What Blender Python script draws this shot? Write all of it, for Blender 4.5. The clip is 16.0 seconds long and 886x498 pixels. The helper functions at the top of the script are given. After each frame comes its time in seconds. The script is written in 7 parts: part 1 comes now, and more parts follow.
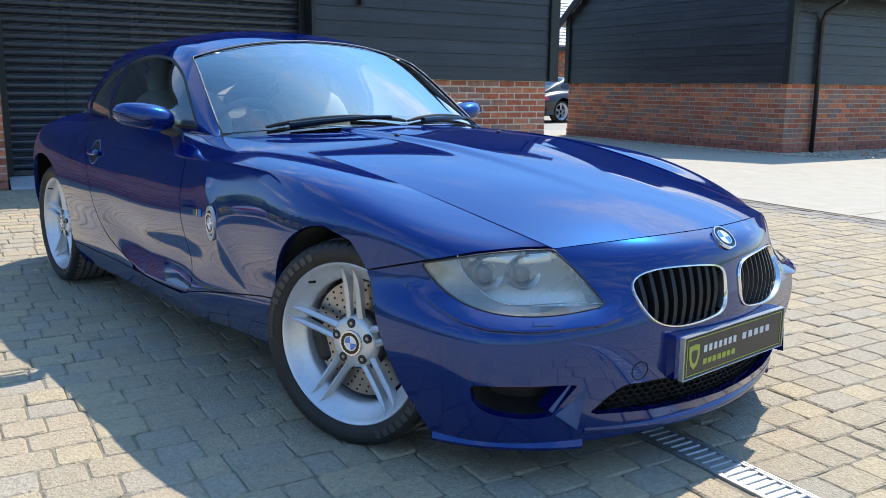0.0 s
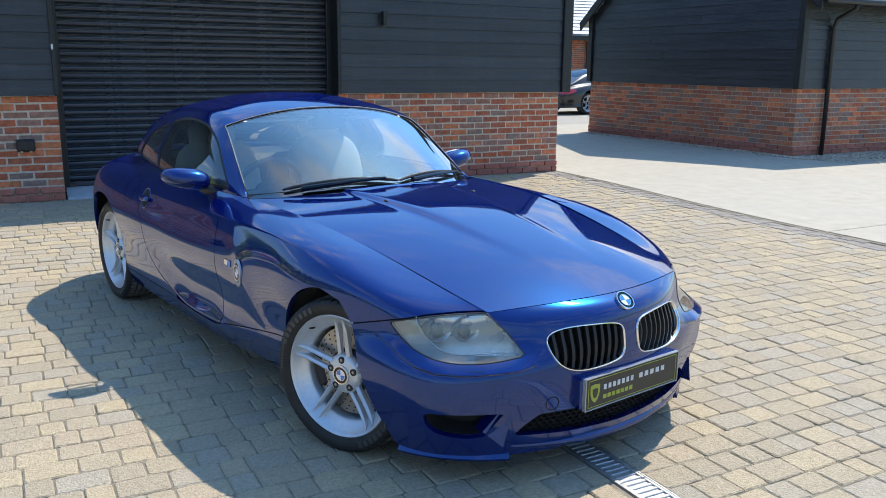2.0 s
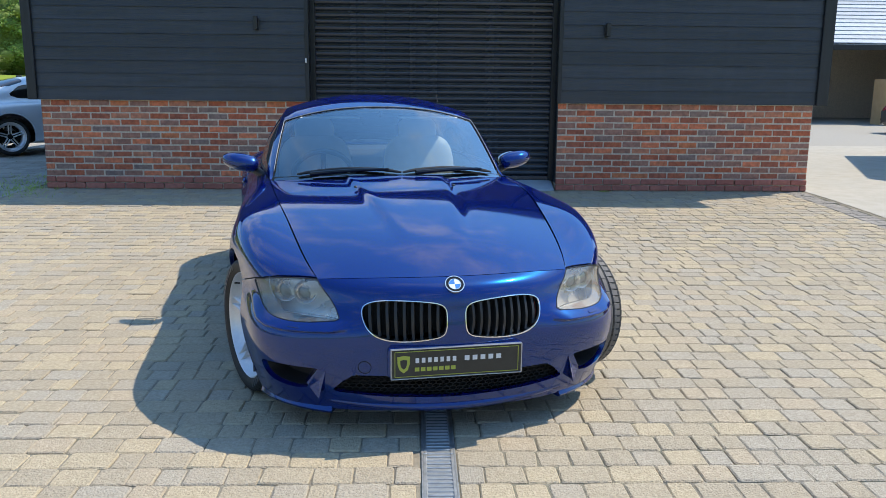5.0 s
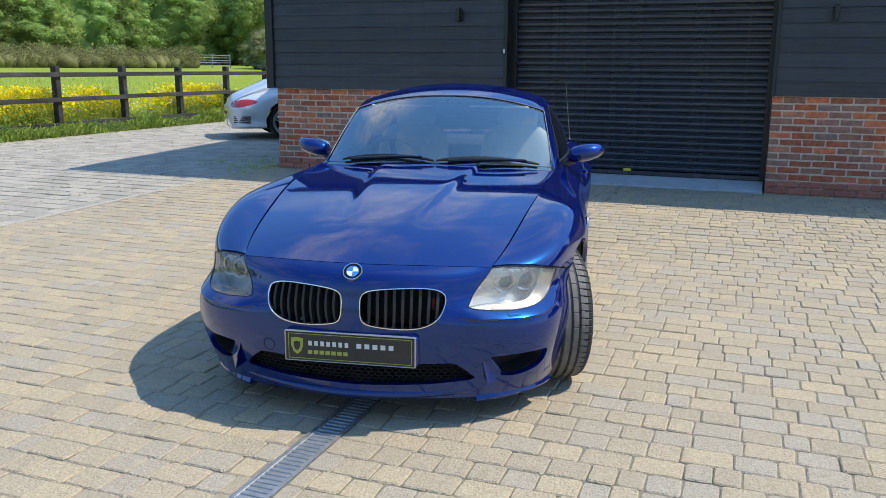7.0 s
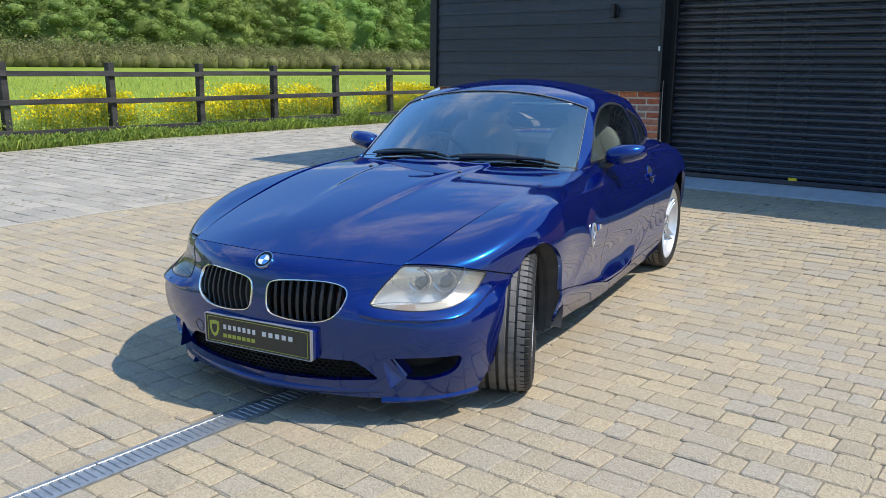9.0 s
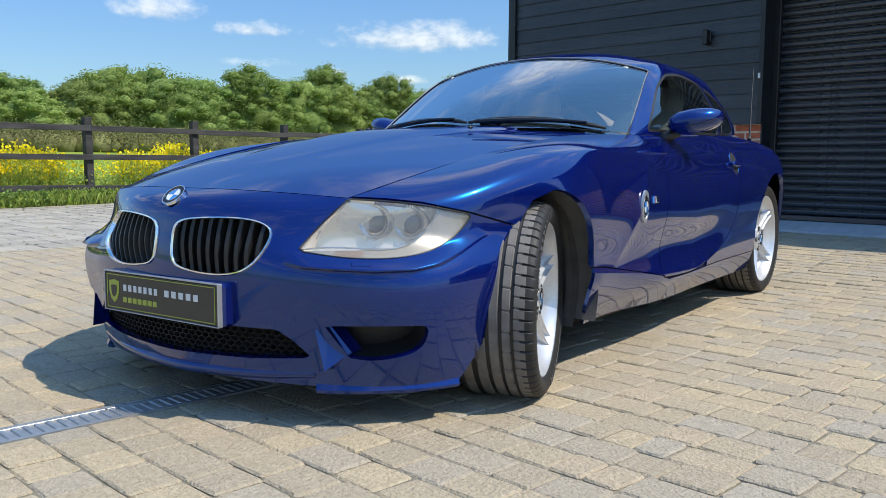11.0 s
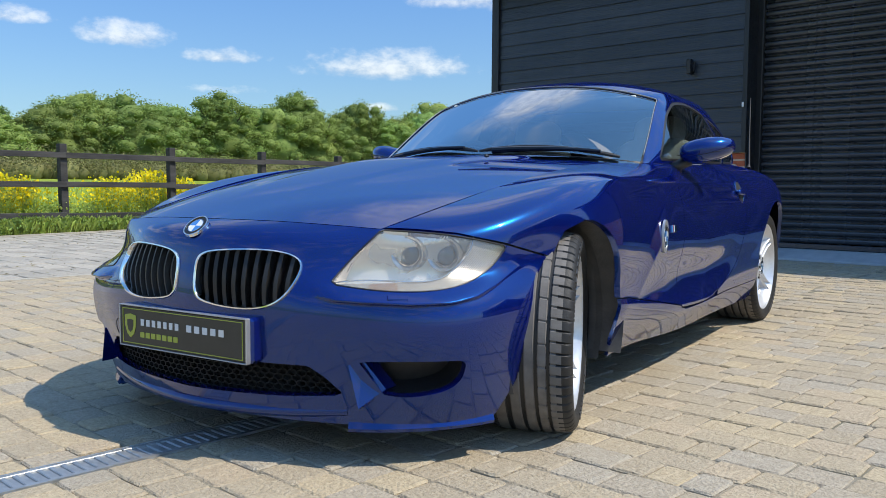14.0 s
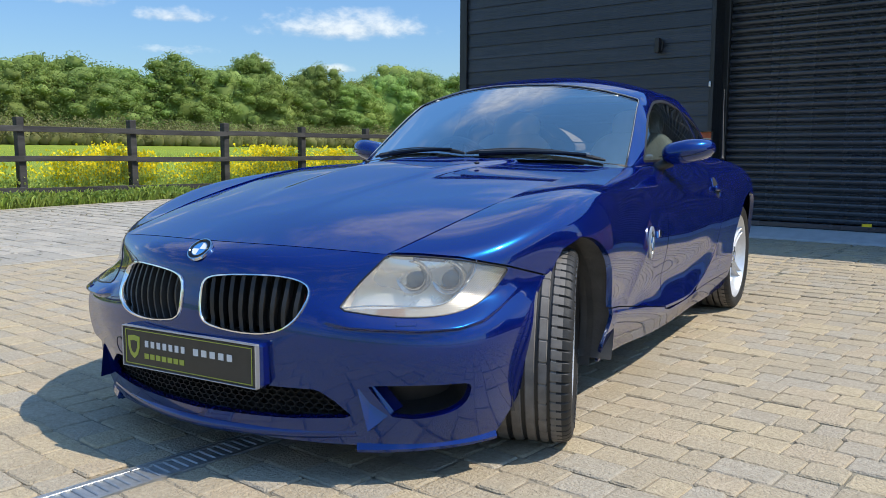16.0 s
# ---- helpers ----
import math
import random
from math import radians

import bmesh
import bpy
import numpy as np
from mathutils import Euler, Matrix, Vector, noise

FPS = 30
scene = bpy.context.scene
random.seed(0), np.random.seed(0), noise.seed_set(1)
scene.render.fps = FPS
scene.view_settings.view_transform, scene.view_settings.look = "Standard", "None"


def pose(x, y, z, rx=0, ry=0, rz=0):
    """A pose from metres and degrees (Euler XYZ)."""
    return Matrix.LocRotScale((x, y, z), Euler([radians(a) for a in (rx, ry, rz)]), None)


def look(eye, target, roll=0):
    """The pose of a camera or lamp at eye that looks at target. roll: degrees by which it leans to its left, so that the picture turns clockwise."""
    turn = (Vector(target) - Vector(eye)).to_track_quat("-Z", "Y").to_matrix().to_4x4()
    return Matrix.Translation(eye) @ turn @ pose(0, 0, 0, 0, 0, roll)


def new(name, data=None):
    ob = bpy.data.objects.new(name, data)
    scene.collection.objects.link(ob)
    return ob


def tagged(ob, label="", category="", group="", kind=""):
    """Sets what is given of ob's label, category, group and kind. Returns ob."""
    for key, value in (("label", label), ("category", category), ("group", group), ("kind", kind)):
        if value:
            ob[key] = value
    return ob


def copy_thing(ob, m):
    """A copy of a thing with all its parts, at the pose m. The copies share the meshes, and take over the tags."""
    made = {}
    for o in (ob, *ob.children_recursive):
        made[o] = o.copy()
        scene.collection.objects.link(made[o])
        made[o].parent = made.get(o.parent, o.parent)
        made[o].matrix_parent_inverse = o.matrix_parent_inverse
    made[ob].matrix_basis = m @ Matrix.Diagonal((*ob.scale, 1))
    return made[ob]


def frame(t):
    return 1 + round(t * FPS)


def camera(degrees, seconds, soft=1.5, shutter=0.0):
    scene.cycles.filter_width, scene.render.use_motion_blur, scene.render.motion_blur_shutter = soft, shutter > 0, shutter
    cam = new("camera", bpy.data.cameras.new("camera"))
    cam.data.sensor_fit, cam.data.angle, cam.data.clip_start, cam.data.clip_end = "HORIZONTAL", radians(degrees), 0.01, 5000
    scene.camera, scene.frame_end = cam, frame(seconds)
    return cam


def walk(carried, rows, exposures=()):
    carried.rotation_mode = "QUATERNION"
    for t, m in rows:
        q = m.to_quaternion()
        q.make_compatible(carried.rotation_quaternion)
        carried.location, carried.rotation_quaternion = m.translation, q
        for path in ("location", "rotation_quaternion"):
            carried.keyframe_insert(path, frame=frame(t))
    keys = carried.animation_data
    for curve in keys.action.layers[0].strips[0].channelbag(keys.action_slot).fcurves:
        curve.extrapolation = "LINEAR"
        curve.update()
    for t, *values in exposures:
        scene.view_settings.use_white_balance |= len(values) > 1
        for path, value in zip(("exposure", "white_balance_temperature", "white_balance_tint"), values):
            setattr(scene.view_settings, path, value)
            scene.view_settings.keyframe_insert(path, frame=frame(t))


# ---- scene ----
cam = camera(55.8, 16.0, soft=0.6)
PATH = [
    (0, (-2.044, -3.192, 1.007), (-0.781, -1.689, 0.628), 0.6),
    (0.5, (-2.118, -3.259, 1.148), (-0.856, -1.757, 0.756), 0.6),
    (1, (-2.318, -3.441, 1.36), (-1.064, -1.938, 0.951), 0.6),
    (1.5, (-2.339, -3.618, 1.421), (-1.106, -2.102, 0.996), 0.6),
    (2, (-2.273, -3.848, 1.429), (-1.084, -2.299, 0.998), 0.6),
    (2.5, (-2.155, -4.114, 1.428), (-1.043, -2.508, 1.003), 0.5),
    (3, (-1.92, -4.296, 1.398), (-0.916, -2.616, 0.986), 0.5),
    (3.5, (-1.662, -4.582, 1.393), (-0.794, -2.825, 0.993), 0.5),
    (4, (-1.378, -4.798, 1.387), (-0.66, -2.973, 0.993), 0.6),
    (4.2, (-1.236, -4.846, 1.383), (-0.582, -2.998, 0.989), 0.6),
    (6.3, (0.365, -5.007, 1.375), (0.274, -3.052, 0.963), 0.4),
    (6.5, (0.534, -4.998, 1.38), (0.361, -3.05, 0.965), 0.4),
    (7, (0.906, -4.898, 1.362), (0.544, -2.978, 0.939), 0.4),
    (7.5, (1.302, -4.831, 1.353), (0.766, -2.952, 0.924), 0.4),
    (8, (1.672, -4.744, 1.367), (0.987, -2.915, 0.935), 0.4),
    (8.5, (1.947, -4.575, 1.344), (1.136, -2.799, 0.91), 0.5),
    (8.7, (2.05, -4.504, 1.345), (1.195, -2.748, 0.911), 0.5),
    (10.8, (2.002, -3.466, 0.768), (0.864, -1.839, 0.531), 0.5),
    (11, (2.003, -3.449, 0.709), (0.852, -1.826, 0.502), 0.4),
    (11.5, (2.004, -3.448, 0.665), (0.837, -1.83, 0.526), 0.5),
    (12, (1.995, -3.443, 0.668), (0.825, -1.824, 0.57), 0.5),
    (12.5, (1.952, -3.44, 0.661), (0.791, -1.814, 0.571), 0.5),
    (13, (1.911, -3.454, 0.664), (0.766, -1.817, 0.566), 0.4),
    (13.5, (1.864, -3.472, 0.673), (0.744, -1.819, 0.554), 0.4),
    (14, (1.826, -3.494, 0.716), (0.731, -1.827, 0.573), 0.4),
    (14.5, (1.793, -3.526, 0.763), (0.723, -1.844, 0.595), 0.3),
    (15, (1.775, -3.556, 0.8), (0.728, -1.863, 0.61), 0.3),
    (15.5, (1.763, -3.58, 0.834), (0.737, -1.876, 0.626), 0.3),
    (16, (1.741, -3.582, 0.88), (0.732, -1.87, 0.649), 0.3),
]
walk(cam, [(t, look(eye, target, roll)) for t, eye, target, roll in PATH], [(0.0, 0.50, 6900, 10), (2.0, 0.38, 6900, 10), (4.0, 0.31, 6900, 10), (7.5, 0.18, 6900, 10), (16.0, 0.13, 6900, 10)])
# ---- light ----
SUN = Vector((0.66, 0.16, 1.0)).normalized()
world = bpy.data.worlds.new("sky")
scene.world = world
world.use_nodes = True
wn, wl = world.node_tree.nodes, world.node_tree.links
wn.clear()
sky = wn.new("ShaderNodeTexSky")
sky.sky_type, sky.sun_disc = "NISHITA", False
sky.sun_elevation, sky.sun_rotation = math.asin(SUN.z), math.atan2(SUN.x, SUN.y)
sky.air_density, sky.dust_density, sky.ozone_density = 1.0, 0.45, 1.0
coord = wn.new("ShaderNodeTexCoord")
sep = wn.new("ShaderNodeSeparateXYZ")
wl.new(coord.outputs["Generated"], sep.inputs[0])


def wmath(op, a, b=0.0, c=None):
    n = wn.new("ShaderNodeMath")
    n.operation = op
    for k, v in enumerate((a, b) if c is None else (a, b, c)):
        if isinstance(v, (int, float)):
            n.inputs[k].default_value = v
        else:
            wl.new(v, n.inputs[k])
    return n.outputs[0]


def wnoise(vector, scale, detail, rough):
    n = wn.new("ShaderNodeTexNoise")
    n.inputs["Scale"].default_value, n.inputs["Detail"].default_value, n.inputs["Roughness"].default_value = scale, detail, rough
    wl.new(vector, n.inputs["Vector"])
    return n.outputs["Fac"]


def wspan(v, lo, hi):
    n = wn.new("ShaderNodeMapRange")
    n.interpolation_type = "SMOOTHSTEP"
    n.inputs["From Min"].default_value, n.inputs["From Max"].default_value = lo, hi
    wl.new(v, n.inputs["Value"])
    return n.outputs[0]


# high streaky clouds: noise on a level layer, seen in perspective
up = wmath("MAXIMUM", sep.outputs[2], 0.0)
lift = wmath("ADD", up, 0.16)
comb = wn.new("ShaderNodeCombineXYZ")
wl.new(wmath("DIVIDE", sep.outputs[0], lift), comb.inputs[0])
wl.new(wmath("DIVIDE", sep.outputs[1], lift), comb.inputs[1])
comb.inputs[2].default_value = 3.7
west = wmath("SUBTRACT", wmath("MULTIPLY", sep.outputs[1], 0.75), wmath("MULTIPLY", sep.outputs[0], 0.66))
clear = wmath("MULTIPLY", wspan(west, 0.72, 0.86), wspan(wmath("SUBTRACT", 0.5, up), 0.0, 0.2))
layer = wmath("MULTIPLY", wspan(wnoise(comb.outputs[0], 2.3, 9.0, 0.58), 0.475, 0.70), wmath("SUBTRACT", 1.0, clear))
# fair-weather heaps low over the wood: bearing, elevation, half width, half height
bearing, elev = wmath("ARCTAN2", sep.outputs[0], sep.outputs[1]), wmath("ARCSINE", sep.outputs[2])
comb2 = wn.new("ShaderNodeCombineXYZ")
wl.new(bearing, comb2.inputs[0])
wl.new(wmath("MULTIPLY", elev, 1.6), comb2.inputs[1])
puff, wisp = wnoise(comb2.outputs[0], 34.0, 8.0, 0.58), wnoise(comb2.outputs[0], 11.0, 6.0, 0.55)
rough = wmath("ADD", wmath("MULTIPLY", wmath("SUBTRACT", puff, 0.5), 2.3), wmath("MULTIPLY", wmath("SUBTRACT", wisp, 0.5), 1.5))
heap, base = None, None
for az, el, ha, he, k in ((-0.942, 0.162, 0.050, 0.020, 0.12), (-0.842, 0.147, 0.055, 0.013, -0.05), (-0.645, 0.140, 0.100, 0.024, 0.18), (-1.050, 0.176, 0.045, 0.014, -0.02),
                          (-0.500, 0.222, 0.130, 0.030, 0.10), (-0.838, 0.110, 0.050, 0.009, -0.30), (-0.745, 0.101, 0.026, 0.008, -0.10), (-0.66, 0.094, 0.03, 0.007, -0.05), (-1.35, 0.19, 0.09, 0.026, 0.1)):
    da = wmath("DIVIDE", wmath("SUBTRACT", bearing, az), ha)
    de = wmath("DIVIDE", wmath("SUBTRACT", elev, el), he)
    low = wmath("MULTIPLY", wmath("MINIMUM", de, 0.0), 1.9)
    de2 = wmath("ADD", wmath("MAXIMUM", de, 0.0), low)
    m = wmath("SUBTRACT", 0.95 + k, wmath("ADD", wmath("MULTIPLY", da, da), wmath("MULTIPLY", de2, de2)))
    heap = m if heap is None else wmath("MAXIMUM", heap, m)
    g = wmath("MULTIPLY", de, wmath("GREATER_THAN", m, -0.8))
    base = g if base is None else wmath("ADD", base, g)
heap = wspan(wmath("ADD", wmath("MAXIMUM", heap, -1.5), wmath("MULTIPLY", rough, 1.35)), -0.15, 1.5)
amount = wmath("MAXIMUM", wmath("MULTIPLY", layer, 0.75), wmath("MULTIPLY", heap, 0.86))
# bright tops and greyer undersides
under = wspan(wmath("ADD", base, wmath("MULTIPLY", wmath("SUBTRACT", puff, 0.5), 4.0)), -1.0, 0.7)
cloud = wn.new("ShaderNodeMixRGB")
cloud.inputs[1].default_value, cloud.inputs[2].default_value = (3.5, 3.55, 3.5, 1), (6.0, 5.95, 5.5, 1)
wl.new(under, cloud.inputs[0])
mixc = wn.new("ShaderNodeMixRGB")
wl.new(amount, mixc.inputs[0])
# clean blue overhead, paler towards the horizon
shade = wn.new("ShaderNodeValToRGB")
el_ = shade.color_ramp.elements
el_[0].position, el_[0].color = 0.0, (0.58, 0.77, 0.96, 1)
el_[1].position, el_[1].color = 1.0, (0.44, 0.80, 1.0, 1)
for p_, c_ in ((0.10, (0.54, 0.74, 0.95, 1)), (0.24, (0.43, 0.67, 0.96, 1)), (0.45, (0.39, 0.71, 1.0, 1))):
    e_ = el_.new(p_)
    e_.color = c_
wl.new(up, shade.inputs[0])
tint = wn.new("ShaderNodeMixRGB")
tint.blend_type, tint.inputs[0].default_value = "MULTIPLY", 1.0
wl.new(shade.outputs[0], tint.inputs[2])
even = wn.new("ShaderNodeVectorMath")
even.operation = "SCALE"
wl.new(sky.outputs[0], even.inputs[0])
wl.new(wmath("MULTIPLY_ADD", up, 1.65, 0.95), even.inputs["Scale"])
wl.new(even.outputs[0], tint.inputs[1])
wl.new(tint.outputs[0], mixc.inputs[1])
glow = wn.new("ShaderNodeVectorMath")
glow.operation = "MULTIPLY_ADD"
glow.inputs[1].default_value = (0.42, 0.42, 0.42)
wl.new(tint.outputs[0], glow.inputs[0])
wl.new(cloud.outputs[0], glow.inputs[2])
wl.new(glow.outputs[0], mixc.inputs[2])
bg = wn.new("ShaderNodeBackground")
bg.inputs[1].default_value = 0.125
wl.new(mixc.outputs[0], bg.inputs[0])
wout = wn.new("ShaderNodeOutputWorld")
wl.new(bg.outputs[0], wout.inputs[0])
sun = new("sun", bpy.data.lights.new("sun", "SUN"))
sun.data.energy, sun.data.angle, sun.data.color = 4.3, radians(0.53), (1.0, 0.95, 0.87)
sun.matrix_world = look(tuple(SUN * 60), (0, 0, 0))

# ---- materials ----
def mat(name, color, rough=0.5, metal=0.0, color2=None, scale=8.0, detail=4.0, bump=0.0, bump_scale=60.0, spread=0.0,
        coat=0.0, leafy=0.0, stain=None, stain_scale=1.2, stain_amount=0.0, stretch=(1, 1, 1), spec=0.5, rough_var=0.0, local=True):
    """A surface: two colours mixed by fine noise, larger stains, a difference from piece to piece, relief."""
    m = bpy.data.materials.new(name)
    m.use_nodes = True
    nt = m.node_tree
    nd, lk = nt.nodes, nt.links
    b = nd["Principled BSDF"]
    b.inputs["Roughness"].default_value, b.inputs["Metallic"].default_value = rough, metal
    b.inputs["Specular IOR Level"].default_value = spec
    b.inputs["Coat Weight"].default_value, b.inputs["Coat Roughness"].default_value = coat, 0.02
    b.inputs["Base Color"].default_value = (*color, 1)
    tc = nd.new("ShaderNodeTexCoord")
    mp = nd.new("ShaderNodeMapping")
    mp.inputs["Scale"].default_value = stretch
    lk.new(tc.outputs["Object"], mp.inputs[0])
    vec = mp.outputs[0]
    if spread:
        oi = nd.new("ShaderNodeObjectInfo")
        ge = nd.new("ShaderNodeNewGeometry")
        ad = nd.new("ShaderNodeMath")
        ad.operation = "ADD"
        lk.new(oi.outputs["Random"], ad.inputs[0])
        lk.new(ge.outputs["Random Per Island"], ad.inputs[1])
        fr = nd.new("ShaderNodeMath")
        fr.operation = "FRACT"
        lk.new(ad.outputs[0], fr.inputs[0])
        sh = nd.new("ShaderNodeVectorMath")
        sh.operation = "ADD"
        sc = nd.new("ShaderNodeVectorMath")
        sc.operation = "SCALE"
        sc.inputs["Scale"].default_value = 37.0
        lk.new(fr.outputs[0], sc.inputs[0])
        lk.new(vec, sh.inputs[0])
        lk.new(sc.outputs[0], sh.inputs[1])
        vec = sh.outputs[0]
    out = None
    if color2 is not None:
        nz = nd.new("ShaderNodeTexNoise")
        nz.inputs["Scale"].default_value, nz.inputs["Detail"].default_value = scale, detail
        lk.new(vec, nz.inputs["Vector"])
        rp = nd.new("ShaderNodeValToRGB")
        rp.color_ramp.elements[0].position, rp.color_ramp.elements[1].position = 0.3, 0.7
        rp.color_ramp.elements[0].color, rp.color_ramp.elements[1].color = (*color, 1), (*color2, 1)
        lk.new(nz.outputs["Fac"], rp.inputs[0])
        out = rp.outputs[0]
        if rough_var:
            mr = nd.new("ShaderNodeMapRange")
            mr.inputs["To Min"].default_value, mr.inputs["To Max"].default_value = rough - rough_var, rough + rough_var
            lk.new(nz.outputs["Fac"], mr.inputs["Value"])
            lk.new(mr.outputs[0], b.inputs["Roughness"])
    if stain is not None and out is not None:
        ns = nd.new("ShaderNodeTexNoise")
        ns.inputs["Scale"].default_value, ns.inputs["Detail"].default_value = stain_scale, 5.0
        lk.new(tc.outputs["Object"], ns.inputs["Vector"])
        rs = nd.new("ShaderNodeValToRGB")
        rs.color_ramp.elements[0].position, rs.color_ramp.elements[1].position = 0.45, 0.7
        rs.color_ramp.elements[1].color = (stain_amount,) * 3 + (1,)
        lk.new(ns.outputs["Fac"], rs.inputs[0])
        mx = nd.new("ShaderNodeMixRGB")
        lk.new(rs.outputs[0], mx.inputs[0])
        lk.new(out, mx.inputs[1])
        mx.inputs[2].default_value = (*stain, 1)
        out = mx.outputs[0]
    if spread:
        hs = nd.new("ShaderNodeHueSaturation")
        mr = nd.new("ShaderNodeMapRange")
        mr.inputs["To Min"].default_value, mr.inputs["To Max"].default_value = 1 - spread, 1 + spread
        lk.new(fr.outputs[0], mr.inputs["Value"])
        lk.new(mr.outputs[0], hs.inputs["Value"])
        if out is None:
            hs.inputs["Color"].default_value = (*color, 1)
        else:
            lk.new(out, hs.inputs["Color"])
        out = hs.outputs[0]
    if out is not None:
        lk.new(out, b.inputs["Base Color"])
    if leafy:
        tl = nd.new("ShaderNodeBsdfTranslucent")
        if out is not None:
            lk.new(out, tl.inputs[0])
        ms = nd.new("ShaderNodeMixShader")
        ms.inputs[0].default_value = leafy
        lk.new(b.outputs[0], ms.inputs[1])
        lk.new(tl.outputs[0], ms.inputs[2])
        lk.new(ms.outputs[0], nd["Material Output"].inputs[0])
    if bump:
        nb = nd.new("ShaderNodeTexNoise")
        nb.inputs["Scale"].default_value, nb.inputs["Detail"].default_value = bump_scale, 6.0
        lk.new(vec, nb.inputs["Vector"])
        bp = nd.new("ShaderNodeBump")
        bp.inputs["Strength"].default_value, bp.inputs["Distance"].default_value = min(1.0, bump * 1.0), 0.01
        lk.new(nb.outputs["Fac"], bp.inputs["Height"])
        lk.new(bp.outputs[0], b.inputs["Normal"])
    return m


def palette(m, colours, places):
    """Gives each piece one of several colours, by its own random number."""
    nt = m.node_tree
    nd, lk = nt.nodes, nt.links
    fr = next(n for n in nd if n.bl_idname == "ShaderNodeMath" and n.operation == "FRACT")
    rp = nd.new("ShaderNodeValToRGB")
    rp.color_ramp.interpolation = "CONSTANT"
    el = rp.color_ramp.elements
    while len(el) < len(colours):
        el.new(0.5)
    for e, c, p in zip(el, colours, places):
        e.position, e.color = p, (*c, 1)
    lk.new(fr.outputs[0], rp.inputs[0])
    old = next(n for n in nd if n.bl_idname == "ShaderNodeValToRGB" and n != rp)
    mx = nd.new("ShaderNodeMixRGB")
    mx.blend_type, mx.inputs[0].default_value = "MULTIPLY", 1.0
    target = old.outputs[0].links[0].to_socket
    lk.new(rp.outputs[0], mx.inputs[1])
    lk.new(old.outputs[0], mx.inputs[2])
    lk.new(mx.outputs[0], target)
    return m


PAVER = mat("paver_stone", (0.80, 0.79, 0.77), 0.9, 0, (1.06, 1.06, 1.06), 70, 10, 0.9, 110, 0.06, stain=(0.30, 0.26, 0.20), stain_scale=0.9, stain_amount=0.25, spec=0.2)
palette(PAVER, [(0.429, 0.361, 0.262), (0.446, 0.372, 0.264), (0.412, 0.355, 0.272), (0.470, 0.386, 0.262), (0.440, 0.360, 0.256), (0.394, 0.346, 0.272)], [0, 0.2, 0.42, 0.58, 0.74, 0.86])
SETT = mat("grey_sett", (0.8, 0.8, 0.8), 0.85, 0, (1, 1, 1), 40, 6, 0.45, 120, 0.12)
palette(SETT, [(0.385, 0.35, 0.29), (0.425, 0.382, 0.318), (0.36, 0.33, 0.276), (0.405, 0.363, 0.30)], [0, 0.3, 0.55, 0.8])
BORDER = mat("dark_grey_paver", (0.24, 0.215, 0.185), 0.9, 0, (0.32, 0.29, 0.25), 50, 8, 0.5, 140, 0.10, spec=0.2)
JOINT = mat("sand_joint", (0.19, 0.165, 0.125), 0.95, 0, (0.34, 0.29, 0.215), 20, 6, 0.6, 300, stain=(0.10, 0.11, 0.06), stain_amount=0.5)
CONCRETE = mat("concrete", (0.365, 0.328, 0.262), 0.85, 0, (0.43, 0.388, 0.315), 6, 8, 0.25, 160, stain=(0.38, 0.355, 0.30), stain_scale=0.8, stain_amount=0.6)
STEP = mat("step_concrete", (0.33, 0.35, 0.37), 0.75, 0, (0.42, 0.44, 0.46), 9, 6, 0.2, 120)
BRICK = mat("brick", (0.76, 0.75, 0.74), 0.85, 0, (1.40, 1.33, 1.26), 20, 8, 0.8, 90, 0.24)
palette(BRICK, [(0.52, 0.145, 0.07), (0.40, 0.125, 0.07), (0.56, 0.185, 0.08), (0.31, 0.155, 0.11), (0.23, 0.155, 0.13), (0.42, 0.17, 0.10), (0.27, 0.14, 0.105), (0.50, 0.155, 0.075)], [0, 0.14, 0.30, 0.42, 0.56, 0.68, 0.80, 0.90])
PLINTH = mat("plinth_brick", (0.95, 0.92, 0.9), 0.8, 0, (1.35, 1.28, 1.26), 26, 5, 0.4, 90, 0.10)
palette(PLINTH, [(0.34, 0.12, 0.085), (0.38, 0.14, 0.10), (0.31, 0.105, 0.075)], [0, 0.4, 0.75])
MORTAR = mat("mortar", (0.46, 0.38, 0.29), 0.95, 0, (0.66, 0.55, 0.42), 30, 6, 0.5, 200)
BOARD = mat("black_stained_board", (0.006, 0.0075, 0.0105), 0.36, 0, (0.021, 0.025, 0.032), 5, 10, 0.4, 30, 0.35, stretch=(0.22, 4, 4), stain=(0.030, 0.033, 0.038), stain_scale=7, stain_amount=0.35, rough_var=0.12, spec=0.7)
TRIMB = mat("black_trim_board", (0.007, 0.008, 0.010), 0.42, 0, (0.016, 0.019, 0.023), 8, 6, 0.3, 60, 0.1, stretch=(3, 3, 0.3))
SHUTTER = mat("black_steel_slat", (0.026, 0.034, 0.047), 0.27, 0.0, (0.036, 0.046, 0.062), 3, 3, rough_var=0.05, spec=0.65)
BLACKM = mat("black_painted_metal", (0.012, 0.012, 0.013), 0.4, 0.0, (0.02, 0.02, 0.02), 12, 3)
GALV = mat("galvanised_steel", (0.36, 0.37, 0.37), 0.50, 0.8, (0.50, 0.51, 0.51), 25, 5, 0.1, 80, rough_var=0.08)
FENCE = mat("weathered_dark_wood", (0.018, 0.017, 0.016), 0.8, 0, (0.062, 0.058, 0.054), 9, 9, 0.5, 40, 0.2, stretch=(1, 0.2, 1))
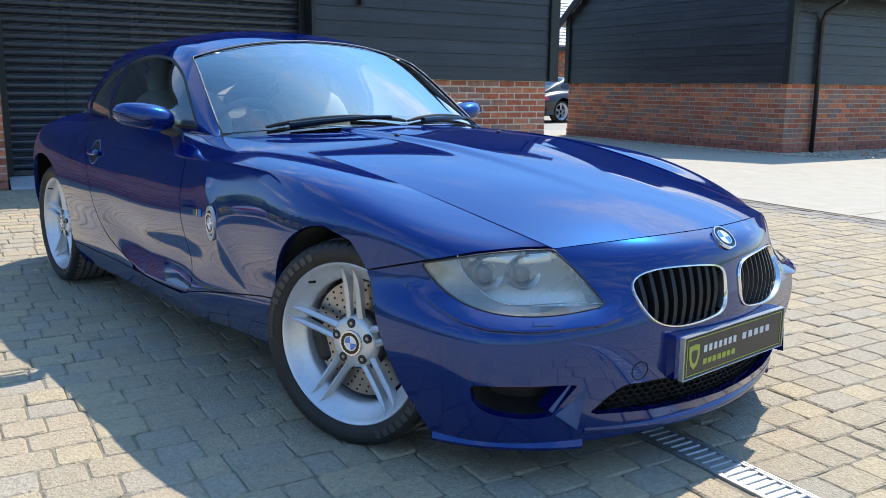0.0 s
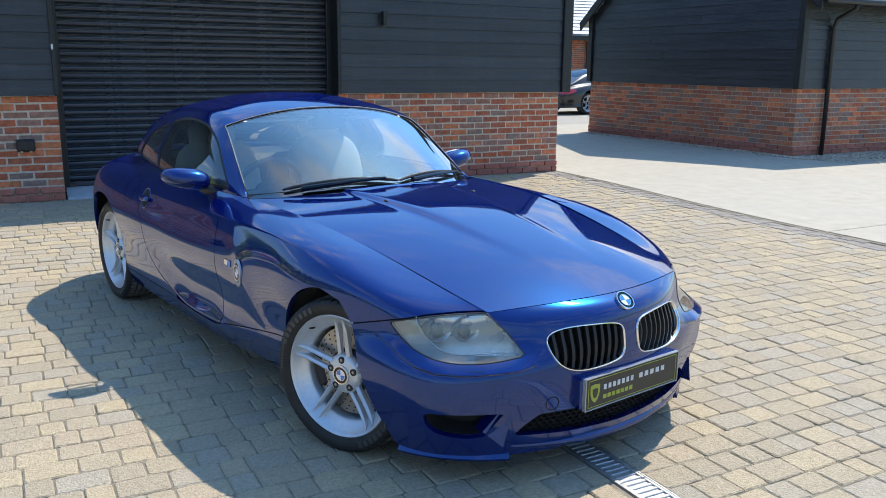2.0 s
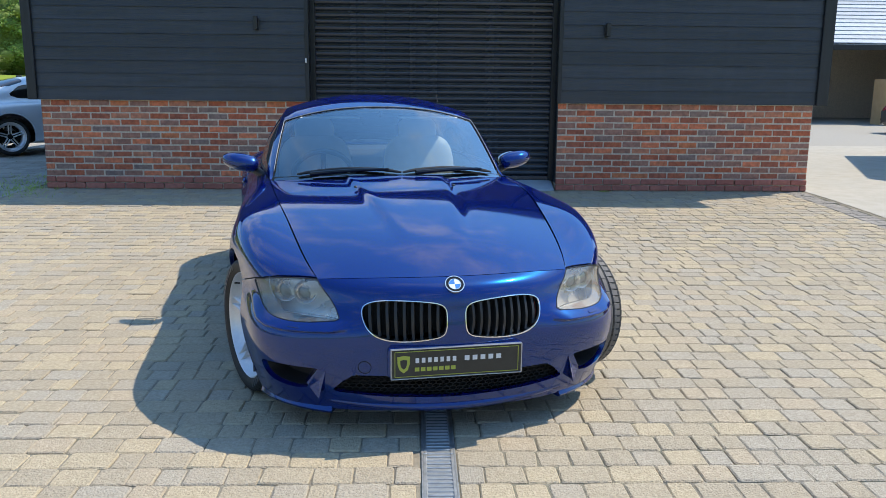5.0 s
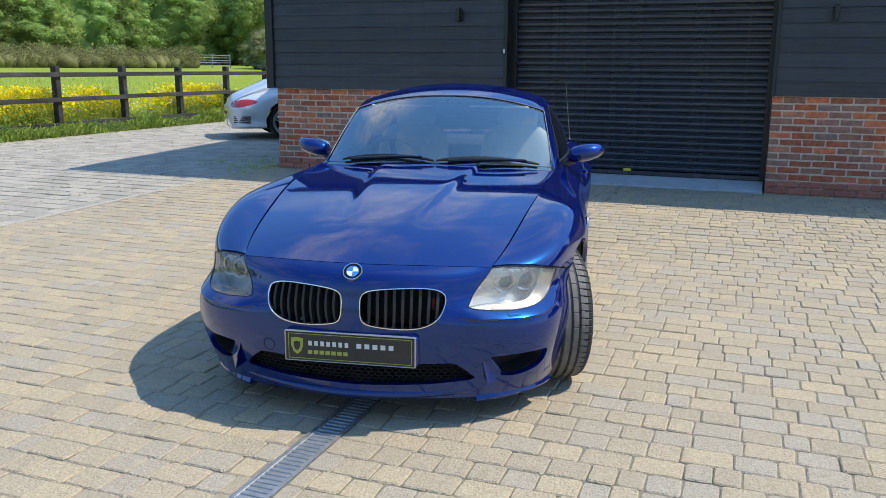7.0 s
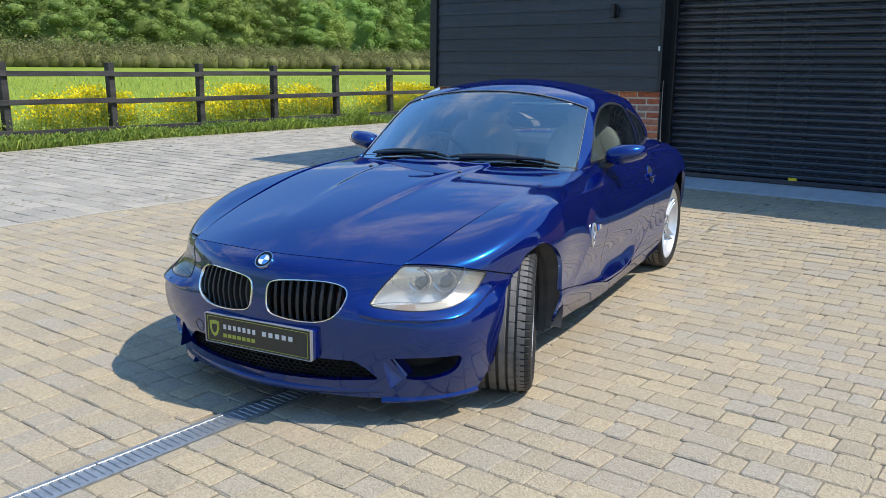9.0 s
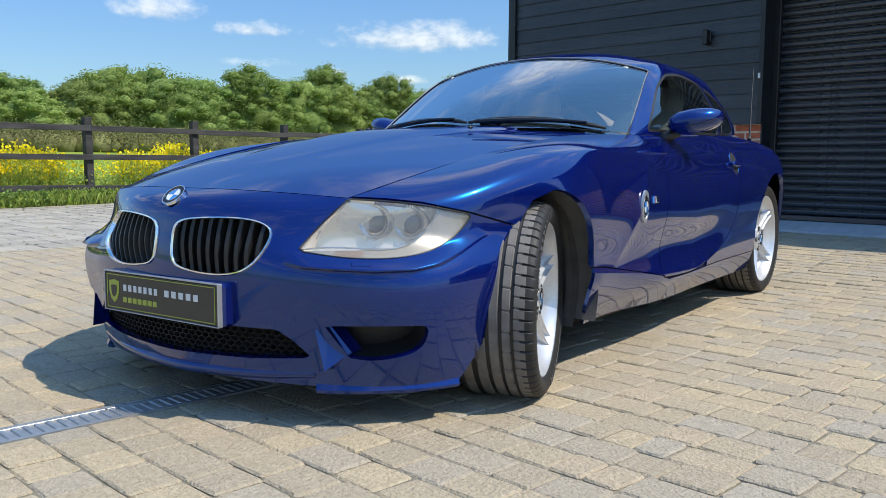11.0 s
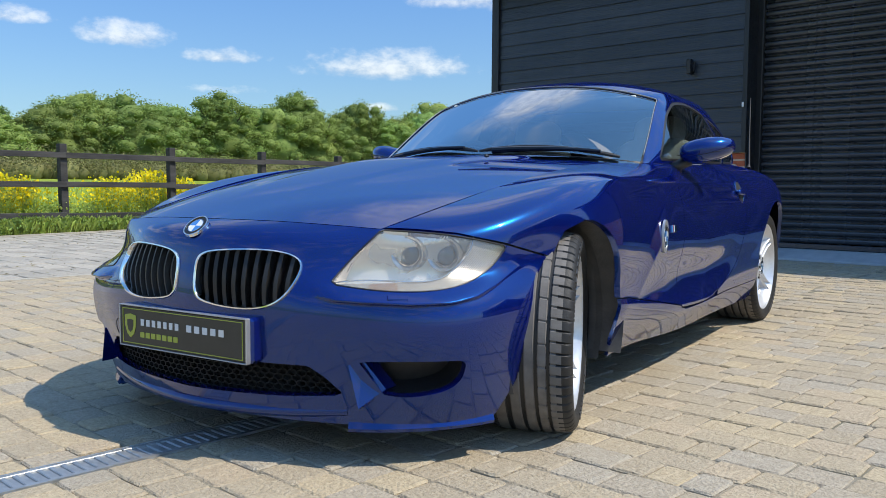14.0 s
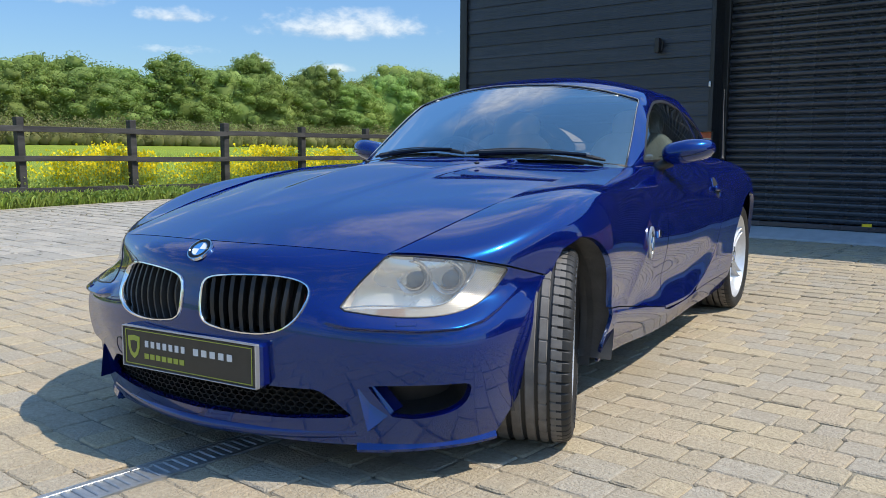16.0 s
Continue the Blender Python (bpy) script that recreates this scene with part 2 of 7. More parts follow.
GRASS = mat("meadow_grass", (0.17, 0.235, 0.038), 1.0, 0, (0.25, 0.31, 0.055), 2.2, 9, spec=0.0, stain=(0.29, 0.32, 0.07), stain_scale=0.15, stain_amount=0.5)
BLADE = mat("grass_blade", (0.30, 0.41, 0.075), 0.7, 0, (0.52, 0.60, 0.16), 2.5, 3, spread=0.3, leafy=0.5, spec=0.2)
WEED = mat("weed_leaf", (0.13, 0.22, 0.05), 0.7, 0, (0.26, 0.36, 0.10), 3.0, 3, spread=0.3, leafy=0.35, spec=0.2)
FLOWER = mat("buttercup_yellow", (0.95, 0.74, 0.005), 0.6, 0, (1.0, 0.84, 0.02), 9, 2, leafy=0.4)
LEAF = mat("woodland_leaf", (0.195, 0.295, 0.075), 0.8, 0, (0.325, 0.42, 0.125), 0.9, 5, spread=0.13, leafy=0.42, spec=0.2)
def by_tree(m, spread):
    """Shifts tone and hue from one tree to the next."""
    nd, lk = m.node_tree.nodes, m.node_tree.links
    b = nd["Principled BSDF"]
    src = b.inputs["Base Color"].links[0].from_socket
    oi = nd.new("ShaderNodeObjectInfo")
    hs = nd.new("ShaderNodeHueSaturation")
    for name, lo, hi, k in (("Value", 1 - spread, 1 + spread, 1.0), ("Hue", 0.482, 0.515, 7.0)):
        f = nd.new("ShaderNodeMath")
        f.operation = "MULTIPLY"
        f.inputs[1].default_value = k
        lk.new(oi.outputs["Random"], f.inputs[0])
        g = nd.new("ShaderNodeMath")
        g.operation = "FRACT"
        lk.new(f.outputs[0], g.inputs[0])
        r = nd.new("ShaderNodeMapRange")
        r.inputs["To Min"].default_value, r.inputs["To Max"].default_value = lo, hi
        lk.new(g.outputs[0], r.inputs["Value"])
        lk.new(r.outputs[0], hs.inputs[name])
    lk.new(src, hs.inputs["Color"])
    lk.new(hs.outputs[0], b.inputs["Base Color"])
    for n in nd:
        if n.bl_idname == "ShaderNodeBsdfTranslucent":
            lk.new(hs.outputs[0], n.inputs[0])


by_tree(LEAF, 0.24)
BLOSSOM = mat("hawthorn_leaf", (0.20, 0.235, 0.085), 0.8, 0, (0.37, 0.35, 0.19), 1.4, 5, spread=0.35, leafy=0.3, spec=0.2)
HEDGE = mat("hedge_leaf", (0.17, 0.16, 0.075), 0.8, 0, (0.27, 0.27, 0.10), 0.8, 4, spread=0.35, leafy=0.3, spec=0.2)
BARK = mat("bark", (0.09, 0.07, 0.05), 0.9, 0, (0.16, 0.13, 0.10), 10, 6, 0.7, 20)
GRAVEL = mat("gravel", (0.40, 0.33, 0.25), 0.9, 0, (0.55, 0.47, 0.38), 20, 4, spread=0.35)
SLATE = mat("pale_slate", (0.30, 0.33, 0.36), 0.5, 0, (0.42, 0.45, 0.48), 6, 5, 0.2, 30, 0.15)
CARD = mat("cardboard", (0.62, 0.38, 0.18), 0.85, 0, (0.68, 0.44, 0.22), 5, 4)


def flake_paint(name, colour, flake, rough, share, ior):
    """Deep colour with metal flakes under a smooth clear coat; the flakes keep their own colour at every angle."""
    m = bpy.data.materials.new(name)
    m.use_nodes = True
    nd, lk = m.node_tree.nodes, m.node_tree.links
    nd.clear()
    o = nd.new("ShaderNodeOutputMaterial")
    tc = nd.new("ShaderNodeTexCoord")
    nz = nd.new("ShaderNodeTexNoise")
    nz.inputs["Scale"].default_value, nz.inputs["Detail"].default_value = 900.0, 2.0
    lk.new(tc.outputs["Object"], nz.inputs["Vector"])
    shades = []
    for c in (colour, flake):
        r = nd.new("ShaderNodeValToRGB")
        r.color_ramp.elements[0].position, r.color_ramp.elements[1].position = 0.3, 0.7
        r.color_ramp.elements[0].color, r.color_ramp.elements[1].color = (*[k * 0.84 for k in c], 1), (*[k * 1.16 for k in c], 1)
        lk.new(nz.outputs["Fac"], r.inputs[0])
        shades.append(r.outputs[0])
    df, fl, co = nd.new("ShaderNodeBsdfDiffuse"), nd.new("ShaderNodeBsdfGlossy"), nd.new("ShaderNodeBsdfGlossy")
    lk.new(shades[0], df.inputs["Color"])
    lk.new(shades[1], fl.inputs["Color"])
    fl.inputs["Roughness"].default_value = rough
    co.inputs["Color"].default_value, co.inputs["Roughness"].default_value = (1, 1, 1, 1), 0.040
    fr = nd.new("ShaderNodeFresnel")
    fr.inputs["IOR"].default_value = ior
    low, top = nd.new("ShaderNodeMixShader"), nd.new("ShaderNodeMixShader")
    low.inputs[0].default_value = share
    lk.new(df.outputs[0], low.inputs[1])
    lk.new(fl.outputs[0], low.inputs[2])
    gloss = nd.new("ShaderNodeMath")
    gloss.operation, gloss.use_clamp = "MULTIPLY_ADD", True
    gloss.inputs[1].default_value, gloss.inputs[2].default_value = 1.9, -0.035
    lk.new(fr.outputs[0], gloss.inputs[0])
    most = nd.new("ShaderNodeMath")
    most.operation = "MINIMUM"
    most.inputs[1].default_value = 0.42
    lk.new(gloss.outputs[0], most.inputs[0])
    lk.new(most.outputs[0], top.inputs[0])
    lk.new(low.outputs[0], top.inputs[1])
    lk.new(co.outputs[0], top.inputs[2])
    lk.new(top.outputs[0], o.inputs[0])
    return m


PAINT = flake_paint("deep_blue_metallic_paint", (0.0012, 0.0045, 0.090), (0.002, 0.140, 0.50), 0.22, 0.20, 1.50)
LINER = mat("grey_arch_liner", (0.045, 0.045, 0.046), 0.6, 0, (0.075, 0.073, 0.07), 14, 6, 0.15, 90)
CHROME = mat("chrome", (0.80, 0.80, 0.80), 0.08, 1.0)
BLACKP = mat("black_plastic", (0.012, 0.012, 0.013), 0.45, 0, (0.018, 0.018, 0.018), 60, 3, 0.1, 300)
GLOSSB = mat("gloss_black", (0.006, 0.006, 0.007), 0.08, 0)
# also fills gaps, hollows and wheel insides where only shade would show
DARK = mat("dark_parts_and_shade", (0.006, 0.006, 0.006), 0.8, 0, (0.012, 0.012, 0.012), 30, 3)
RUBBER = mat("tyre_rubber", (0.010, 0.010, 0.010), 0.60, 0, (0.018, 0.017, 0.016), 30, 5, 0.12, 200)
TREAD = mat("worn_tread_rubber", (0.12, 0.11, 0.10), 0.8, 0, (0.18, 0.165, 0.15), 25, 5, 0.15, 180)
PRINT = mat("tyre_lettering", (0.045, 0.045, 0.045), 0.42)
ALLOY = mat("silver_alloy", (0.64, 0.65, 0.67), 0.34, 0.55, (0.70, 0.71, 0.73), 60, 3, rough_var=0.04)
STEEL = mat("brake_disc_steel", (0.34, 0.31, 0.28), 0.38, 1.0, (0.46, 0.43, 0.40), 20, 4, rough_var=0.06)
LEATHER = mat("pale_grey_leather", (0.60, 0.60, 0.55), 0.5, 0, (0.68, 0.67, 0.62), 20, 4, 0.15, 120)
DASH = mat("dark_dashboard", (0.045, 0.048, 0.05), 0.6, 0, (0.065, 0.067, 0.07), 50, 3)
PLATE = mat("charcoal_plate", (0.022, 0.024, 0.022), 0.3, 0, (0.03, 0.032, 0.03), 30, 3)
LIME = mat("lime_print", (0.36, 0.40, 0.06), 0.45)
WHITEP = mat("white_print", (0.65, 0.66, 0.66), 0.45)
STRIP = mat("grey_trim_strip", (0.20, 0.21, 0.22), 0.45, 0.0, (0.26, 0.27, 0.28), 40, 3)
SILVERF = mat("silver_plate_edge", (0.42, 0.43, 0.45), 0.3, 0.6)
BADGEB = mat("badge_blue", (0.03, 0.20, 0.55), 0.2, 0, coat=1.0)
BADGEW = mat("badge_white", (0.75, 0.76, 0.78), 0.2, 0, coat=1.0)
AMBER = mat("amber_reflector", (0.21, 0.15, 0.12), 0.25)
SHROUD = mat("lamp_shroud", (0.50, 0.51, 0.52), 0.22, 0.8, (0.58, 0.59, 0.60), 20, 3)
LAMPIN = mat("lamp_reflector", (0.93, 0.91, 0.86), 0.28, 0.60, (0.96, 0.94, 0.89), 12, 3, rough_var=0.08)
REDM = mat("red_tow_cover", (0.20, 0.02, 0.015), 0.5)


def glass(name, tint, rough=0.0, reflect=2.5, haze=0.0):
    """Thin pane: part plain see-through, part mirror by Fresnel."""
    m = bpy.data.materials.new(name)
    m.use_nodes = True
    nd, lk = m.node_tree.nodes, m.node_tree.links
    nd.clear()
    o = nd.new("ShaderNodeOutputMaterial")
    tr = nd.new("ShaderNodeBsdfTransparent")
    tr.inputs[0].default_value = (*tint, 1)
    gl = nd.new("ShaderNodeBsdfGlossy")
    gl.inputs["Roughness"].default_value = rough
    fr = nd.new("ShaderNodeFresnel")
    fr.inputs[0].default_value = 1.52
    mr = nd.new("ShaderNodeMath")
    mr.operation = "MULTIPLY_ADD"
    mr.use_clamp = True
    mr.inputs[1].default_value, mr.inputs[2].default_value = reflect, 0.02
    lk.new(fr.outputs[0], mr.inputs[0])
    mx = nd.new("ShaderNodeMixShader")
    lk.new(mr.outputs[0], mx.inputs[0])
    base = tr.outputs[0]
    if haze:
        df = nd.new("ShaderNodeBsdfDiffuse")
        df.inputs[0].default_value = (0.84, 0.79, 0.68, 1)
        m2 = nd.new("ShaderNodeMixShader")
        m2.inputs[0].default_value = haze
        lk.new(tr.outputs[0], m2.inputs[1])
        lk.new(df.outputs[0], m2.inputs[2])
        base = m2.outputs[0]
    lk.new(base, mx.inputs[1])
    lk.new(gl.outputs[0], mx.inputs[2])
    lk.new(mx.outputs[0], o.inputs[0])
    return m


SCREEN = glass("windscreen_glass", (0.90, 0.95, 0.93), reflect=4.4)
SIDEG = glass("side_glass", (0.66, 0.73, 0.71))
# haze: cloudy plastic, plus brightness painted in for lamps that stay too dark
LAMPG = glass("lamp_cover", (0.93, 0.93, 0.90), reflect=1.2, haze=0.105)


def ribbed():
    """Clear moulded plastic with fine upright ribs and faint cross lines."""
    m = mat("ribbed_clear_plastic", (0.30, 0.285, 0.265), 0.26, 0.40, (0.42, 0.40, 0.375), 30, 3, coat=0.6)
    nd, lk = m.node_tree.nodes, m.node_tree.links
    tc = next(n for n in nd if n.bl_idname == "ShaderNodeTexCoord")
    height = None
    for direction, scale in (("DIAGONAL", 88.0), ("Z", 62.0)):
        w = nd.new("ShaderNodeTexWave")
        w.bands_direction, w.inputs["Scale"].default_value = direction, scale
        lk.new(tc.outputs["Object"], w.inputs["Vector"])
        b = nd.new("ShaderNodeBump")
        b.inputs["Strength"].default_value, b.inputs["Distance"].default_value = 0.20, 0.0012
        lk.new(w.outputs["Fac"], b.inputs["Height"])
        if height is not None:
            lk.new(height, b.inputs["Normal"])
        height = b.outputs[0]
    lk.new(height, nd["Principled BSDF"].inputs["Normal"])
    return m


RIBBED = ribbed()
# ---- shapes ----
class Geo:
    """Collects the vertices and faces of one mesh."""

    def __init__(self):
        self.v, self.f = [], []

    def add(self, verts, faces, m=None):
        o = len(self.v)
        self.v += [tuple(m @ Vector(p)) if m else tuple(p) for p in verts]
        self.f += [tuple(i + o for i in f) for f in faces]
        return self

    def join(self, g, m=None):
        return self.add(g.v, g.f, m)

    def box(self, c, s, b=0.0, m=None):
        """A box of size s at c; b: its chamfer."""
        x, y, z = (k / 2 for k in s)
        b = min(b, 0.49 * min(s))
        if b <= 0:
            vs = [(c[0] + i * x, c[1] + j * y, c[2] + k * z) for i in (-1, 1) for j in (-1, 1) for k in (-1, 1)]
            return self.add(vs, [(0, 1, 3, 2), (4, 6, 7, 5), (0, 4, 5, 1), (2, 3, 7, 6), (0, 2, 6, 4), (1, 5, 7, 3)], m)
        vs, fs, at = [], [], {}
        for i in (-1, 1):
            for j in (-1, 1):
                for k in (-1, 1):
                    for n, p in enumerate(((i * x, j * (y - b), k * (z - b)), (i * (x - b), j * y, k * (z - b)), (i * (x - b), j * (y - b), k * z))):
                        at[i, j, k, n] = len(vs)
                        vs.append((c[0] + p[0], c[1] + p[1], c[2] + p[2]))
        ring = ((-1, -1), (1, -1), (1, 1), (-1, 1))
        for s1 in (-1, 1):
            q = [(at[s1, a, e, 0]) for a, e in ring]
            fs.append(q if s1 > 0 else q[::-1])
            q = [(at[a, s1, e, 1]) for a, e in ring]
            fs.append(q if s1 < 0 else q[::-1])
            q = [(at[a, e, s1, 2]) for a, e in ring]
            fs.append(q if s1 > 0 else q[::-1])
            for s2 in (-1, 1):
                fs.append((at[s1, s2, -1, 0], at[s1, s2, 1, 0], at[s1, s2, 1, 1], at[s1, s2, -1, 1]))
                fs.append((at[s1, -1, s2, 0], at[s1, 1, s2, 0], at[s1, 1, s2, 2], at[s1, -1, s2, 2]))
                fs.append((at[-1, s1, s2, 1], at[1, s1, s2, 1], at[1, s1, s2, 2], at[-1, s1, s2, 2]))
                for s3 in (-1, 1):
                    fs.append((at[s1, s2, s3, 0], at[s1, s2, s3, 1], at[s1, s2, s3, 2]))
        return self.add(vs, fs, m)

    def lathe(self, prof, n=48, m=None, a0=0.0, a1=2 * math.pi, closed=False):
        """Turns (x, r) pairs round the x axis."""
        full = abs(a1 - a0 - 2 * math.pi) < 1e-6
        rows = n if full else n + 1
        vs, k = [], len(prof)
        for i in range(rows):
            a = a0 + (a1 - a0) * i / n
            vs += [(x, r * math.cos(a), r * math.sin(a)) for x, r in prof]
        fs = []
        for i in range(n):
            p, q = i * k, ((i + 1) % rows) * k
            for j in range(k if closed else k - 1):
                j2 = (j + 1) % k
                fs.append((p + j, q + j, q + j2, p + j2))
        return self.add(vs, fs, m)

    def tube(self, pts, r, n=8, m=None, caps=True):
        """A round bar along points; r: one radius or one a point."""
        pts = [Vector(p) for p in pts]
        rs = r if isinstance(r, (list, tuple)) else [r] * len(pts)
        vs, fs = [], []
        side = None
        for i, p in enumerate(pts):
            d = (pts[min(i + 1, len(pts) - 1)] - pts[max(i - 1, 0)]).normalized()
            if side is None:
                side = d.orthogonal().normalized()
            side = (side - d * side.dot(d)).normalized()
            up = d.cross(side)
            vs += [tuple(p + rs[i] * (side * math.cos(2 * math.pi * k / n) + up * math.sin(2 * math.pi * k / n))) for k in range(n)]
        for i in range(len(pts) - 1):
            fs += [(i * n + k, i * n + (k + 1) % n, (i + 1) * n + (k + 1) % n, (i + 1) * n + k) for k in range(n)]
        if caps:
            fs += [tuple(range(n))[::-1], tuple((len(pts) - 1) * n + k for k in range(n))]
        return self.add(vs, fs, m)

    def prism(self, outline, d0, d1, axes="xzy", m=None):
        """A flat outline given in two axes, from d0 to d1 on the third."""
        ix = ["xyz".index(a) for a in axes]
        vs = []
        for d in (d0, d1):
            for a, b in outline:
                p = [0, 0, 0]
                p[ix[0]], p[ix[1]], p[ix[2]] = a, b, d
                vs.append(p)
        n = len(outline)
        fs = [tuple(range(n)), tuple(range(n, 2 * n))[::-1]] + [(i, i + n, (i + 1) % n + n, (i + 1) % n) for i in range(n)]
        return self.add(vs, fs, m)

    def blob(self, c, s, n=16, k=10, power=1.0, m=None):
        """A rounded body of half sizes s."""
        vs, fs = [], []
        q = lambda v: math.copysign(abs(v) ** power, v)
        for i in range(1, k):
            t = math.pi * i / k
            for j in range(n):
                a = 2 * math.pi * j / n
                vs.append((c[0] + s[0] * q(math.sin(t)) * q(math.cos(a)), c[1] + s[1] * q(math.sin(t)) * q(math.sin(a)), c[2] + s[2] * q(math.cos(t))))
        vs += [(c[0], c[1], c[2] + s[2]), (c[0], c[1], c[2] - s[2])]
        for i in range(k - 2):
            fs += [(i * n + j, (i + 1) * n + j, (i + 1) * n + (j + 1) % n, i * n + (j + 1) % n) for j in range(n)]
        top, bot = len(vs) - 2, len(vs) - 1
        fs += [(top, j, (j + 1) % n) for j in range(n)] + [(bot, (k - 2) * n + (j + 1) % n, (k - 2) * n + j) for j in range(n)]
        return self.add(vs, fs, m)

    def mesh(self, name, material, smooth=False, fix=True):
        me = bpy.data.meshes.new(name)
        me.from_pydata(self.v, [], self.f)
        if fix and len(self.f) < 60000:
            bm = bmesh.new()
            bm.from_mesh(me)
            bmesh.ops.recalc_face_normals(bm, faces=bm.faces)
            bm.to_mesh(me)
            bm.free()
        me.materials.append(material)
        if smooth:
            me.shade_smooth()
            if isinstance(smooth, float):
                me.set_sharp_from_angle(angle=smooth)
        return me


def part(name, geo, material, parent, label="", smooth=False, fix=True, m=None):
    """One mesh object under a thing or a part."""
    me = geo.mesh(name, material, smooth, fix) if isinstance(geo, Geo) else geo
    ob = new(name, me)
    ob.parent = parent
    if m:
        ob.matrix_basis = m
    return tagged(ob, label) if label else ob


def thing(name, label, category, kind="", group="", m=None):
    ob = new(name)
    ob.empty_display_size = 0.1
    if m:
        ob.matrix_basis = m
    return tagged(ob, label, category, group, kind)


def single(name, geo, material, label, category, kind="", group="", smooth=False, fix=True, m=None):
    ob = new(name, geo.mesh(name, material, smooth, fix) if isinstance(geo, Geo) else geo)
    if m:
        ob.matrix_basis = m
    return tagged(ob, label, category, group, kind)


# the yard's own axes: u along the barn's front, v away from it to the back
TURN_B = radians(-9.6)
YARD = Matrix.Translation((0, 4.975, 0)) @ Matrix.Rotation(TURN_B, 4, "Z")


def rise(v):
    """How far the paving has risen at v."""
    k = min(1.0, max(0.0, (v + 3.9) / 3.6))
    return 0.065 * k * k * (3 - 2 * k)


# ---- the ground ----
def hill(u, v):
    """The meadow beyond the fence climbs gently."""
    k = min(1.0, max(0.0, (-u - 10.5) / 55.0))
    return 1.5 * k * k * (3 - 2 * k) * min(1.0, max(0.0, (v + 60) / 50))


def spaced(lo, hi, near, step):
    out, x, s = [near], near, step
    while x < hi:
        x += s
        s *= 1.35
        out.append(min(x, hi))
    x, s = near, step
    while x > lo:
        x -= s
        s *= 1.35
        out.insert(0, max(x, lo))
    return out


def sheet(us, vs, z):
    g = Geo()
    n = len(vs)
    g.add([(u, v, z(u, v)) for u in us for v in vs], [(i * n + j, (i + 1) * n + j, (i + 1) * n + j + 1, i * n + j + 1) for i in range(len(us) - 1) for j in range(n - 1)])
    return g


single("ground", sheet(spaced(-2000, 2000, -30, 3), spaced(-2000, 2000, 5, 3), lambda u, v: hill(u, v) - (0.03 if u < -9.3 else 0.07)), GRASS,
       "green meadow grass rising gently towards a wood", "ground", "structure", smooth=True, fix=False, m=YARD)
yard_vs = [-16, -8, -4] + [-3.9 + 0.15 * k for k in range(27)] + [1, 8, 24]
pavement = single("pavement", sheet([-9.35, -3.47, 0, 5.66], yard_vs, lambda u, v: rise(v) - 0.0065), JOINT, "yard paved with tumbled buff and grey concrete blocks", "paving", "structure", fix=False, m=YARD)
apron = Geo()
for v0, v1 in ((-16, -4.2), (-4.19, 1.6), (1.61, 7.2)):
    apron.join(sheet([5.70, 10.0, 16, 40], [v0] + [v0 + 0.02 + (v1 - v0 - 0.04) * k / 30 for k in range(31)] + [v1], lambda u, v: rise(v) + 0.006 - (0.004 if v in (v0, v1) else 0)))
single("road", apron, CONCRETE, "pale brushed concrete drive between the barns", "concrete drive", "structure", fix=False, m=YARD)
single("road_joint", sheet([5.64, 5.72], yard_vs, lambda u, v: rise(v) + 0.001), JOINT, "sandy joint along the edge of the concrete drive", "joint", "structure", fix=False, m=YARD)
single("court", sheet([6, 12, 20, 40], [7.2, 12, 18, 24], lambda u, v: 0.066), SETT, "pale cobbled court behind the barns", "cobbled court", "structure", fix=False, m=YARD)


# ---- walls ----
def brick_mesh(name, w, material, d=0.06, h=0.0615):
    return Geo().box((0, d / 2, 0), (w, d, h), 0.006).mesh(name, material)


STRETCHER, P_STRETCHER = brick_mesh("brick", 0.215, BRICK), brick_mesh("plinth_brick", 0.215, PLINTH, 0.075)


def courses(u0, u1, z0, n, plinth=2):
    """Where the bricks of a running-bond wall go: (u, z, mesh, is plinth)."""
    for c in range(n):
        z = z0 + 0.0735 * (c + 0.5)
        u = u0 - (0.112 if c % 2 else 0.0)
        while u < u1 - 0.03:
            if c < plinth:
                w, me = 0.215, P_STRETCHER
            else:
                w, me = 0.212, STRETCHER
            lo, hi = max(u, u0), min(u + w, u1)
            if u1 - hi < 0.06:
                hi = u1
            if hi - lo > 0.05:
                yield lo, hi, z, me, c < plinth
            u += w + 0.0125


def brick_wall(wall, u0, u1, z0, n, m=Matrix.Identity(4), pieces=True):
    """Bricks as parts of the wall, or joined where they stay far off."""
    rest, foot = Geo(), Geo()
    rng = random.Random(int(u0 * 100) + n)
    for lo, hi, z, me, low in courses(u0, u1, z0, n):
        w0 = {"brick": 0.215, "brick_end": 0.1025, "plinth_brick": 0.215, "plinth_brick_end": 0.1025}[me.name]
        push = (-0.022 if low else 0.0) + rng.uniform(-0.0025, 0.0025)
        place = m @ Matrix.Translation(((lo + hi) / 2, push, z + rng.uniform(-0.0025, 0.0025))) @ Matrix.Rotation(rng.uniform(-0.008, 0.008), 4, "Y") @ Matrix.Diagonal(((hi - lo) / w0, 1, 1, 1))
        if pieces:
            part("brick", me, None, wall, m=place)
        else:
            (foot if low else rest).box(((lo + hi) / 2, push + 0.028, z), (hi - lo - 0.003, 0.06, 0.060), 0.0, m)
    return rest, foot


def board_mesh(length, h=0.172, t=0.030):
    g = Geo()
    g.prism([(0.0, 0.024), (-t + 0.007, 0.022), (-t + 0.006, 0.001), (-t, 0.0), (-t + 0.002, 0.006), (-0.006, h), (0.0, h)], -length / 2, length / 2, "yzx")
    return g


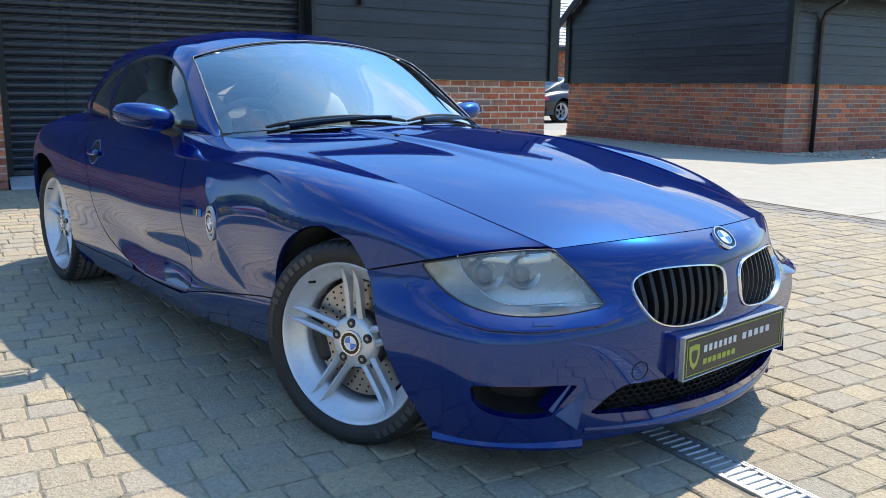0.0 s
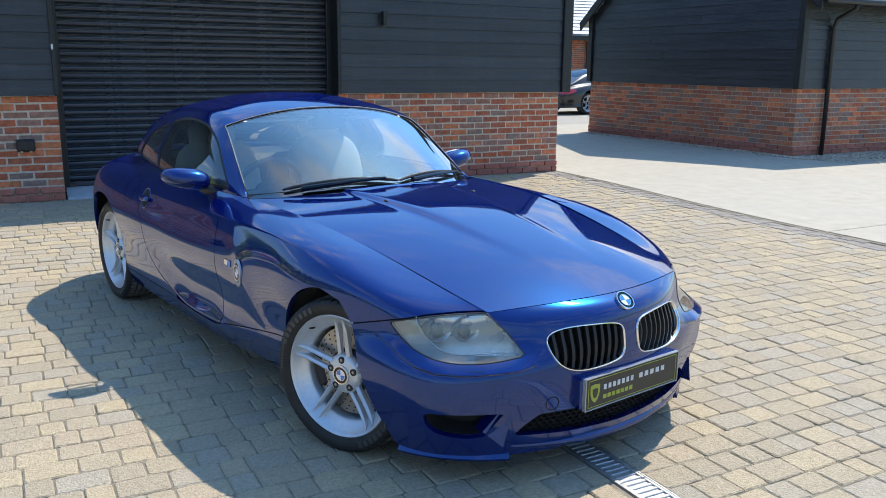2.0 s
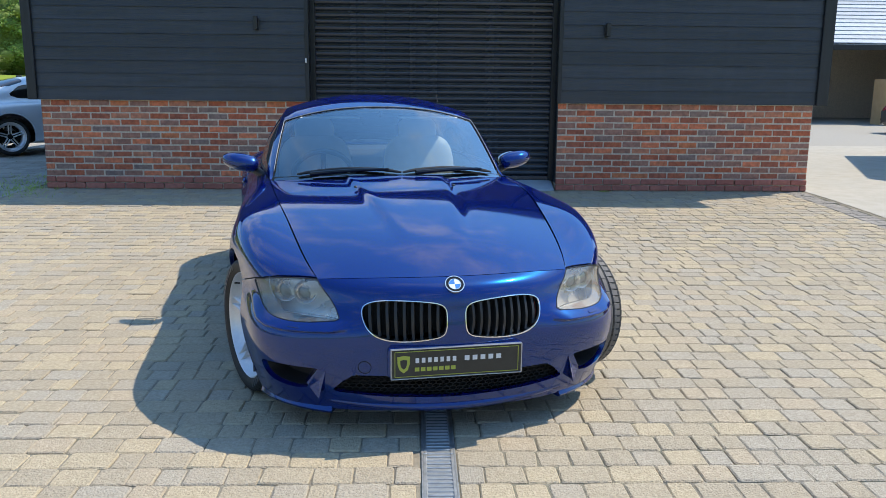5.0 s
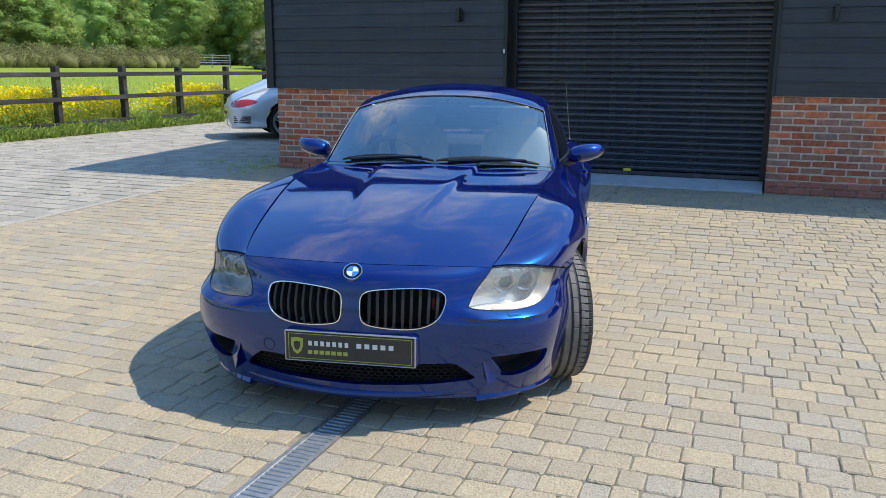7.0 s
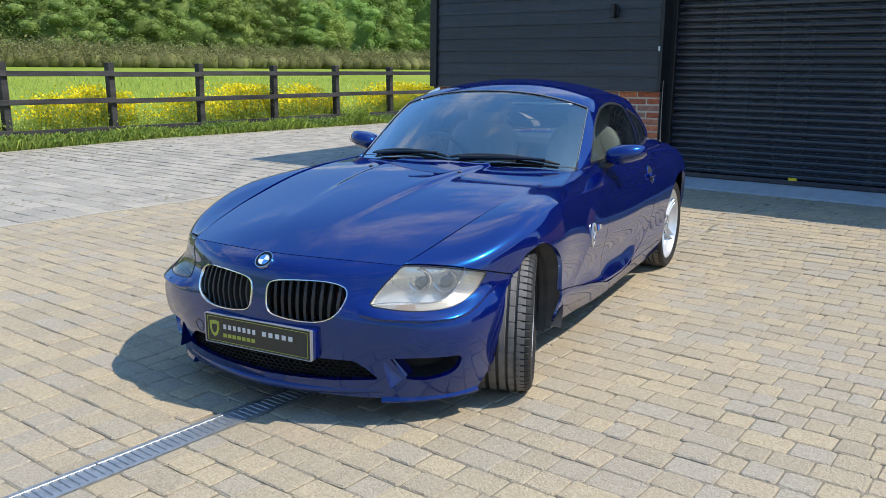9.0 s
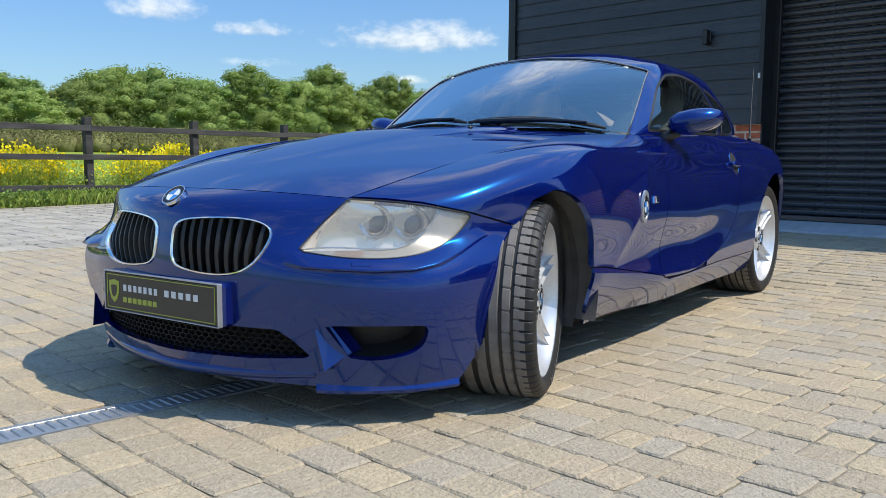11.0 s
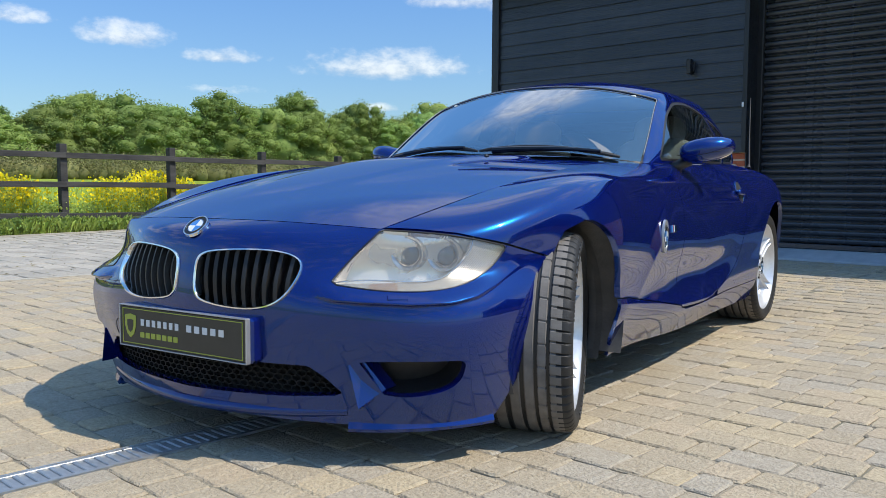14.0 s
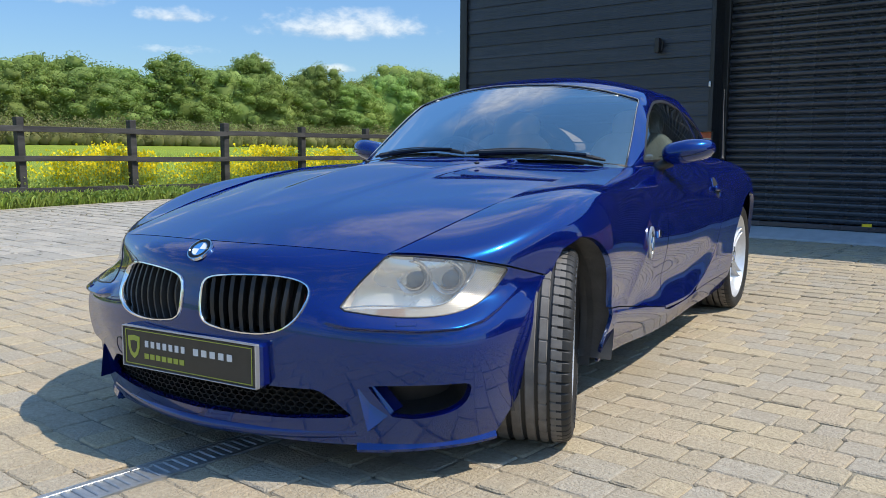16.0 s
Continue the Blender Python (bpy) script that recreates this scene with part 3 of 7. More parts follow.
def boards(wall, u0, u1, z0, z1, m=Matrix.Identity(4), pitch=0.1485, clip=None):
    """Lapped weatherboards, each a part of the wall."""
    rng, z, k = random.Random(int(u0 * 37 + z0)), z0, 0
    while z < z1:
        a, b = clip(z) if clip else (u0, u1)
        if b - a > 0.1:
            cuts = [a, b]
            if b - a > 4.5:
                cuts = [a, a + (b - a) * (0.35 + 0.3 * ((k * 7) % 5) / 5), b]
            for lo, hi in zip(cuts, cuts[1:]):
                part("weatherboard", board_mesh(hi - lo - 0.002).mesh("weatherboard", BOARD), None, wall,
                     m=m @ Matrix.Translation(((lo + hi) / 2, rng.uniform(-0.002, 0.002) - 0.006, z + rng.uniform(-0.003, 0.003))) @ Matrix.Rotation(rng.uniform(-0.0012, 0.0012), 4, "Y") @ Matrix.Rotation(0.05, 4, "X"))
        z += pitch
        k += 1


Z_BRICK = 0.065 + 14 * 0.0735
EAVE = 3.22
for name, u0, u1, label in (("wall_1", -3.30, -0.235, "barn wall of mixed red and grey bricks under black weatherboards, beside the shutter"),
                            ("wall_2", 2.680, 5.715, "barn wall of mixed red and grey bricks under black weatherboards, at the drive")):
    g = Geo().box(((u0 + u1) / 2, 0.164, (0.03 + Z_BRICK) / 2), (u1 - u0 - 0.004, 0.32, Z_BRICK - 0.03))
    g.box(((u0 + u1) / 2, 0.165, (Z_BRICK + EAVE) / 2), (u1 - u0, 0.30, EAVE - Z_BRICK))
    wall = single(name, g, MORTAR, label, "barn wall", "structure", m=YARD)
    brick_wall(wall, u0, u1, 0.065, 14)
    out0, out1 = (u0 - 0.065, u1) if name == "wall_1" else (u0, u1 + 0.05)
    boards(wall, out0, out1, Z_BRICK + 0.004, EAVE - 0.05)
    c = Geo()
    if name == "wall_1":
        c.box((u0 - 0.065, 0.0, (Z_BRICK + EAVE) / 2), (0.105, 0.13, EAVE - Z_BRICK), 0.006)
        part("corner_board", c, TRIMB, wall, "black painted corner board")
        part("edge_board", Geo().box((u1 + 0.0, 0.0, (Z_BRICK + EAVE) / 2), (0.045, 0.11, EAVE - Z_BRICK), 0.004), TRIMB, wall)
    else:
        c.box((u1 + 0.075, 0.0, (Z_BRICK + EAVE) / 2 - 0.004), (0.135, 0.13, EAVE - Z_BRICK), 0.006)
        part("corner_board", c, TRIMB, wall, "black painted corner board")
        part("edge_board", Geo().box((u0, 0.0, (Z_BRICK + EAVE) / 2), (0.045, 0.11, EAVE - Z_BRICK), 0.004), TRIMB, wall)
single("wall_3", Geo().box((-3.15, 4.7, 1.6), (0.3, 8.7, 3.2)).box((5.565, 4.7, 1.6), (0.3, 8.7, 3.2)).box((1.2, 9.0, 1.6), (8.4, 0.3, 3.2)).box((1.22, 0.3, 3.13), (2.9, 0.3, 0.2)),
       BOARD, "plain dark side walls of the barn", "barn wall", "structure", m=YARD)
rf = Geo()
rf.prism([(-0.36, EAVE - 0.06), (-0.36, EAVE + 0.06), (4.7, EAVE + 1.05), (4.7, EAVE + 0.92)], -3.72, 6.1, "yzx").prism([(9.6, EAVE - 0.06), (9.6, EAVE + 0.06), (4.7, EAVE + 1.05), (4.7, EAVE + 0.92)], -3.72, 6.1, "yzx")
roof1 = single("roof_1", rf, SLATE, "slate roof of the barn with a deep eave", "roof", "structure", m=YARD)
part("soffit", Geo().box((1.19, -0.17, EAVE - 0.03), (9.7, 0.36, 0.02)).box((1.19, -0.36, EAVE + 0.0), (9.8, 0.025, 0.17), 0.003), TRIMB, roof1, "black eave boards")

# the roller shutter, its step and guides
shutter = thing("roller_shutter", "closed black steel roller shutter of narrow curved slats", "roller shutter", "structure", m=YARD)
prof = [(0.022, 0.0), (0.020, 0.006), (-0.002, 0.007), (-0.0085, 0.014), (-0.0125, 0.024), (-0.0140, 0.033), (-0.0125, 0.041), (-0.0085, 0.0465), (-0.0020, 0.0490), (0.020, 0.0495),
        (0.020, 0.0565), (-0.005, 0.0570), (-0.0105, 0.0595), (-0.0115, 0.0625), (-0.0085, 0.0655), (-0.002, 0.0668), (0.020, 0.0672), (0.022, 0.0735), (0.026, 0.0735), (0.026, 0.0)]
slat = Geo().prism(prof, -0.19, 2.64, "yzx").mesh("slat", SHUTTER)
for k in range(40):
    part("slat", slat, None, shutter, m=Matrix.Translation((0, 0.255, 0.221 + 0.0735 * k)))
part("bottom_bar", Geo().box((1.225, 0.258, 0.19), (2.83, 0.05, 0.05), 0.006), SHUTTER, shutter)
for a in (-0.20, 2.65):
    part("guide_rail", Geo().box((a, 0.235, 1.67), (0.06, 0.09, 3.0), 0.005), BLACKM, shutter)
part("reveal", Geo().box((-0.228, 0.13, 1.66), (0.012, 0.26, 3.0)), TRIMB, shutter)
part("reveal", Geo().box((2.674, 0.13, 1.66), (0.012, 0.26, 3.0)), TRIMB, shutter)
part("sticker", Geo().box((1.18, 0.236, 0.212), (0.085, 0.002, 0.055)), mat("sticker_yellow", (0.80, 0.60, 0.02), 0.5), shutter, "small yellow warning sticker")
part("key_switch", Geo().box((-0.245, -0.065, 1.555), (0.018, 0.02, 0.05), 0.003), mat("white_plastic", (0.7, 0.7, 0.68), 0.5), shutter, "small white key switch")
single("doorstep", Geo().prism([(-0.03, 0.02), (-0.03, 0.075), (-0.02, 0.085), (0.22, 0.160), (0.30, 0.165), (0.30, 0.02)], -0.215, 2.66, "yzx"), STEP,
       "grey concrete ramp under the roller shutter", "doorstep", "structure", m=YARD)

# ---- the second barn across the drive ----
U2, V2 = 10.17, -0.03
Z2 = 0.085 + 14 * 0.0735
w2 = single("wall_4", Geo().box((U2 + 3.0, V2 + 2.57, Z2 / 2 + 0.02), (5.992, 5.132, Z2 - 0.04)).box((U2 + 3.0, V2 + 2.57, (Z2 + 2.5) / 2), (5.98, 5.12, 2.5 - Z2)).box((U2 + 3.0, V2 + 0.2, 2.55), (5.96, 0.36, 0.12)),
            MORTAR, "second barn of mixed bricks under black weatherboards", "barn wall", "structure", m=YARD)
side = Matrix.Translation((U2, V2, 0)) @ Matrix.Rotation(radians(-90), 4, "Z")
front = Matrix.Translation((U2, V2, 0))
far_bricks, far_plinth = Geo(), Geo()
for place, a, b in ((front, 0.0, 6.0), (side, -5.14, 0.0)):
    x, y = brick_wall(w2, a, b, 0.085, 14, place, False)
    far_bricks.join(x)
    far_plinth.join(y)
tagged(part("plinth_brickwork", far_plinth, PLINTH, w2, "two red plinth courses", fix=False), kind="stuff")
tagged(part("brickwork", far_bricks, BRICK, w2, "far courses of mixed bricks", fix=False), kind="stuff")
boards(w2, 0.0, 6.0, Z2 + 0.004, 2.54, front)
boards(w2, -5.14, 0.0, Z2 + 0.004, 4.2, side, clip=lambda z: (-5.14 + max(0, (z - 2.35) / 0.75), -max(0, (z - 2.35) / 0.75)))
part("gable", Geo().prism([(V2 + 0.01, 2.4), (V2 + 5.13, 2.4), (V2 + 2.57, 4.35)], U2 + 0.03, U2 + 0.1, "yzx"), BOARD, w2)
for b, s in (((U2 - 0.01, V2 - 0.01), (0.12, 0.12)), ((U2 - 0.01, V2 + 5.15), (0.12, 0.12))):
    part("corner_board", Geo().box((b[0], b[1], (Z2 + 2.45) / 2), (*s, 2.45 - Z2), 0.006), TRIMB, w2, "black painted corner board")
rf2 = Geo()
for e, r, h in ((V2 - 0.38, V2 + 2.57, 0.14), (V2 + 5.40, V2 + 2.57, 0.0)):
    rf2.prism([(e, 2.22 + h), (e, 2.32 + h), (r, 4.60), (r, 4.48)], U2 - 0.12, U2 + 6.4, "yzx")
roof2 = single("roof_2", rf2, SLATE, "slate roof of the second barn", "roof", "structure", m=YARD)
for e, r, h in ((V2 - 0.40, V2 + 2.57, 0.14), (V2 + 5.40, V2 + 2.57, 0.0)):
    part("bargeboard", Geo().prism([(e, 2.13 + h), (e, 2.30 + h), (r, 4.58), (r, 4.40)], U2 - 0.15, U2 - 0.115, "yzx"), TRIMB, roof2, "black bargeboard on the gable")
gutter = thing("gutter", "black half-round gutter with a downpipe on the second barn", "gutter", m=YARD)
part("trough", Geo().tube([(U2 - 0.1, V2 - 0.42, 2.41), (U2 + 6.3, V2 - 0.42, 2.39)], 0.055, 10), BLACKM, gutter)
part("downpipe", Geo().tube([(U2 + 0.62, V2 - 0.42, 2.38), (U2 + 0.62, V2 - 0.40, 2.30), (U2 + 0.60, V2 - 0.12, 2.17), (U2 + 0.60, V2 - 0.07, 2.05), (U2 + 0.60, V2 - 0.07, 0.08)], 0.034, 10), BLACKM, gutter, smooth=True)
part("trough", Geo().tube([(U2 - 0.1, V2 + 5.43, 2.27), (U2 + 6.3, V2 + 5.43, 2.25)], 0.055, 10), BLACKM, gutter)
gr = Geo()
rng = random.Random(5)
for k in range(2600):
    if k < 900:
        u, v = U2 - abs(rng.gauss(0, 0.10)) - 0.03, rng.uniform(-0.4, 5.1)
    else:
        u, v = rng.uniform(U2 - 0.1, U2 + 4.5), -0.06 - abs(rng.gauss(0, 0.35)) - 0.0
    s = rng.uniform(0.012, 0.028)
    gr.blob((u, v, 0.078), (s, s * rng.uniform(0.7, 1.2), s * 0.6), 5, 3)
gravel = single("gravel", gr, GRAVEL, "loose buff gravel along the foot of the second barn", "gravel", "stuff", fix=False, m=YARD)

# ---- behind the barns ----
far_barn = thing("far_barn", "low open-fronted barn with a pale slate roof", "barn", m=YARD)
part("roof", Geo().prism([(16.4, 2.42), (16.4, 2.52), (21.0, 4.65), (21.0, 4.5)], 6.0, 30.0, "yzx"), SLATE, far_barn)
tiles = Geo()
for k in range(15):
    a = k / 15
    tiles.prism([(16.38 + 4.6 * a, 2.54 + 2.13 * a), (16.38 + 4.6 * a, 2.565 + 2.13 * a), (16.75 + 4.6 * a, 2.70 + 2.13 * a)], 6.0, 30.0, "yzx")
tagged(part("slate_course", tiles, SLATE, far_barn), kind="stuff")
part("wall", Geo().box((22.0, 17.0, 1.25), (9.6, 0.3, 2.4)).box((9.0, 17.0, 1.25), (3.0, 0.3, 2.4)).box((18.0, 21.0, 2.0), (24, 0.3, 4.0)), MORTAR, far_barn)
tagged(part("brickwork", brick_wall(far_barn, 17.2, 21.0, 0.07, 32, Matrix.Translation((0, 16.83, 0)), False)[0], BRICK, far_barn, fix=False), kind="stuff")
part("fascia", Geo().box((18, 16.42, 2.42), (24, 0.05, 0.16)), TRIMB, far_barn)
part("downpipe", Geo().tube([(18.9, 16.75, 2.3), (18.9, 16.75, 0.1)], 0.04, 8), BLACKM, far_barn)
BU = 16.15
crate = thing("cardboard_box", "large brown cardboard carton standing in the court", "box", m=YARD)
part("side", Geo().box((BU, 16.0, 0.76), (1.55, 0.8, 1.40), 0.006), CARD, crate)
part("tape", Geo().box((BU - 0.5, 15.597, 0.76), (0.06, 0.004, 1.38)), mat("parcel_tape", (0.5, 0.40, 0.26), 0.4), crate)
wrap = Geo()
rng = random.Random(8)
for k in range(9):
    wrap.blob((BU - 0.3 + 0.1 * k, 15.9, 1.46), (0.13, 0.25, 0.05 + 0.03 * rng.random()), 8, 5)
part("wrapping", wrap, mat("white_wrap", (0.75, 0.75, 0.73), 0.6), crate, "crumpled white wrapping", smooth=True)

# ---- fittings on the barn ----
def wall_light(u, z):
    t = thing("wall_light", "small black wall light on the weatherboards", "wall light", group="lights on the barn front", m=YARD)
    part("body", Geo().box((u, -0.085, z), (0.045, 0.075, 0.15), 0.006), BLACKM, t)
    part("backplate", Geo().box((u, -0.045, z), (0.065, 0.02, 0.10), 0.004), BLACKM, t)


wall_light(-0.80, 1.965)
wall_light(3.21, 1.93)
sock = thing("outdoor_socket", "black weatherproof double socket on the brick wall", "socket", m=YARD)
part("cover", Geo().box((-0.55, -0.05, 0.625), (0.165, 0.09, 0.10), 0.012), BLACKM, sock)
part("backplate", Geo().box((-0.55, -0.01, 0.62), (0.15, 0.03, 0.12), 0.004), BLACKM, sock)
for du in (-0.04, 0.04):
    part("gland", Geo().tube([(-0.55 + du, -0.05, 0.58), (-0.55 + du, -0.05, 0.555)], 0.014, 10), GALV, sock)

# ---- the drain ----
drain = thing("channel_drain", "galvanised slotted channel drain set in the paving", "drain", m=YARD)
DU = 1.10
part("channel", Geo().box((DU, -8.5, -0.0058), (0.115, 7.0, 0.002)).box((DU - 0.0605, -8.5, -0.004), (0.006, 7.0, 0.012)).box((DU + 0.0605, -8.5, -0.004), (0.006, 7.0, 0.012)), GALV, drain)
for k in range(14):
    v0 = -12.0 + 0.5 * k
    gg = Geo()
    gg.box((DU - 0.051, 0.25, -0.004), (0.014, 0.496, 0.010), 0.002).box((DU + 0.051, 0.25, -0.004), (0.014, 0.496, 0.010), 0.002)
    for j in range(17):
        gg.box((DU, 0.014 + 0.0295 * j, -0.004), (0.092, 0.0135, 0.008), 0.002, Matrix.Identity(4))
    part("grate", gg, GALV, drain, m=Matrix.Translation((0, v0, 0)))

# ---- fence ----
fence = thing("field_fence", "weathered dark post-and-rail fence along the meadow", "fence", m=YARD)
FU = -9.7
post = Geo().box((0, 0, 0.645), (0.13, 0.11, 1.42), 0.008).mesh("post", FENCE)
rng = random.Random(3)
for k in range(-6, 14):
    v = -2.63 + 1.794 * k
    part("post", post, None, fence, m=Matrix.Translation((FU, v, rng.uniform(-0.02, 0.015))) @ Matrix.Rotation(rng.uniform(-0.02, 0.02), 4, "X"))
    for z in (1.188, 0.738, 0.268):
        d = rng.uniform(-0.015, 0.015)
        part("rail", Geo().box((FU + 0.085, v + 0.897, z + d), (0.04, 1.80, 0.085), 0.004), FENCE, fence, m=Matrix.Identity(4))
# ---- the blue coupe ----
# The car faces -y; its middle lies at x = 0 and midway between the axles.
def natural(k, p, t):
    """Natural cubic spline through the rows of p at the knots k, read at t."""
    k, p, t = np.asarray(k, float), np.asarray(p, float), np.asarray(t, float)
    n, h = len(k), np.diff(k)
    a = np.zeros((n, n))
    r = np.zeros(p.shape)
    a[0, 0] = a[-1, -1] = 1
    for i in range(1, n - 1):
        a[i, i - 1], a[i, i], a[i, i + 1] = h[i - 1], 2 * (h[i - 1] + h[i]), h[i]
        r[i] = 6 * ((p[i + 1] - p[i]) / h[i] - (p[i] - p[i - 1]) / h[i - 1])
    m = np.linalg.solve(a, r.reshape(n, -1)).reshape(p.shape)
    i = np.clip(np.searchsorted(k, t) - 1, 0, n - 2)
    s = (-1,) + (1,) * (p.ndim - 1)
    hi, lo, hh = (k[i + 1] - t).reshape(s), (t - k[i]).reshape(s), h[i].reshape(s)
    return (m[i] * hi**3 + m[i + 1] * lo**3) / (6 * hh) + (p[i] / hh - m[i] * hh / 6) * hi + (p[i + 1] / hh - m[i + 1] * hh / 6) * lo


def smooth_curve(pts, n, closed=False):
    """n points of a smooth line through pts."""
    p = np.array(pts, float)
    if closed:
        p = np.vstack([p[-3:], p, p[:3]])
    k = np.r_[0, np.cumsum(np.maximum(1e-6, np.linalg.norm(np.diff(p, axis=0), axis=1)) ** 0.7)]
    t = np.linspace(k[3], k[-3], n + 1)[:-1] if closed else np.linspace(k[0], k[-1], n)
    return natural(k, p, t)


# lines that run round half the body, from the middle of the nose to the middle of the tail
SILL = [(0, -1.955, 0.095), (0.25, -1.93, 0.093), (0.49, -1.845, 0.09), (0.67, -1.68, 0.09), (0.735, -1.54, 0.095), (0.785, -1.25, 0.12), (0.775, -0.88, 0.165),
        (0.795, -0.35, 0.165), (0.795, 0.30, 0.165), (0.795, 0.75, 0.165), (0.785, 1.25, 0.17), (0.72, 1.75, 0.20), (0.50, 1.98, 0.22), (0, 2.03, 0.22)]
LOW = [(0, -1.985, 0.215), (0.25, -1.96, 0.215), (0.508, -1.874, 0.22), (0.715, -1.715, 0.23), (0.775, -1.538, 0.24), (0.82, -1.25, 0.25), (0.815, -0.88, 0.26),
       (0.84, -0.35, 0.26), (0.835, 0.30, 0.26), (0.835, 0.75, 0.27), (0.835, 1.25, 0.29), (0.76, 1.77, 0.33), (0.53, 2.03, 0.34), (0, 2.06, 0.34)]
MID = [(0, -1.996, 0.420), (0.25, -1.973, 0.420), (0.508, -1.899, 0.422), (0.737, -1.719, 0.422), (0.796, -1.518, 0.420), (0.842, -1.23, 0.41), (0.842, -0.88, 0.41),
       (0.842, -0.35, 0.40), (0.836, 0.30, 0.40), (0.842, 0.75, 0.42), (0.850, 1.25, 0.45), (0.785, 1.76, 0.48), (0.55, 2.04, 0.48), (0, 2.08, 0.48)]
HIGH = [(0, -1.984, 0.515), (0.25, -1.952, 0.51), (0.49, -1.84, 0.505), (0.700, -1.655, 0.505), (0.768, -1.49, 0.525), (0.850, -1.20, 0.565), (0.858, -0.88, 0.565),
        (0.848, -0.35, 0.56), (0.84, 0.30, 0.56), (0.850, 0.75, 0.585), (0.862, 1.25, 0.605), (0.785, 1.72, 0.61), (0.53, 1.99, 0.62), (0, 2.05, 0.62)]
CREST = [(0, -1.965, 0.592), (0.25, -1.928, 0.587), (0.495, -1.81, 0.572), (0.672, -1.642, 0.600), (0.750, -1.487, 0.646), (0.798, -1.20, 0.722), (0.800, -0.85, 0.748),
         (0.790, -0.35, 0.744), (0.790, 0.30, 0.735), (0.798, 0.75, 0.750), (0.800, 1.25, 0.782), (0.735, 1.68, 0.775), (0.48, 1.93, 0.775), (0, 2.0, 0.78)]
SHUT = [(0, -1.905, 0.630), (0.25, -1.874, 0.627), (0.505, -1.785, 0.612), (0.540, -1.62, 0.655), (0.565, -1.45, 0.695), (0.595, -1.20, 0.745), (0.635, -0.85, 0.797),
        (0.668, -0.30, 0.822), (0.715, 0.30, 0.835), (0.70, 0.75, 0.85), (0.615, 1.30, 0.862), (0.52, 1.60, 0.862), (0.37, 1.81, 0.858), (0, 1.90, 0.86)]
RAILS = [SILL, LOW, MID, HIGH, CREST, SHUT]


def both_ends(r):
    f = lambda p: (-p[0], p[1], p[2])
    return [f(r[2]), f(r[1])] + list(r) + [f(r[-2]), f(r[-3])]


WIDE = np.array([both_ends(r) for r in RAILS])
KT = np.r_[0, np.cumsum(np.linalg.norm(np.diff(WIDE[2], axis=0), axis=1))]
KV = np.r_[0, np.cumsum(np.linalg.norm(np.diff(WIDE, axis=0), axis=2).mean(1))]
T0, T1 = KT[2], KT[-3]


def rail(i, t):
    """A line of the body; the shut line turns a sharp corner at the lamp."""
    if i < 5:
        return natural(KT, WIDE[i], t)
    t = np.asarray(t, float)
    k = KT[4]
    return np.where((t <= k)[:, None], natural(KT[:5], WIDE[5][:5], np.minimum(t, k)), natural(KT[4:], WIDE[5][4:], np.maximum(t, k)))


def patch(grid):
    """Positions and normals of a grid of points, and its quads."""
    du, dv = np.gradient(grid, axis=0), np.gradient(grid, axis=1)
    nm = np.cross(du, dv)
    nm /= np.maximum(1e-9, np.linalg.norm(nm, axis=2, keepdims=True))
    a, b = grid.shape[:2]
    f = [(i * b + j, (i + 1) * b + j, (i + 1) * b + j + 1, i * b + j + 1) for i in range(a - 1) for j in range(b - 1)]
    return np.hstack([grid.reshape(-1, 3), nm.reshape(-1, 3)]), f


def outward(v, f, flip):
    if flip:
        v = v.copy()
        v[:, 3:] *= -1
        f = [q[::-1] for q in f]
    return v, f


def clip(v, f, d):
    """Cuts a mesh along d = 0: what lies at d > 0, and what lies at d < 0."""
    d = np.where(np.abs(d) < 1e-7, 1e-7, d)
    extra, cache, pos, neg = [], {}, [], []
    n = len(v)
    s = d > 0

    def cross(i, j):
        key = (i, j) if i < j else (j, i)
        if key not in cache:
            w = d[i] / (d[i] - d[j])
            cache[key] = n + len(extra)
            extra.append(v[i] + w * (v[j] - v[i]))
        return cache[key]

    for q in f:
        k = [s[i] for i in q]
        if all(k):
            pos.append(q)
        elif not any(k):
            neg.append(q)
        else:
            a, b = [], []
            for i, j in zip(q, q[1:] + q[:1]):
                (a if s[i] else b).append(i)
                if s[i] != s[j]:
                    c = cross(i, j)
                    a.append(c)
                    b.append(c)
            for side, out in ((a, pos), (b, neg)):
                if len(side) > 2:
                    out.append(tuple(side))
    w = np.vstack([v, extra]) if extra else v
    return (w, pos), (w, neg)


def tidy(v, f):
    used = sorted({i for q in f for i in q})
    at = {i: k for k, i in enumerate(used)}
    return v[used], [tuple(at[i] for i in q) for q in f]


def inside(poly, a, b):
    """Signed distance to a closed outline, negative inside."""
    p = np.asarray(poly, float)
    q = np.roll(p, -1, 0)
    best, odd = np.full(len(a), 1e9), np.zeros(len(a), bool)
    for (x0, y0), (x1, y1) in zip(p, q):
        dx, dy = x1 - x0, y1 - y0
        t = np.clip(((a - x0) * dx + (b - y0) * dy) / max(1e-12, dx * dx + dy * dy), 0, 1)
        best = np.minimum(best, np.hypot(a - x0 - t * dx, b - y0 - t * dy))
        if y0 != y1:
            odd ^= ((y0 > b) != (y1 > b)) & (a < (x1 - x0) * (b - y0) / (y1 - y0) + x0)
    return np.where(odd, -best, best)


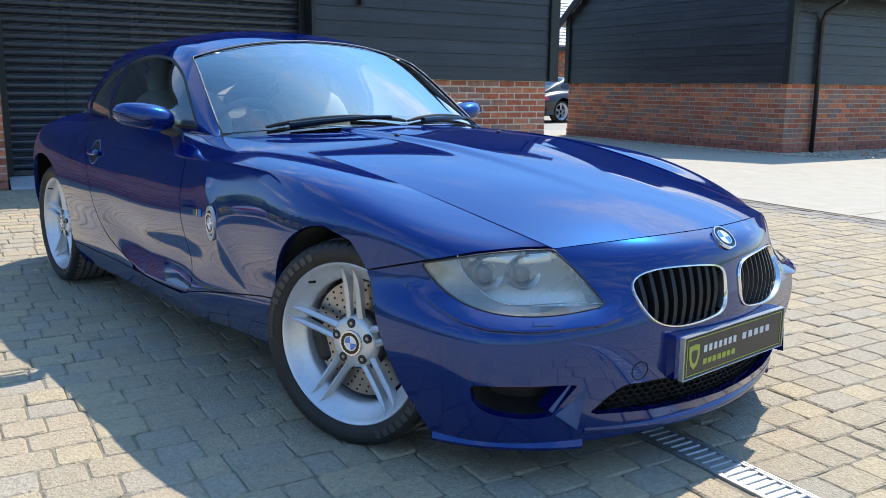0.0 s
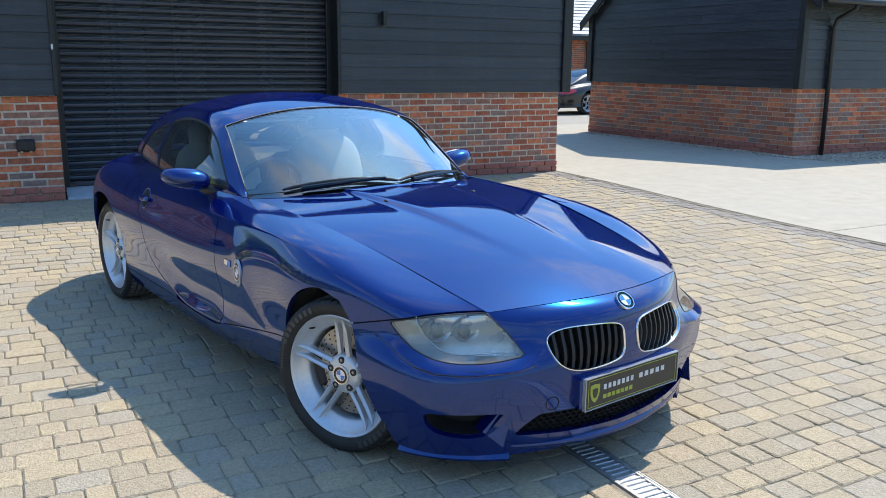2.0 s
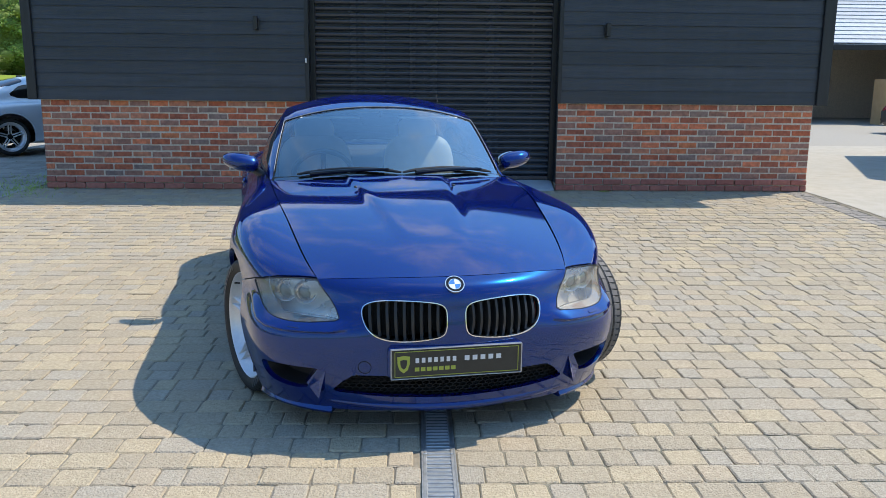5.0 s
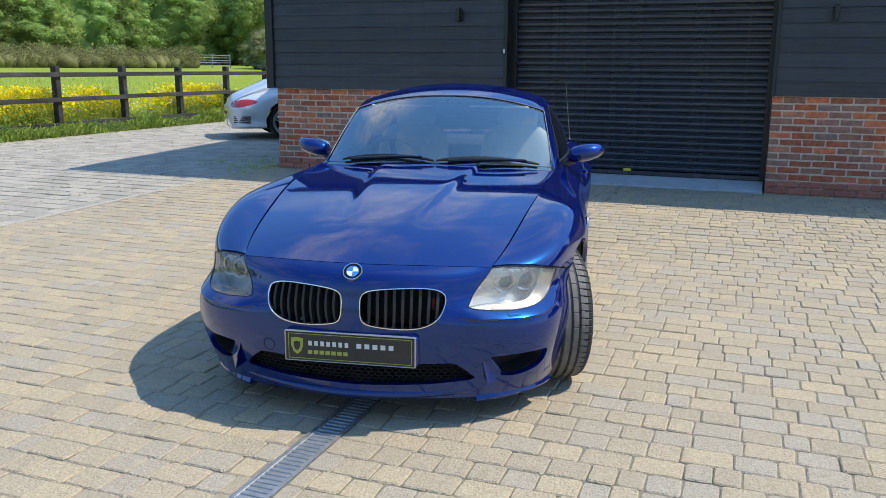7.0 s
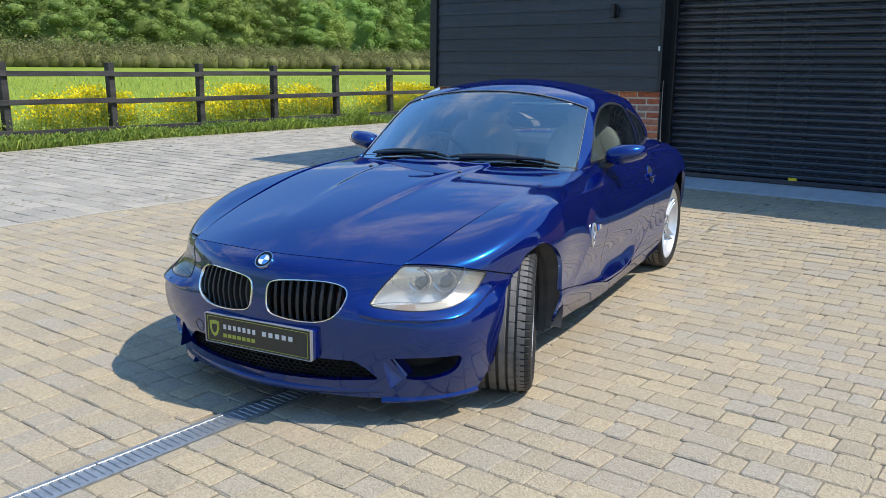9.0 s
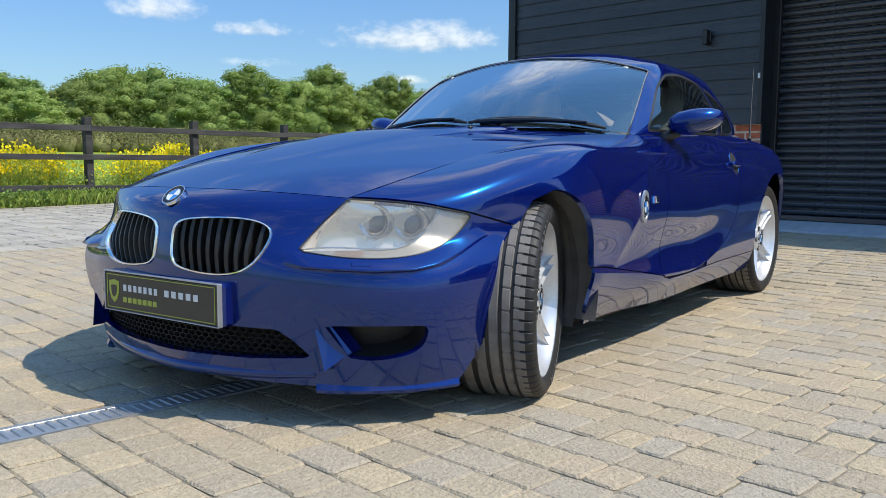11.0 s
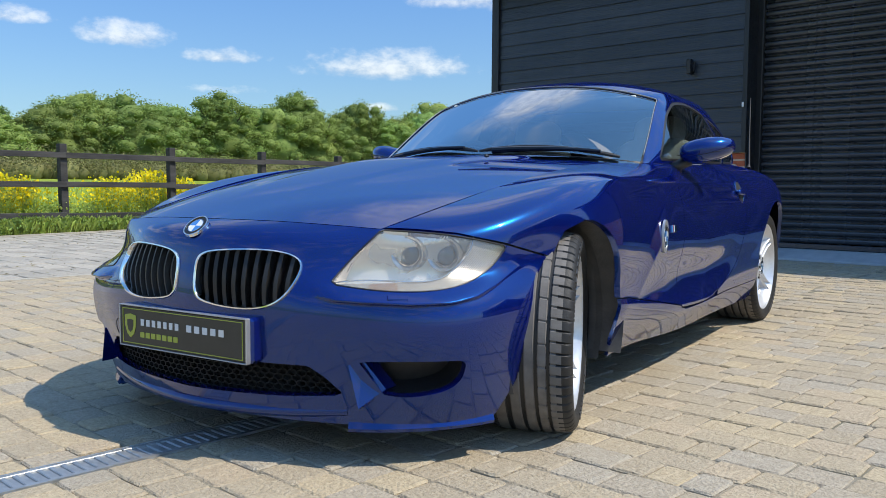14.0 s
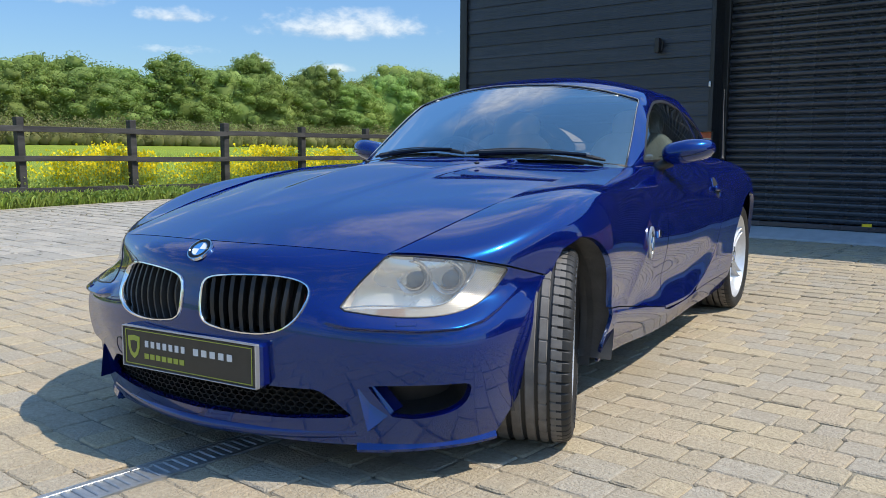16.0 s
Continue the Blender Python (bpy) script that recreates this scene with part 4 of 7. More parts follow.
def main_island(f):
    """Drops slivers that hang on nothing."""
    top = {}

    def root(i):
        while top.setdefault(i, i) != i:
            top[i] = top[top[i]]
            i = top[i]
        return i

    for q in f:
        for i in q[1:]:
            top[root(i)] = root(q[0])
    size = {}
    for q in f:
        size[root(q[0])] = size.get(root(q[0]), 0) + 1
    return [q for q in f if size[root(q[0])] > 0.012 * len(f)]


def skin_part(name, v, f, material, parent, label="", mirror=False, rim=0.012, sink=0.0, both=False):
    """Body skin as a mesh with its true normals and a folded rim. mirror: for the car's other side; both: the two halves as one."""
    if not f:
        return None
    v, f = tidy(v, main_island(f))
    pos, nrm = v[:, :3] - sink * v[:, 3:], v[:, 3:]
    if rim:
        count = {}
        for q in f:
            for i, j in zip(q, q[1:] + q[:1]):
                count[i, j] = 1
        edge = [e for e in count if (e[1], e[0]) not in count and not (both and abs(pos[e[0]][0]) < 1e-4 and abs(pos[e[1]][0]) < 1e-4)]
        n = len(pos)
        pts, nms, more = [], [], []
        for i, j in edge:
            o = np.cross(pos[j] - pos[i], nrm[i])
            o /= max(1e-9, np.linalg.norm(o))
            k = n + len(pts)
            pts += [pos[i], pos[j], pos[j] - rim * nrm[j], pos[i] - rim * nrm[i]]
            nms += [o] * 4
            more.append((k + 1, k, k + 3, k + 2))
        if pts:
            pos, nrm, f = np.vstack([pos, pts]), np.vstack([nrm, nms]), f + more
    if mirror or both:
        flip = np.array([-1, 1, 1])
        if both:
            n = len(pos)
            f = f + [tuple(i + n for i in q[::-1]) for q in f]
            pos, nrm = np.vstack([pos, pos * flip]), np.vstack([nrm, nrm * flip])
        else:
            pos, nrm, f = pos * flip, nrm * flip, [q[::-1] for q in f]
    me = bpy.data.meshes.new(name)
    me.from_pydata(pos.tolist(), [], f)
    me.materials.append(material)
    me.shade_smooth()
    me.normals_split_custom_set_from_vertices(nrm.tolist())
    ob = new(name, me)
    ob.parent = parent
    return tagged(ob, label) if label else ob


car = thing("sports_coupe", "deep blue metallic two-door coupe with long bonnet and silver five-spoke wheels", "car", m=Matrix.Translation((0, -1.3, 0)) @ Matrix.Rotation(radians(0.5), 4, "Z") @ Matrix.Translation((0, 1.3, 0)))

# the whole side and nose skin of the left half
ts = np.linspace(T0, T1, 360)
vs_ = np.linspace(KV[0], KV[-1] - 0.0035, 176)
lines = np.array([rail(i, ts) for i in range(6)])
body_grid = natural(KV, lines, vs_).transpose(1, 0, 2)
body_grid[0, :, 0] = body_grid[-1, :, 0] = 0.0
# the ledge that runs under each lamp
hh_, zz_ = body_grid[..., 0] + body_grid[..., 1], body_grid[..., 2]
brow = zz_ - np.interp(hh_, [-1.52, -1.45, -1.2, -1.05, -0.95, -0.86, -0.75], [0.446, 0.436, 0.430, 0.433, 0.445, 0.470, 0.508])
brow = np.clip((brow + 0.005) / 0.006, 0, 1) * np.clip((0.036 - brow) / 0.034, 0, 1) * np.clip((-0.72 - hh_) / 0.42, 0, 1) * np.clip((hh_ + 1.53) / 0.1, 0, 1) * (body_grid[..., 1] < -1.2)
body_grid[..., 1] -= 0.016 * brow
body_grid[..., 0] += 0.011 * brow
# a crisp shoulder along wing and door, a fold through the side repeater, and the flank flaring out above the sill
xs_, ys_, zs_ = body_grid[..., 0], body_grid[..., 1], body_grid[..., 2]
fade = lambda v, lo, hi: np.clip((v - lo) / (hi - lo), 0, 1) ** 2 * (3 - 2 * np.clip((v - lo) / (hi - lo), 0, 1))
on_side = (xs_ > 0.45) * 1.0
shoulder = np.exp(-np.abs((vs_[None, :] - KV[4]) / 0.030) ** 1.3) * fade(ys_, -1.32, -0.85) * (1 - fade(ys_, 0.45, 0.95)) * on_side
fold_y = np.interp(zs_, [0.30, 0.50, 0.62, 0.75], [-0.86, -0.640, -0.540, -0.42])
fold = np.exp(-np.abs(ys_ - fold_y) / 0.07) * fade(zs_, 0.32, 0.42) * (1 - fade(zs_, 0.66, 0.74)) * on_side
foot = np.interp(ys_, [-1.0, -0.6, -0.37, 0.05, 0.30, 0.55, 0.75], [0.355, 0.315, 0.285, 0.272, 0.302, 0.37, 0.45])
over = zs_ - foot
flare = np.where(over > 0, np.exp(-np.maximum(over, 0) / 0.036), 1 - fade(-over, 0.0, 0.13)) * fade(ys_, -1.10, -0.90) * (1 - fade(ys_, -0.10, 0.55)) * on_side
hollow = np.exp(-((zs_ - foot - 0.105) / 0.085) ** 2) * fade(ys_, -0.55, -0.25) * (1 - fade(ys_, 0.10, 0.75)) * on_side
body_grid[..., 0] += 0.009 * shoulder + 0.007 * fold + 0.018 * flare - 0.011 * hollow
body_grid[..., 2] += 0.006 * shoulder
SK = outward(*patch(body_grid), False)
if SK[0][np.argmax(SK[0][:, 0]), 3] < 0:
    SK = outward(*SK, True)
SKV = SK[0]


def skin_at(a, b, axis, lo=-9, hi=9):
    """A point and normal of the skin: axis 1 for (x, z) on the nose, axis 0 for (y, z) on the side."""
    pick = SKV[(SKV[:, 1] > lo) & (SKV[:, 1] < hi) & ((SKV[:, 4] < -0.15) if axis == 1 else (SKV[:, 3] > 0.25))]
    i0, i1 = (0, 2) if axis == 1 else (1, 2)
    d = (pick[:, i0] - a) ** 2 + (pick[:, i1] - b) ** 2
    near = np.argsort(d)[:4]
    w = 1 / (d[near] + 1e-6)
    w /= w.sum()
    n = (pick[near, 3:] * w[:, None]).sum(0)
    n /= np.linalg.norm(n)
    vals = [p[axis] - (p[3 + i0] * (a - p[i0]) + p[3 + i1] * (b - p[i1])) / p[3 + axis] for p in pick[near]]
    out = np.zeros(3)
    out[i0], out[i1], out[axis] = a, b, (np.array(vals) * w).sum()
    return out, n


KIDNEY = smooth_curve([(0.042, 0.530), (0.10, 0.550), (0.20, 0.556), (0.300, 0.550), (0.345, 0.527), (0.350, 0.490), (0.333, 0.448), (0.285, 0.415), (0.18, 0.403), (0.09, 0.411), (0.045, 0.428), (0.034, 0.48)], 64, True)
LAMP = smooth_curve([(-1.462, 0.482), (-1.37, 0.55), (-1.285, 0.606)], 10).tolist() + smooth_curve([(-1.27, 0.609), (-1.14, 0.604), (-1.0, 0.594), (-0.815, 0.568)], 14).tolist() + smooth_curve([(-0.81, 0.56), (-0.86, 0.522), (-0.95, 0.485), (-1.10, 0.463), (-1.30, 0.462), (-1.455, 0.474)], 24).tolist()
MESHI = [(-0.385, 0.266), (0.385, 0.266), (0.425, 0.238), (0.462, 0.198), (0.445, 0.190), (0.3, 0.179), (0.0, 0.170), (-0.3, 0.179), (-0.445, 0.190), (-0.462, 0.198)]
SIDEI = [(-1.374, 0.281)] + smooth_curve([(-1.36, 0.284), (-1.20, 0.287), (-1.02, 0.286)], 12).tolist() + smooth_curve([(-0.995, 0.280), (-1.005, 0.240), (-1.05, 0.210), (-1.13, 0.195), (-1.21, 0.190), (-1.285, 0.197)], 24).tolist()
v, f = SK
x, y, z = v[:, 0], v[:, 1], v[:, 2]
ARCH = [(-1.24 + 0.275 * math.sin(a), 0.305 + 0.325 * math.cos(a)) for a in np.linspace(0, 1.60, 26)] + [(-0.945, 0.23), (-0.895, 0.165), (-0.88, -0.2), (-1.6, -0.2), (-1.60, 0.09)] + smooth_curve([(-1.585, 0.10), (-1.515, 0.235), (-1.445, 0.405), (-1.392, 0.525), (-1.335, 0.602)], 24).tolist()
(v, f), _ = clip(v, f, np.where((y < -0.7) & (y > -1.75) & (x > 0.5), inside(ARCH, y, z), 1.0))
(v, f), _ = clip(v, f, np.where(v[:, 1] > 0, np.hypot(v[:, 1] - 1.345, v[:, 2] - 0.318) - 0.345, 1.0))
(v, f), lamp = clip(v, f, np.where((v[:, 1] < -1.2) & (v[:, 0] > 0.3), inside(LAMP, v[:, 0] + v[:, 1], v[:, 2]), 1.0))
(v, f), _ = clip(v, f, np.where(v[:, 1] < -1.5, inside(KIDNEY, v[:, 0], v[:, 2]), 1.0))
(v, f), _ = clip(v, f, np.where(v[:, 1] < -1.5, inside(MESHI, v[:, 0], v[:, 2]), 1.0))
(v, f), side_hole = clip(v, f, np.where(v[:, 1] < -1.4, inside(SIDEI, v[:, 0] + v[:, 1], v[:, 2]), 1.0))
step = np.interp(v[:, 0], [0, 0.462, 0.478], [0.118, 0.112, 0.0])
(v, f), _ = clip(v, f, np.where(v[:, 1] < -1.5, v[:, 2] - step, 1.0))
GAP = 0.0026
# dark shell under the skin, standing for the shade in the shut gaps
skin_part("inner_body", v, f, DARK, car, rim=0, sink=0.011, both=True)
# bumper, wing, door, sill and rear quarter
h = v[:, 0] + v[:, 1]
zl = np.interp(h, [-1.40, -1.285, -1.14, -1.0, -0.81, -0.60, -0.3], [0.95, 0.614, 0.609, 0.600, 0.572, 0.530, 0.50])
front = v[:, 1] < -1.24
(v1, f1), _ = clip(v, f, np.where(front, v[:, 2] - zl - GAP, 0.5))
_, (vb, fb) = clip(v, f, np.where(front, v[:, 2] - zl + GAP, 0.5))
bumper = skin_part("front_bumper", vb, fb, PAINT, car, "deep blue front bumper with mesh intakes", both=True, rim=0.02)
DOOR = smooth_curve([(-0.262, 0.90), (-0.262, 0.77), (-0.375, 0.31)], 12).tolist() + smooth_curve([(-0.355, 0.272), (0.05, 0.268), (0.28, 0.300), (0.52, 0.365), (0.63, 0.455), (0.685, 0.59), (0.77, 0.70), (0.82, 0.77), (0.835, 0.90)], 34).tolist()
dd = inside(DOOR, v1[:, 1], v1[:, 2])
dd = np.where(v1[:, 0] > 0.5, dd, 1.0)
(vr, fr_), _ = clip(v1, f1, dd - GAP)
_, (vd, fd) = clip(v1, f1, dd + GAP)
zs = np.interp(vr[:, 1], [-1.2, -0.9, -0.6, -0.37, -0.30, 0.6, 1.0], [0.39, 0.366, 0.320, 0.282, 0.262, 0.262, 0.262])
ds = np.where((vr[:, 1] > -1.2) & (vr[:, 1] < 1.1), vr[:, 2] - zs, 1.0)
(vw, fw), _ = clip(vr, fr_, ds - GAP * 0.8)
_, (vsl, fsl) = clip(vr, fr_, ds + GAP * 0.8)
dq = vw[:, 1] - 0.2
(vq, fq), (vf, ff) = clip(vw, fw, dq)
FUEL = [(0.905 + 0.070 * math.cos(a), 0.735 + 0.070 * math.sin(a)) for a in np.linspace(0, 2 * math.pi, 48, endpoint=False)]
fu = np.where(vq[:, 0] > 0.5, inside(FUEL, vq[:, 1], vq[:, 2]), 1.0)
(vq2, fq2), _ = clip(vq, fq, fu - 0.0016)
_, (vfu, ffu) = clip(vq, fq, fu + 0.0016)
doors = {}
for mirror in (False, True):
    skin_part("front_wing", vf, ff, PAINT, car, mirror=mirror, rim=0.02)
    doors[mirror] = skin_part("door", vd, fd, PAINT, car, mirror=mirror)
    skin_part("sill", vsl, fsl, PAINT, car, mirror=mirror)
    if mirror:
        skin_part("rear_quarter", vq2, fq2, PAINT, car, "rear quarter with a round fuel flap", mirror=True, rim=0.02)
        skin_part("fuel_flap", vfu, ffu, PAINT, car, "round fuel flap", mirror=True, rim=0.006)
    else:
        skin_part("rear_quarter", vq, fq, PAINT, car, rim=0.02)

# bonnet: between the shut lines, with a low dome and two creases
K2, K7 = KT[2 + 2], KT[2 + 7]
NP, NQ = 90, 110
pp, qq = np.linspace(0, 1, NP), np.linspace(0, 1, NQ)
edge_f = rail(5, T0 + (K2 - T0) * pp)
edge_s = rail(5, K2 + (K7 - K2) * qq)
mid_c = natural([0, 0.2, 0.45, 0.75, 1.0], [(0, -1.905, 0.630), (0, -1.68, 0.700), (0, -1.36, 0.764), (0, -0.92, 0.823), (0, -0.50, 0.848)], qq)
edge_t = np.stack([0.668 * pp, -0.50 + 0.20 * pp**2, 0.848 - 0.026 * pp**2], 1)
bon = np.zeros((NQ, NP, 3))
for j in range(NP):
    w = 1 - pp[j] ** 2
    ruled = w * mid_c + (1 - w) * edge_s
    corner = w * np.outer(1 - qq, mid_c[0]) + w * np.outer(qq, mid_c[-1]) + (1 - w) * np.outer(1 - qq, edge_s[0]) + (1 - w) * np.outer(qq, edge_s[-1])
    bon[:, j] = ruled + np.outer(1 - qq, edge_f[j]) + np.outer(qq, edge_t[j]) - corner
    bon[:, j, 0] = pp[j] * edge_s[:, 0] + (edge_f[j, 0] - pp[j] * edge_s[0, 0]) * (1 - qq) ** 2
for i in range(NQ):
    xc = 0.10 + 0.165 * qq[i]
    amount = 0.015 * np.clip((qq[i] - 0.10) / 0.6, 0, 1) ** 1.2
    d = (bon[i, :, 0] - xc) / (0.011 + 0.03 * (1 - qq[i]))
    bon[i, :, 2] += amount * (0.5 - 0.5 * np.tanh(d)) - amount * 0.35
bon[:, 0, 0] = 0
bon[:, -1] = bon[:, -2] + (bon[:, -1] - bon[:, -2]) * 0.75
bon[0] = bon[1] + (bon[0] - bon[1]) * 0.8
bv, bf = patch(bon)
bv, bf = outward(bv, bf, bv[:, 5].mean() < 0)
# dark sheet added below the bonnet so its shut lines look shaded
skin_part("engine_bay", bv, bf, DARK, car, both=True, rim=0, sink=0.03)
bonnet = skin_part("bonnet", bv, bf, PAINT, car, "long deep blue bonnet with two soft creases", both=True, rim=0.015)
for s in (-1, 1):
    yj, xj = -0.80, 0.25 * s
    g = Geo().blob((xj, yj, 0.8395), (0.009, 0.014, 0.006), 10, 6)
    part("washer_jet", g, BLACKP, bonnet, smooth=True)

# cabin: screen, roof and hatch run from the cowl to the tail
MIDL = [(0, -0.52, 0.845), (0, -0.20, 1.035), (0, 0.12, 1.197), (0, 0.38, 1.249), (0, 0.68, 1.262), (0, 1.00, 1.228), (0, 1.35, 1.140), (0, 1.65, 1.018), (0, 1.88, 0.890)]
CANT = [(0.655, -0.265, 0.815), (0.615, -0.05, 0.978), (0.572, 0.16, 1.118), (0.552, 0.38, 1.168), (0.538, 0.68, 1.170), (0.536, 1.00, 1.148), (0.524, 1.32, 1.062), (0.492, 1.56, 0.950), (0.470, 1.66, 0.880)]
KQ = np.arange(9.0)
NQ2, NP2 = 150, 44
qs, ps = np.linspace(0, 8, NQ2), np.linspace(0, 1, NP2)
# screen and roof each run smooth and meet at the header
mq, cq = np.where(qs[:, None] <= 2.0, natural(KQ[:3], MIDL[:3], np.minimum(qs, 2.0)), natural(KQ[2:], MIDL[2:], np.maximum(qs, 2.0))), natural(KQ, CANT, qs)
top = np.zeros((NQ2, NP2, 3))
for j, p in enumerate(ps):
    e = p**2.3
    top[:, j] = mq + (cq - mq) * e
    top[:, j, 0] = cq[:, 0] * p
tv, tf = patch(top)
tv, tf = outward(tv, tf, tv[:, 5].mean() < 0)
# side of the cabin between belt line and cant rail
NT3, NS3 = 130, 30
tau = np.linspace(0, 1, NT3)
low_c = rail(5, KT[2 + 7] + (KT[2 + 11] - KT[2 + 7]) * tau + 0.02 * (1 - tau))
up_q = np.interp(tau, [0, 1], [0.0, 8.0])
up_c = natural(KQ, CANT, up_q)
# match both lines by their place along the car
up_c = np.stack([np.interp(np.linspace(-0.265, 1.66, NT3), natural(KQ, CANT, np.linspace(0, 8, 400))[:, 1], natural(KQ, CANT, np.linspace(0, 8, 400))[:, k]) for k in range(3)], 1)
lowall = rail(5, np.linspace(KT[2 + 7], KT[2 + 12], 400))
low_c = np.stack([np.interp(np.linspace(-0.29, 1.64, NT3), lowall[:, 1], lowall[:, k]) for k in range(3)], 1)
sd = np.zeros((NT3, NS3, 3))
for j, s in enumerate(np.linspace(0, 1, NS3)):
    sd[:, j] = low_c * (1 - s) + up_c * s
    sd[:, j, 0] += 0.028 * np.sin(math.pi * s ** 0.8) * np.clip((tau - 0.02) / 0.16, 0, 1)
sv, sf = patch(sd)
sv, sf = outward(sv, sf, sv[:, 3].mean() < 0)
cant_y = np.linspace(-0.2, 1.6, 200)
n_top, n_side = tv[:, 3:6].reshape(NQ2, NP2, 3), sv[:, 3:6].reshape(NT3, NS3, 3)
pair_ = [np.stack([np.interp(cant_y, ys, nn[:, -2, k]) for k in range(3)], 1) for ys, nn in ((top[:, -1, 1], n_top), (sd[:, -1, 1], n_side))]
round_n = pair_[0] + pair_[1]
for grid_, nn, w in ((top, n_top, (fade(ps, 0.86, 1.0) * fade(qs, 1.95, 2.25)[:, None])), (sd, n_side, fade(np.linspace(0, 1, NS3), 0.80, 1.0)[None, :] * fade(sd[:, -1, 1], natural(KQ, CANT, [1.95])[0, 1], natural(KQ, CANT, [2.25])[0, 1])[:, None])):
    aim = np.stack([np.interp(grid_[:, -1, 1], cant_y, round_n[:, k]) for k in range(3)], 1)
    aim /= np.linalg.norm(aim, axis=1, keepdims=True)
    nn += (aim[:, None, :] - nn) * w[..., None]
    nn /= np.linalg.norm(nn, axis=2, keepdims=True)
tv[:, 3:6], sv[:, 3:6] = n_top.reshape(-1, 3), n_side.reshape(-1, 3)
along = np.repeat(qs, NP2)
across = np.tile(ps, NQ2)
tv = np.hstack([tv, along[:, None], across[:, None]])
(ta, fa), (tw, fwn) = clip(tv, tf, tv[:, 6] - 2.0 - 0.06 * (1 - tv[:, 7] ** 2))
_, (scr, fscr) = clip(tw, fwn, tw[:, 6] - 1.992 - 0.06 * (1 - tw[:, 7] ** 2))
_, (scr, fscr) = clip(scr, fscr, scr[:, 7] - 0.994)
screen = skin_part("windscreen", scr[:, :6], fscr, SCREEN, car, "clear windscreen with a faint green tint", both=True, rim=0, sink=0.004)
fq_ = tw[:, 7] - 0.991
(seal, fseal), _ = clip(tw, fwn, np.maximum(fq_, tw[:, 6] - 1.980 - 0.06 * (1 - tw[:, 7] ** 2)))
skin_part("screen_seal", seal[:, :6], fseal, DARK, car, "black windscreen seal", both=True, rim=0, sink=0.001)
HATCH = smooth_curve([(0.0, 5.15), (0.55, 5.2), (0.82, 5.5), (0.86, 6.3), (0.80, 7.2), (0.55, 7.45), (0.0, 7.5), (-0.55, 7.45), (-0.8, 7.2), (-0.86, 6.3), (-0.82, 5.5), (-0.55, 5.2)], 60, True)
hd = inside(HATCH * np.array([1, 0.3]), ta[:, 7], ta[:, 6] * 0.3)
(ro, fro), (hg, fhg) = clip(ta, fa, hd)
roof = skin_part("roof", ro[:, :6], fro, PAINT, car, "deep blue roof with a shallow double bubble", both=True, rim=0.01)
skin_part("rear_screen", hg[:, :6], fhg, SIDEG, car, both=True, rim=0, sink=0.004)
def screen_edge(p, q0):
    m0, c0 = natural(KQ, MIDL, [q0])[0], natural(KQ, CANT, [q0])[0]
    pt = m0 + (c0 - m0) * abs(p) ** 2.3
    pt[0] = c0[0] * p
    return pt + np.array([0, -0.003, 0.002])


edge_line = [screen_edge(-0.996, q0) for q0 in np.linspace(0.25, 1.94, 16)]
edge_line += [screen_edge(p, 1.985 + 0.06 * (1 - p * p)) for p in np.linspace(-0.985, 0.985, 41)]
edge_line += [screen_edge(0.996, q0) for q0 in np.linspace(1.94, 0.25, 16)]
part("screen_trim", Geo().tube([tuple(q) for q in edge_line], 0.0022, 6), STRIP, car, "thin grey strip round the windscreen", smooth=True)

# the cabin side, its windows and seals
DWIN = smooth_curve([(-0.105, 0.850), (0.02, 0.955), (0.14, 1.040), (0.28, 1.098)], 14).tolist() + smooth_curve([(0.33, 1.110), (0.50, 1.126), (0.68, 1.122), (0.80, 1.103)], 10).tolist() + [(0.812, 1.095), (0.790, 0.868), (0.780, 0.858)]
QWIN = [(0.835, 0.862), (0.857, 1.082)] + smooth_curve([(0.875, 1.083), (1.00, 1.052), (1.14, 0.995), (1.27, 0.905)], 10).tolist() + [(1.285, 0.888), (1.26, 0.874)]
d1, d2 = inside(DWIN, sv[:, 1], sv[:, 2]), inside(QWIN, sv[:, 1], sv[:, 2])
(pv, pf), (g1, gf1) = clip(sv, sf, d1)
d2 = inside(QWIN, pv[:, 1], pv[:, 2])
(pv, pf), (g2, gf2) = clip(pv, pf, d2)
s1 = inside(DWIN, pv[:, 1], pv[:, 2])
s2 = inside(QWIN, pv[:, 1], pv[:, 2])
(pp_, fp_), (sl, fsl_) = clip(pv, pf, np.minimum(s1, s2) - 0.011)
for mirror in (False, True):
    skin_part("cabin_side", pp_, fp_, PAINT, car, mirror=mirror, rim=0.008)
    skin_part("window_seal", sl, fsl_, BLACKP, car, "black window seal", mirror=mirror, rim=0.01, sink=0.002)
    skin_part("side_window", g1, gf1, SIDEG, car, mirror=mirror, rim=0, sink=0.006)
    skin_part("quarter_window", g2, gf2, SIDEG, car, mirror=mirror, rim=0, sink=0.006)
# ---- parts of the coupe ----
LENSB = mat("projector_glass", (0.07, 0.09, 0.11), 0.04, 0.0, (0.14, 0.17, 0.20), 40, 2, coat=1.0)
def frame_at(p, n, up=(0, 0, 1)):
    """A pose at p with its z axis along n and its y axis near up."""
    n = Vector(n).normalized()
    s = Vector(up).cross(n).normalized()
    t = n.cross(s)
    m = Matrix((s, t, n)).transposed().to_4x4()
    m.translation = Vector(p)
    return m


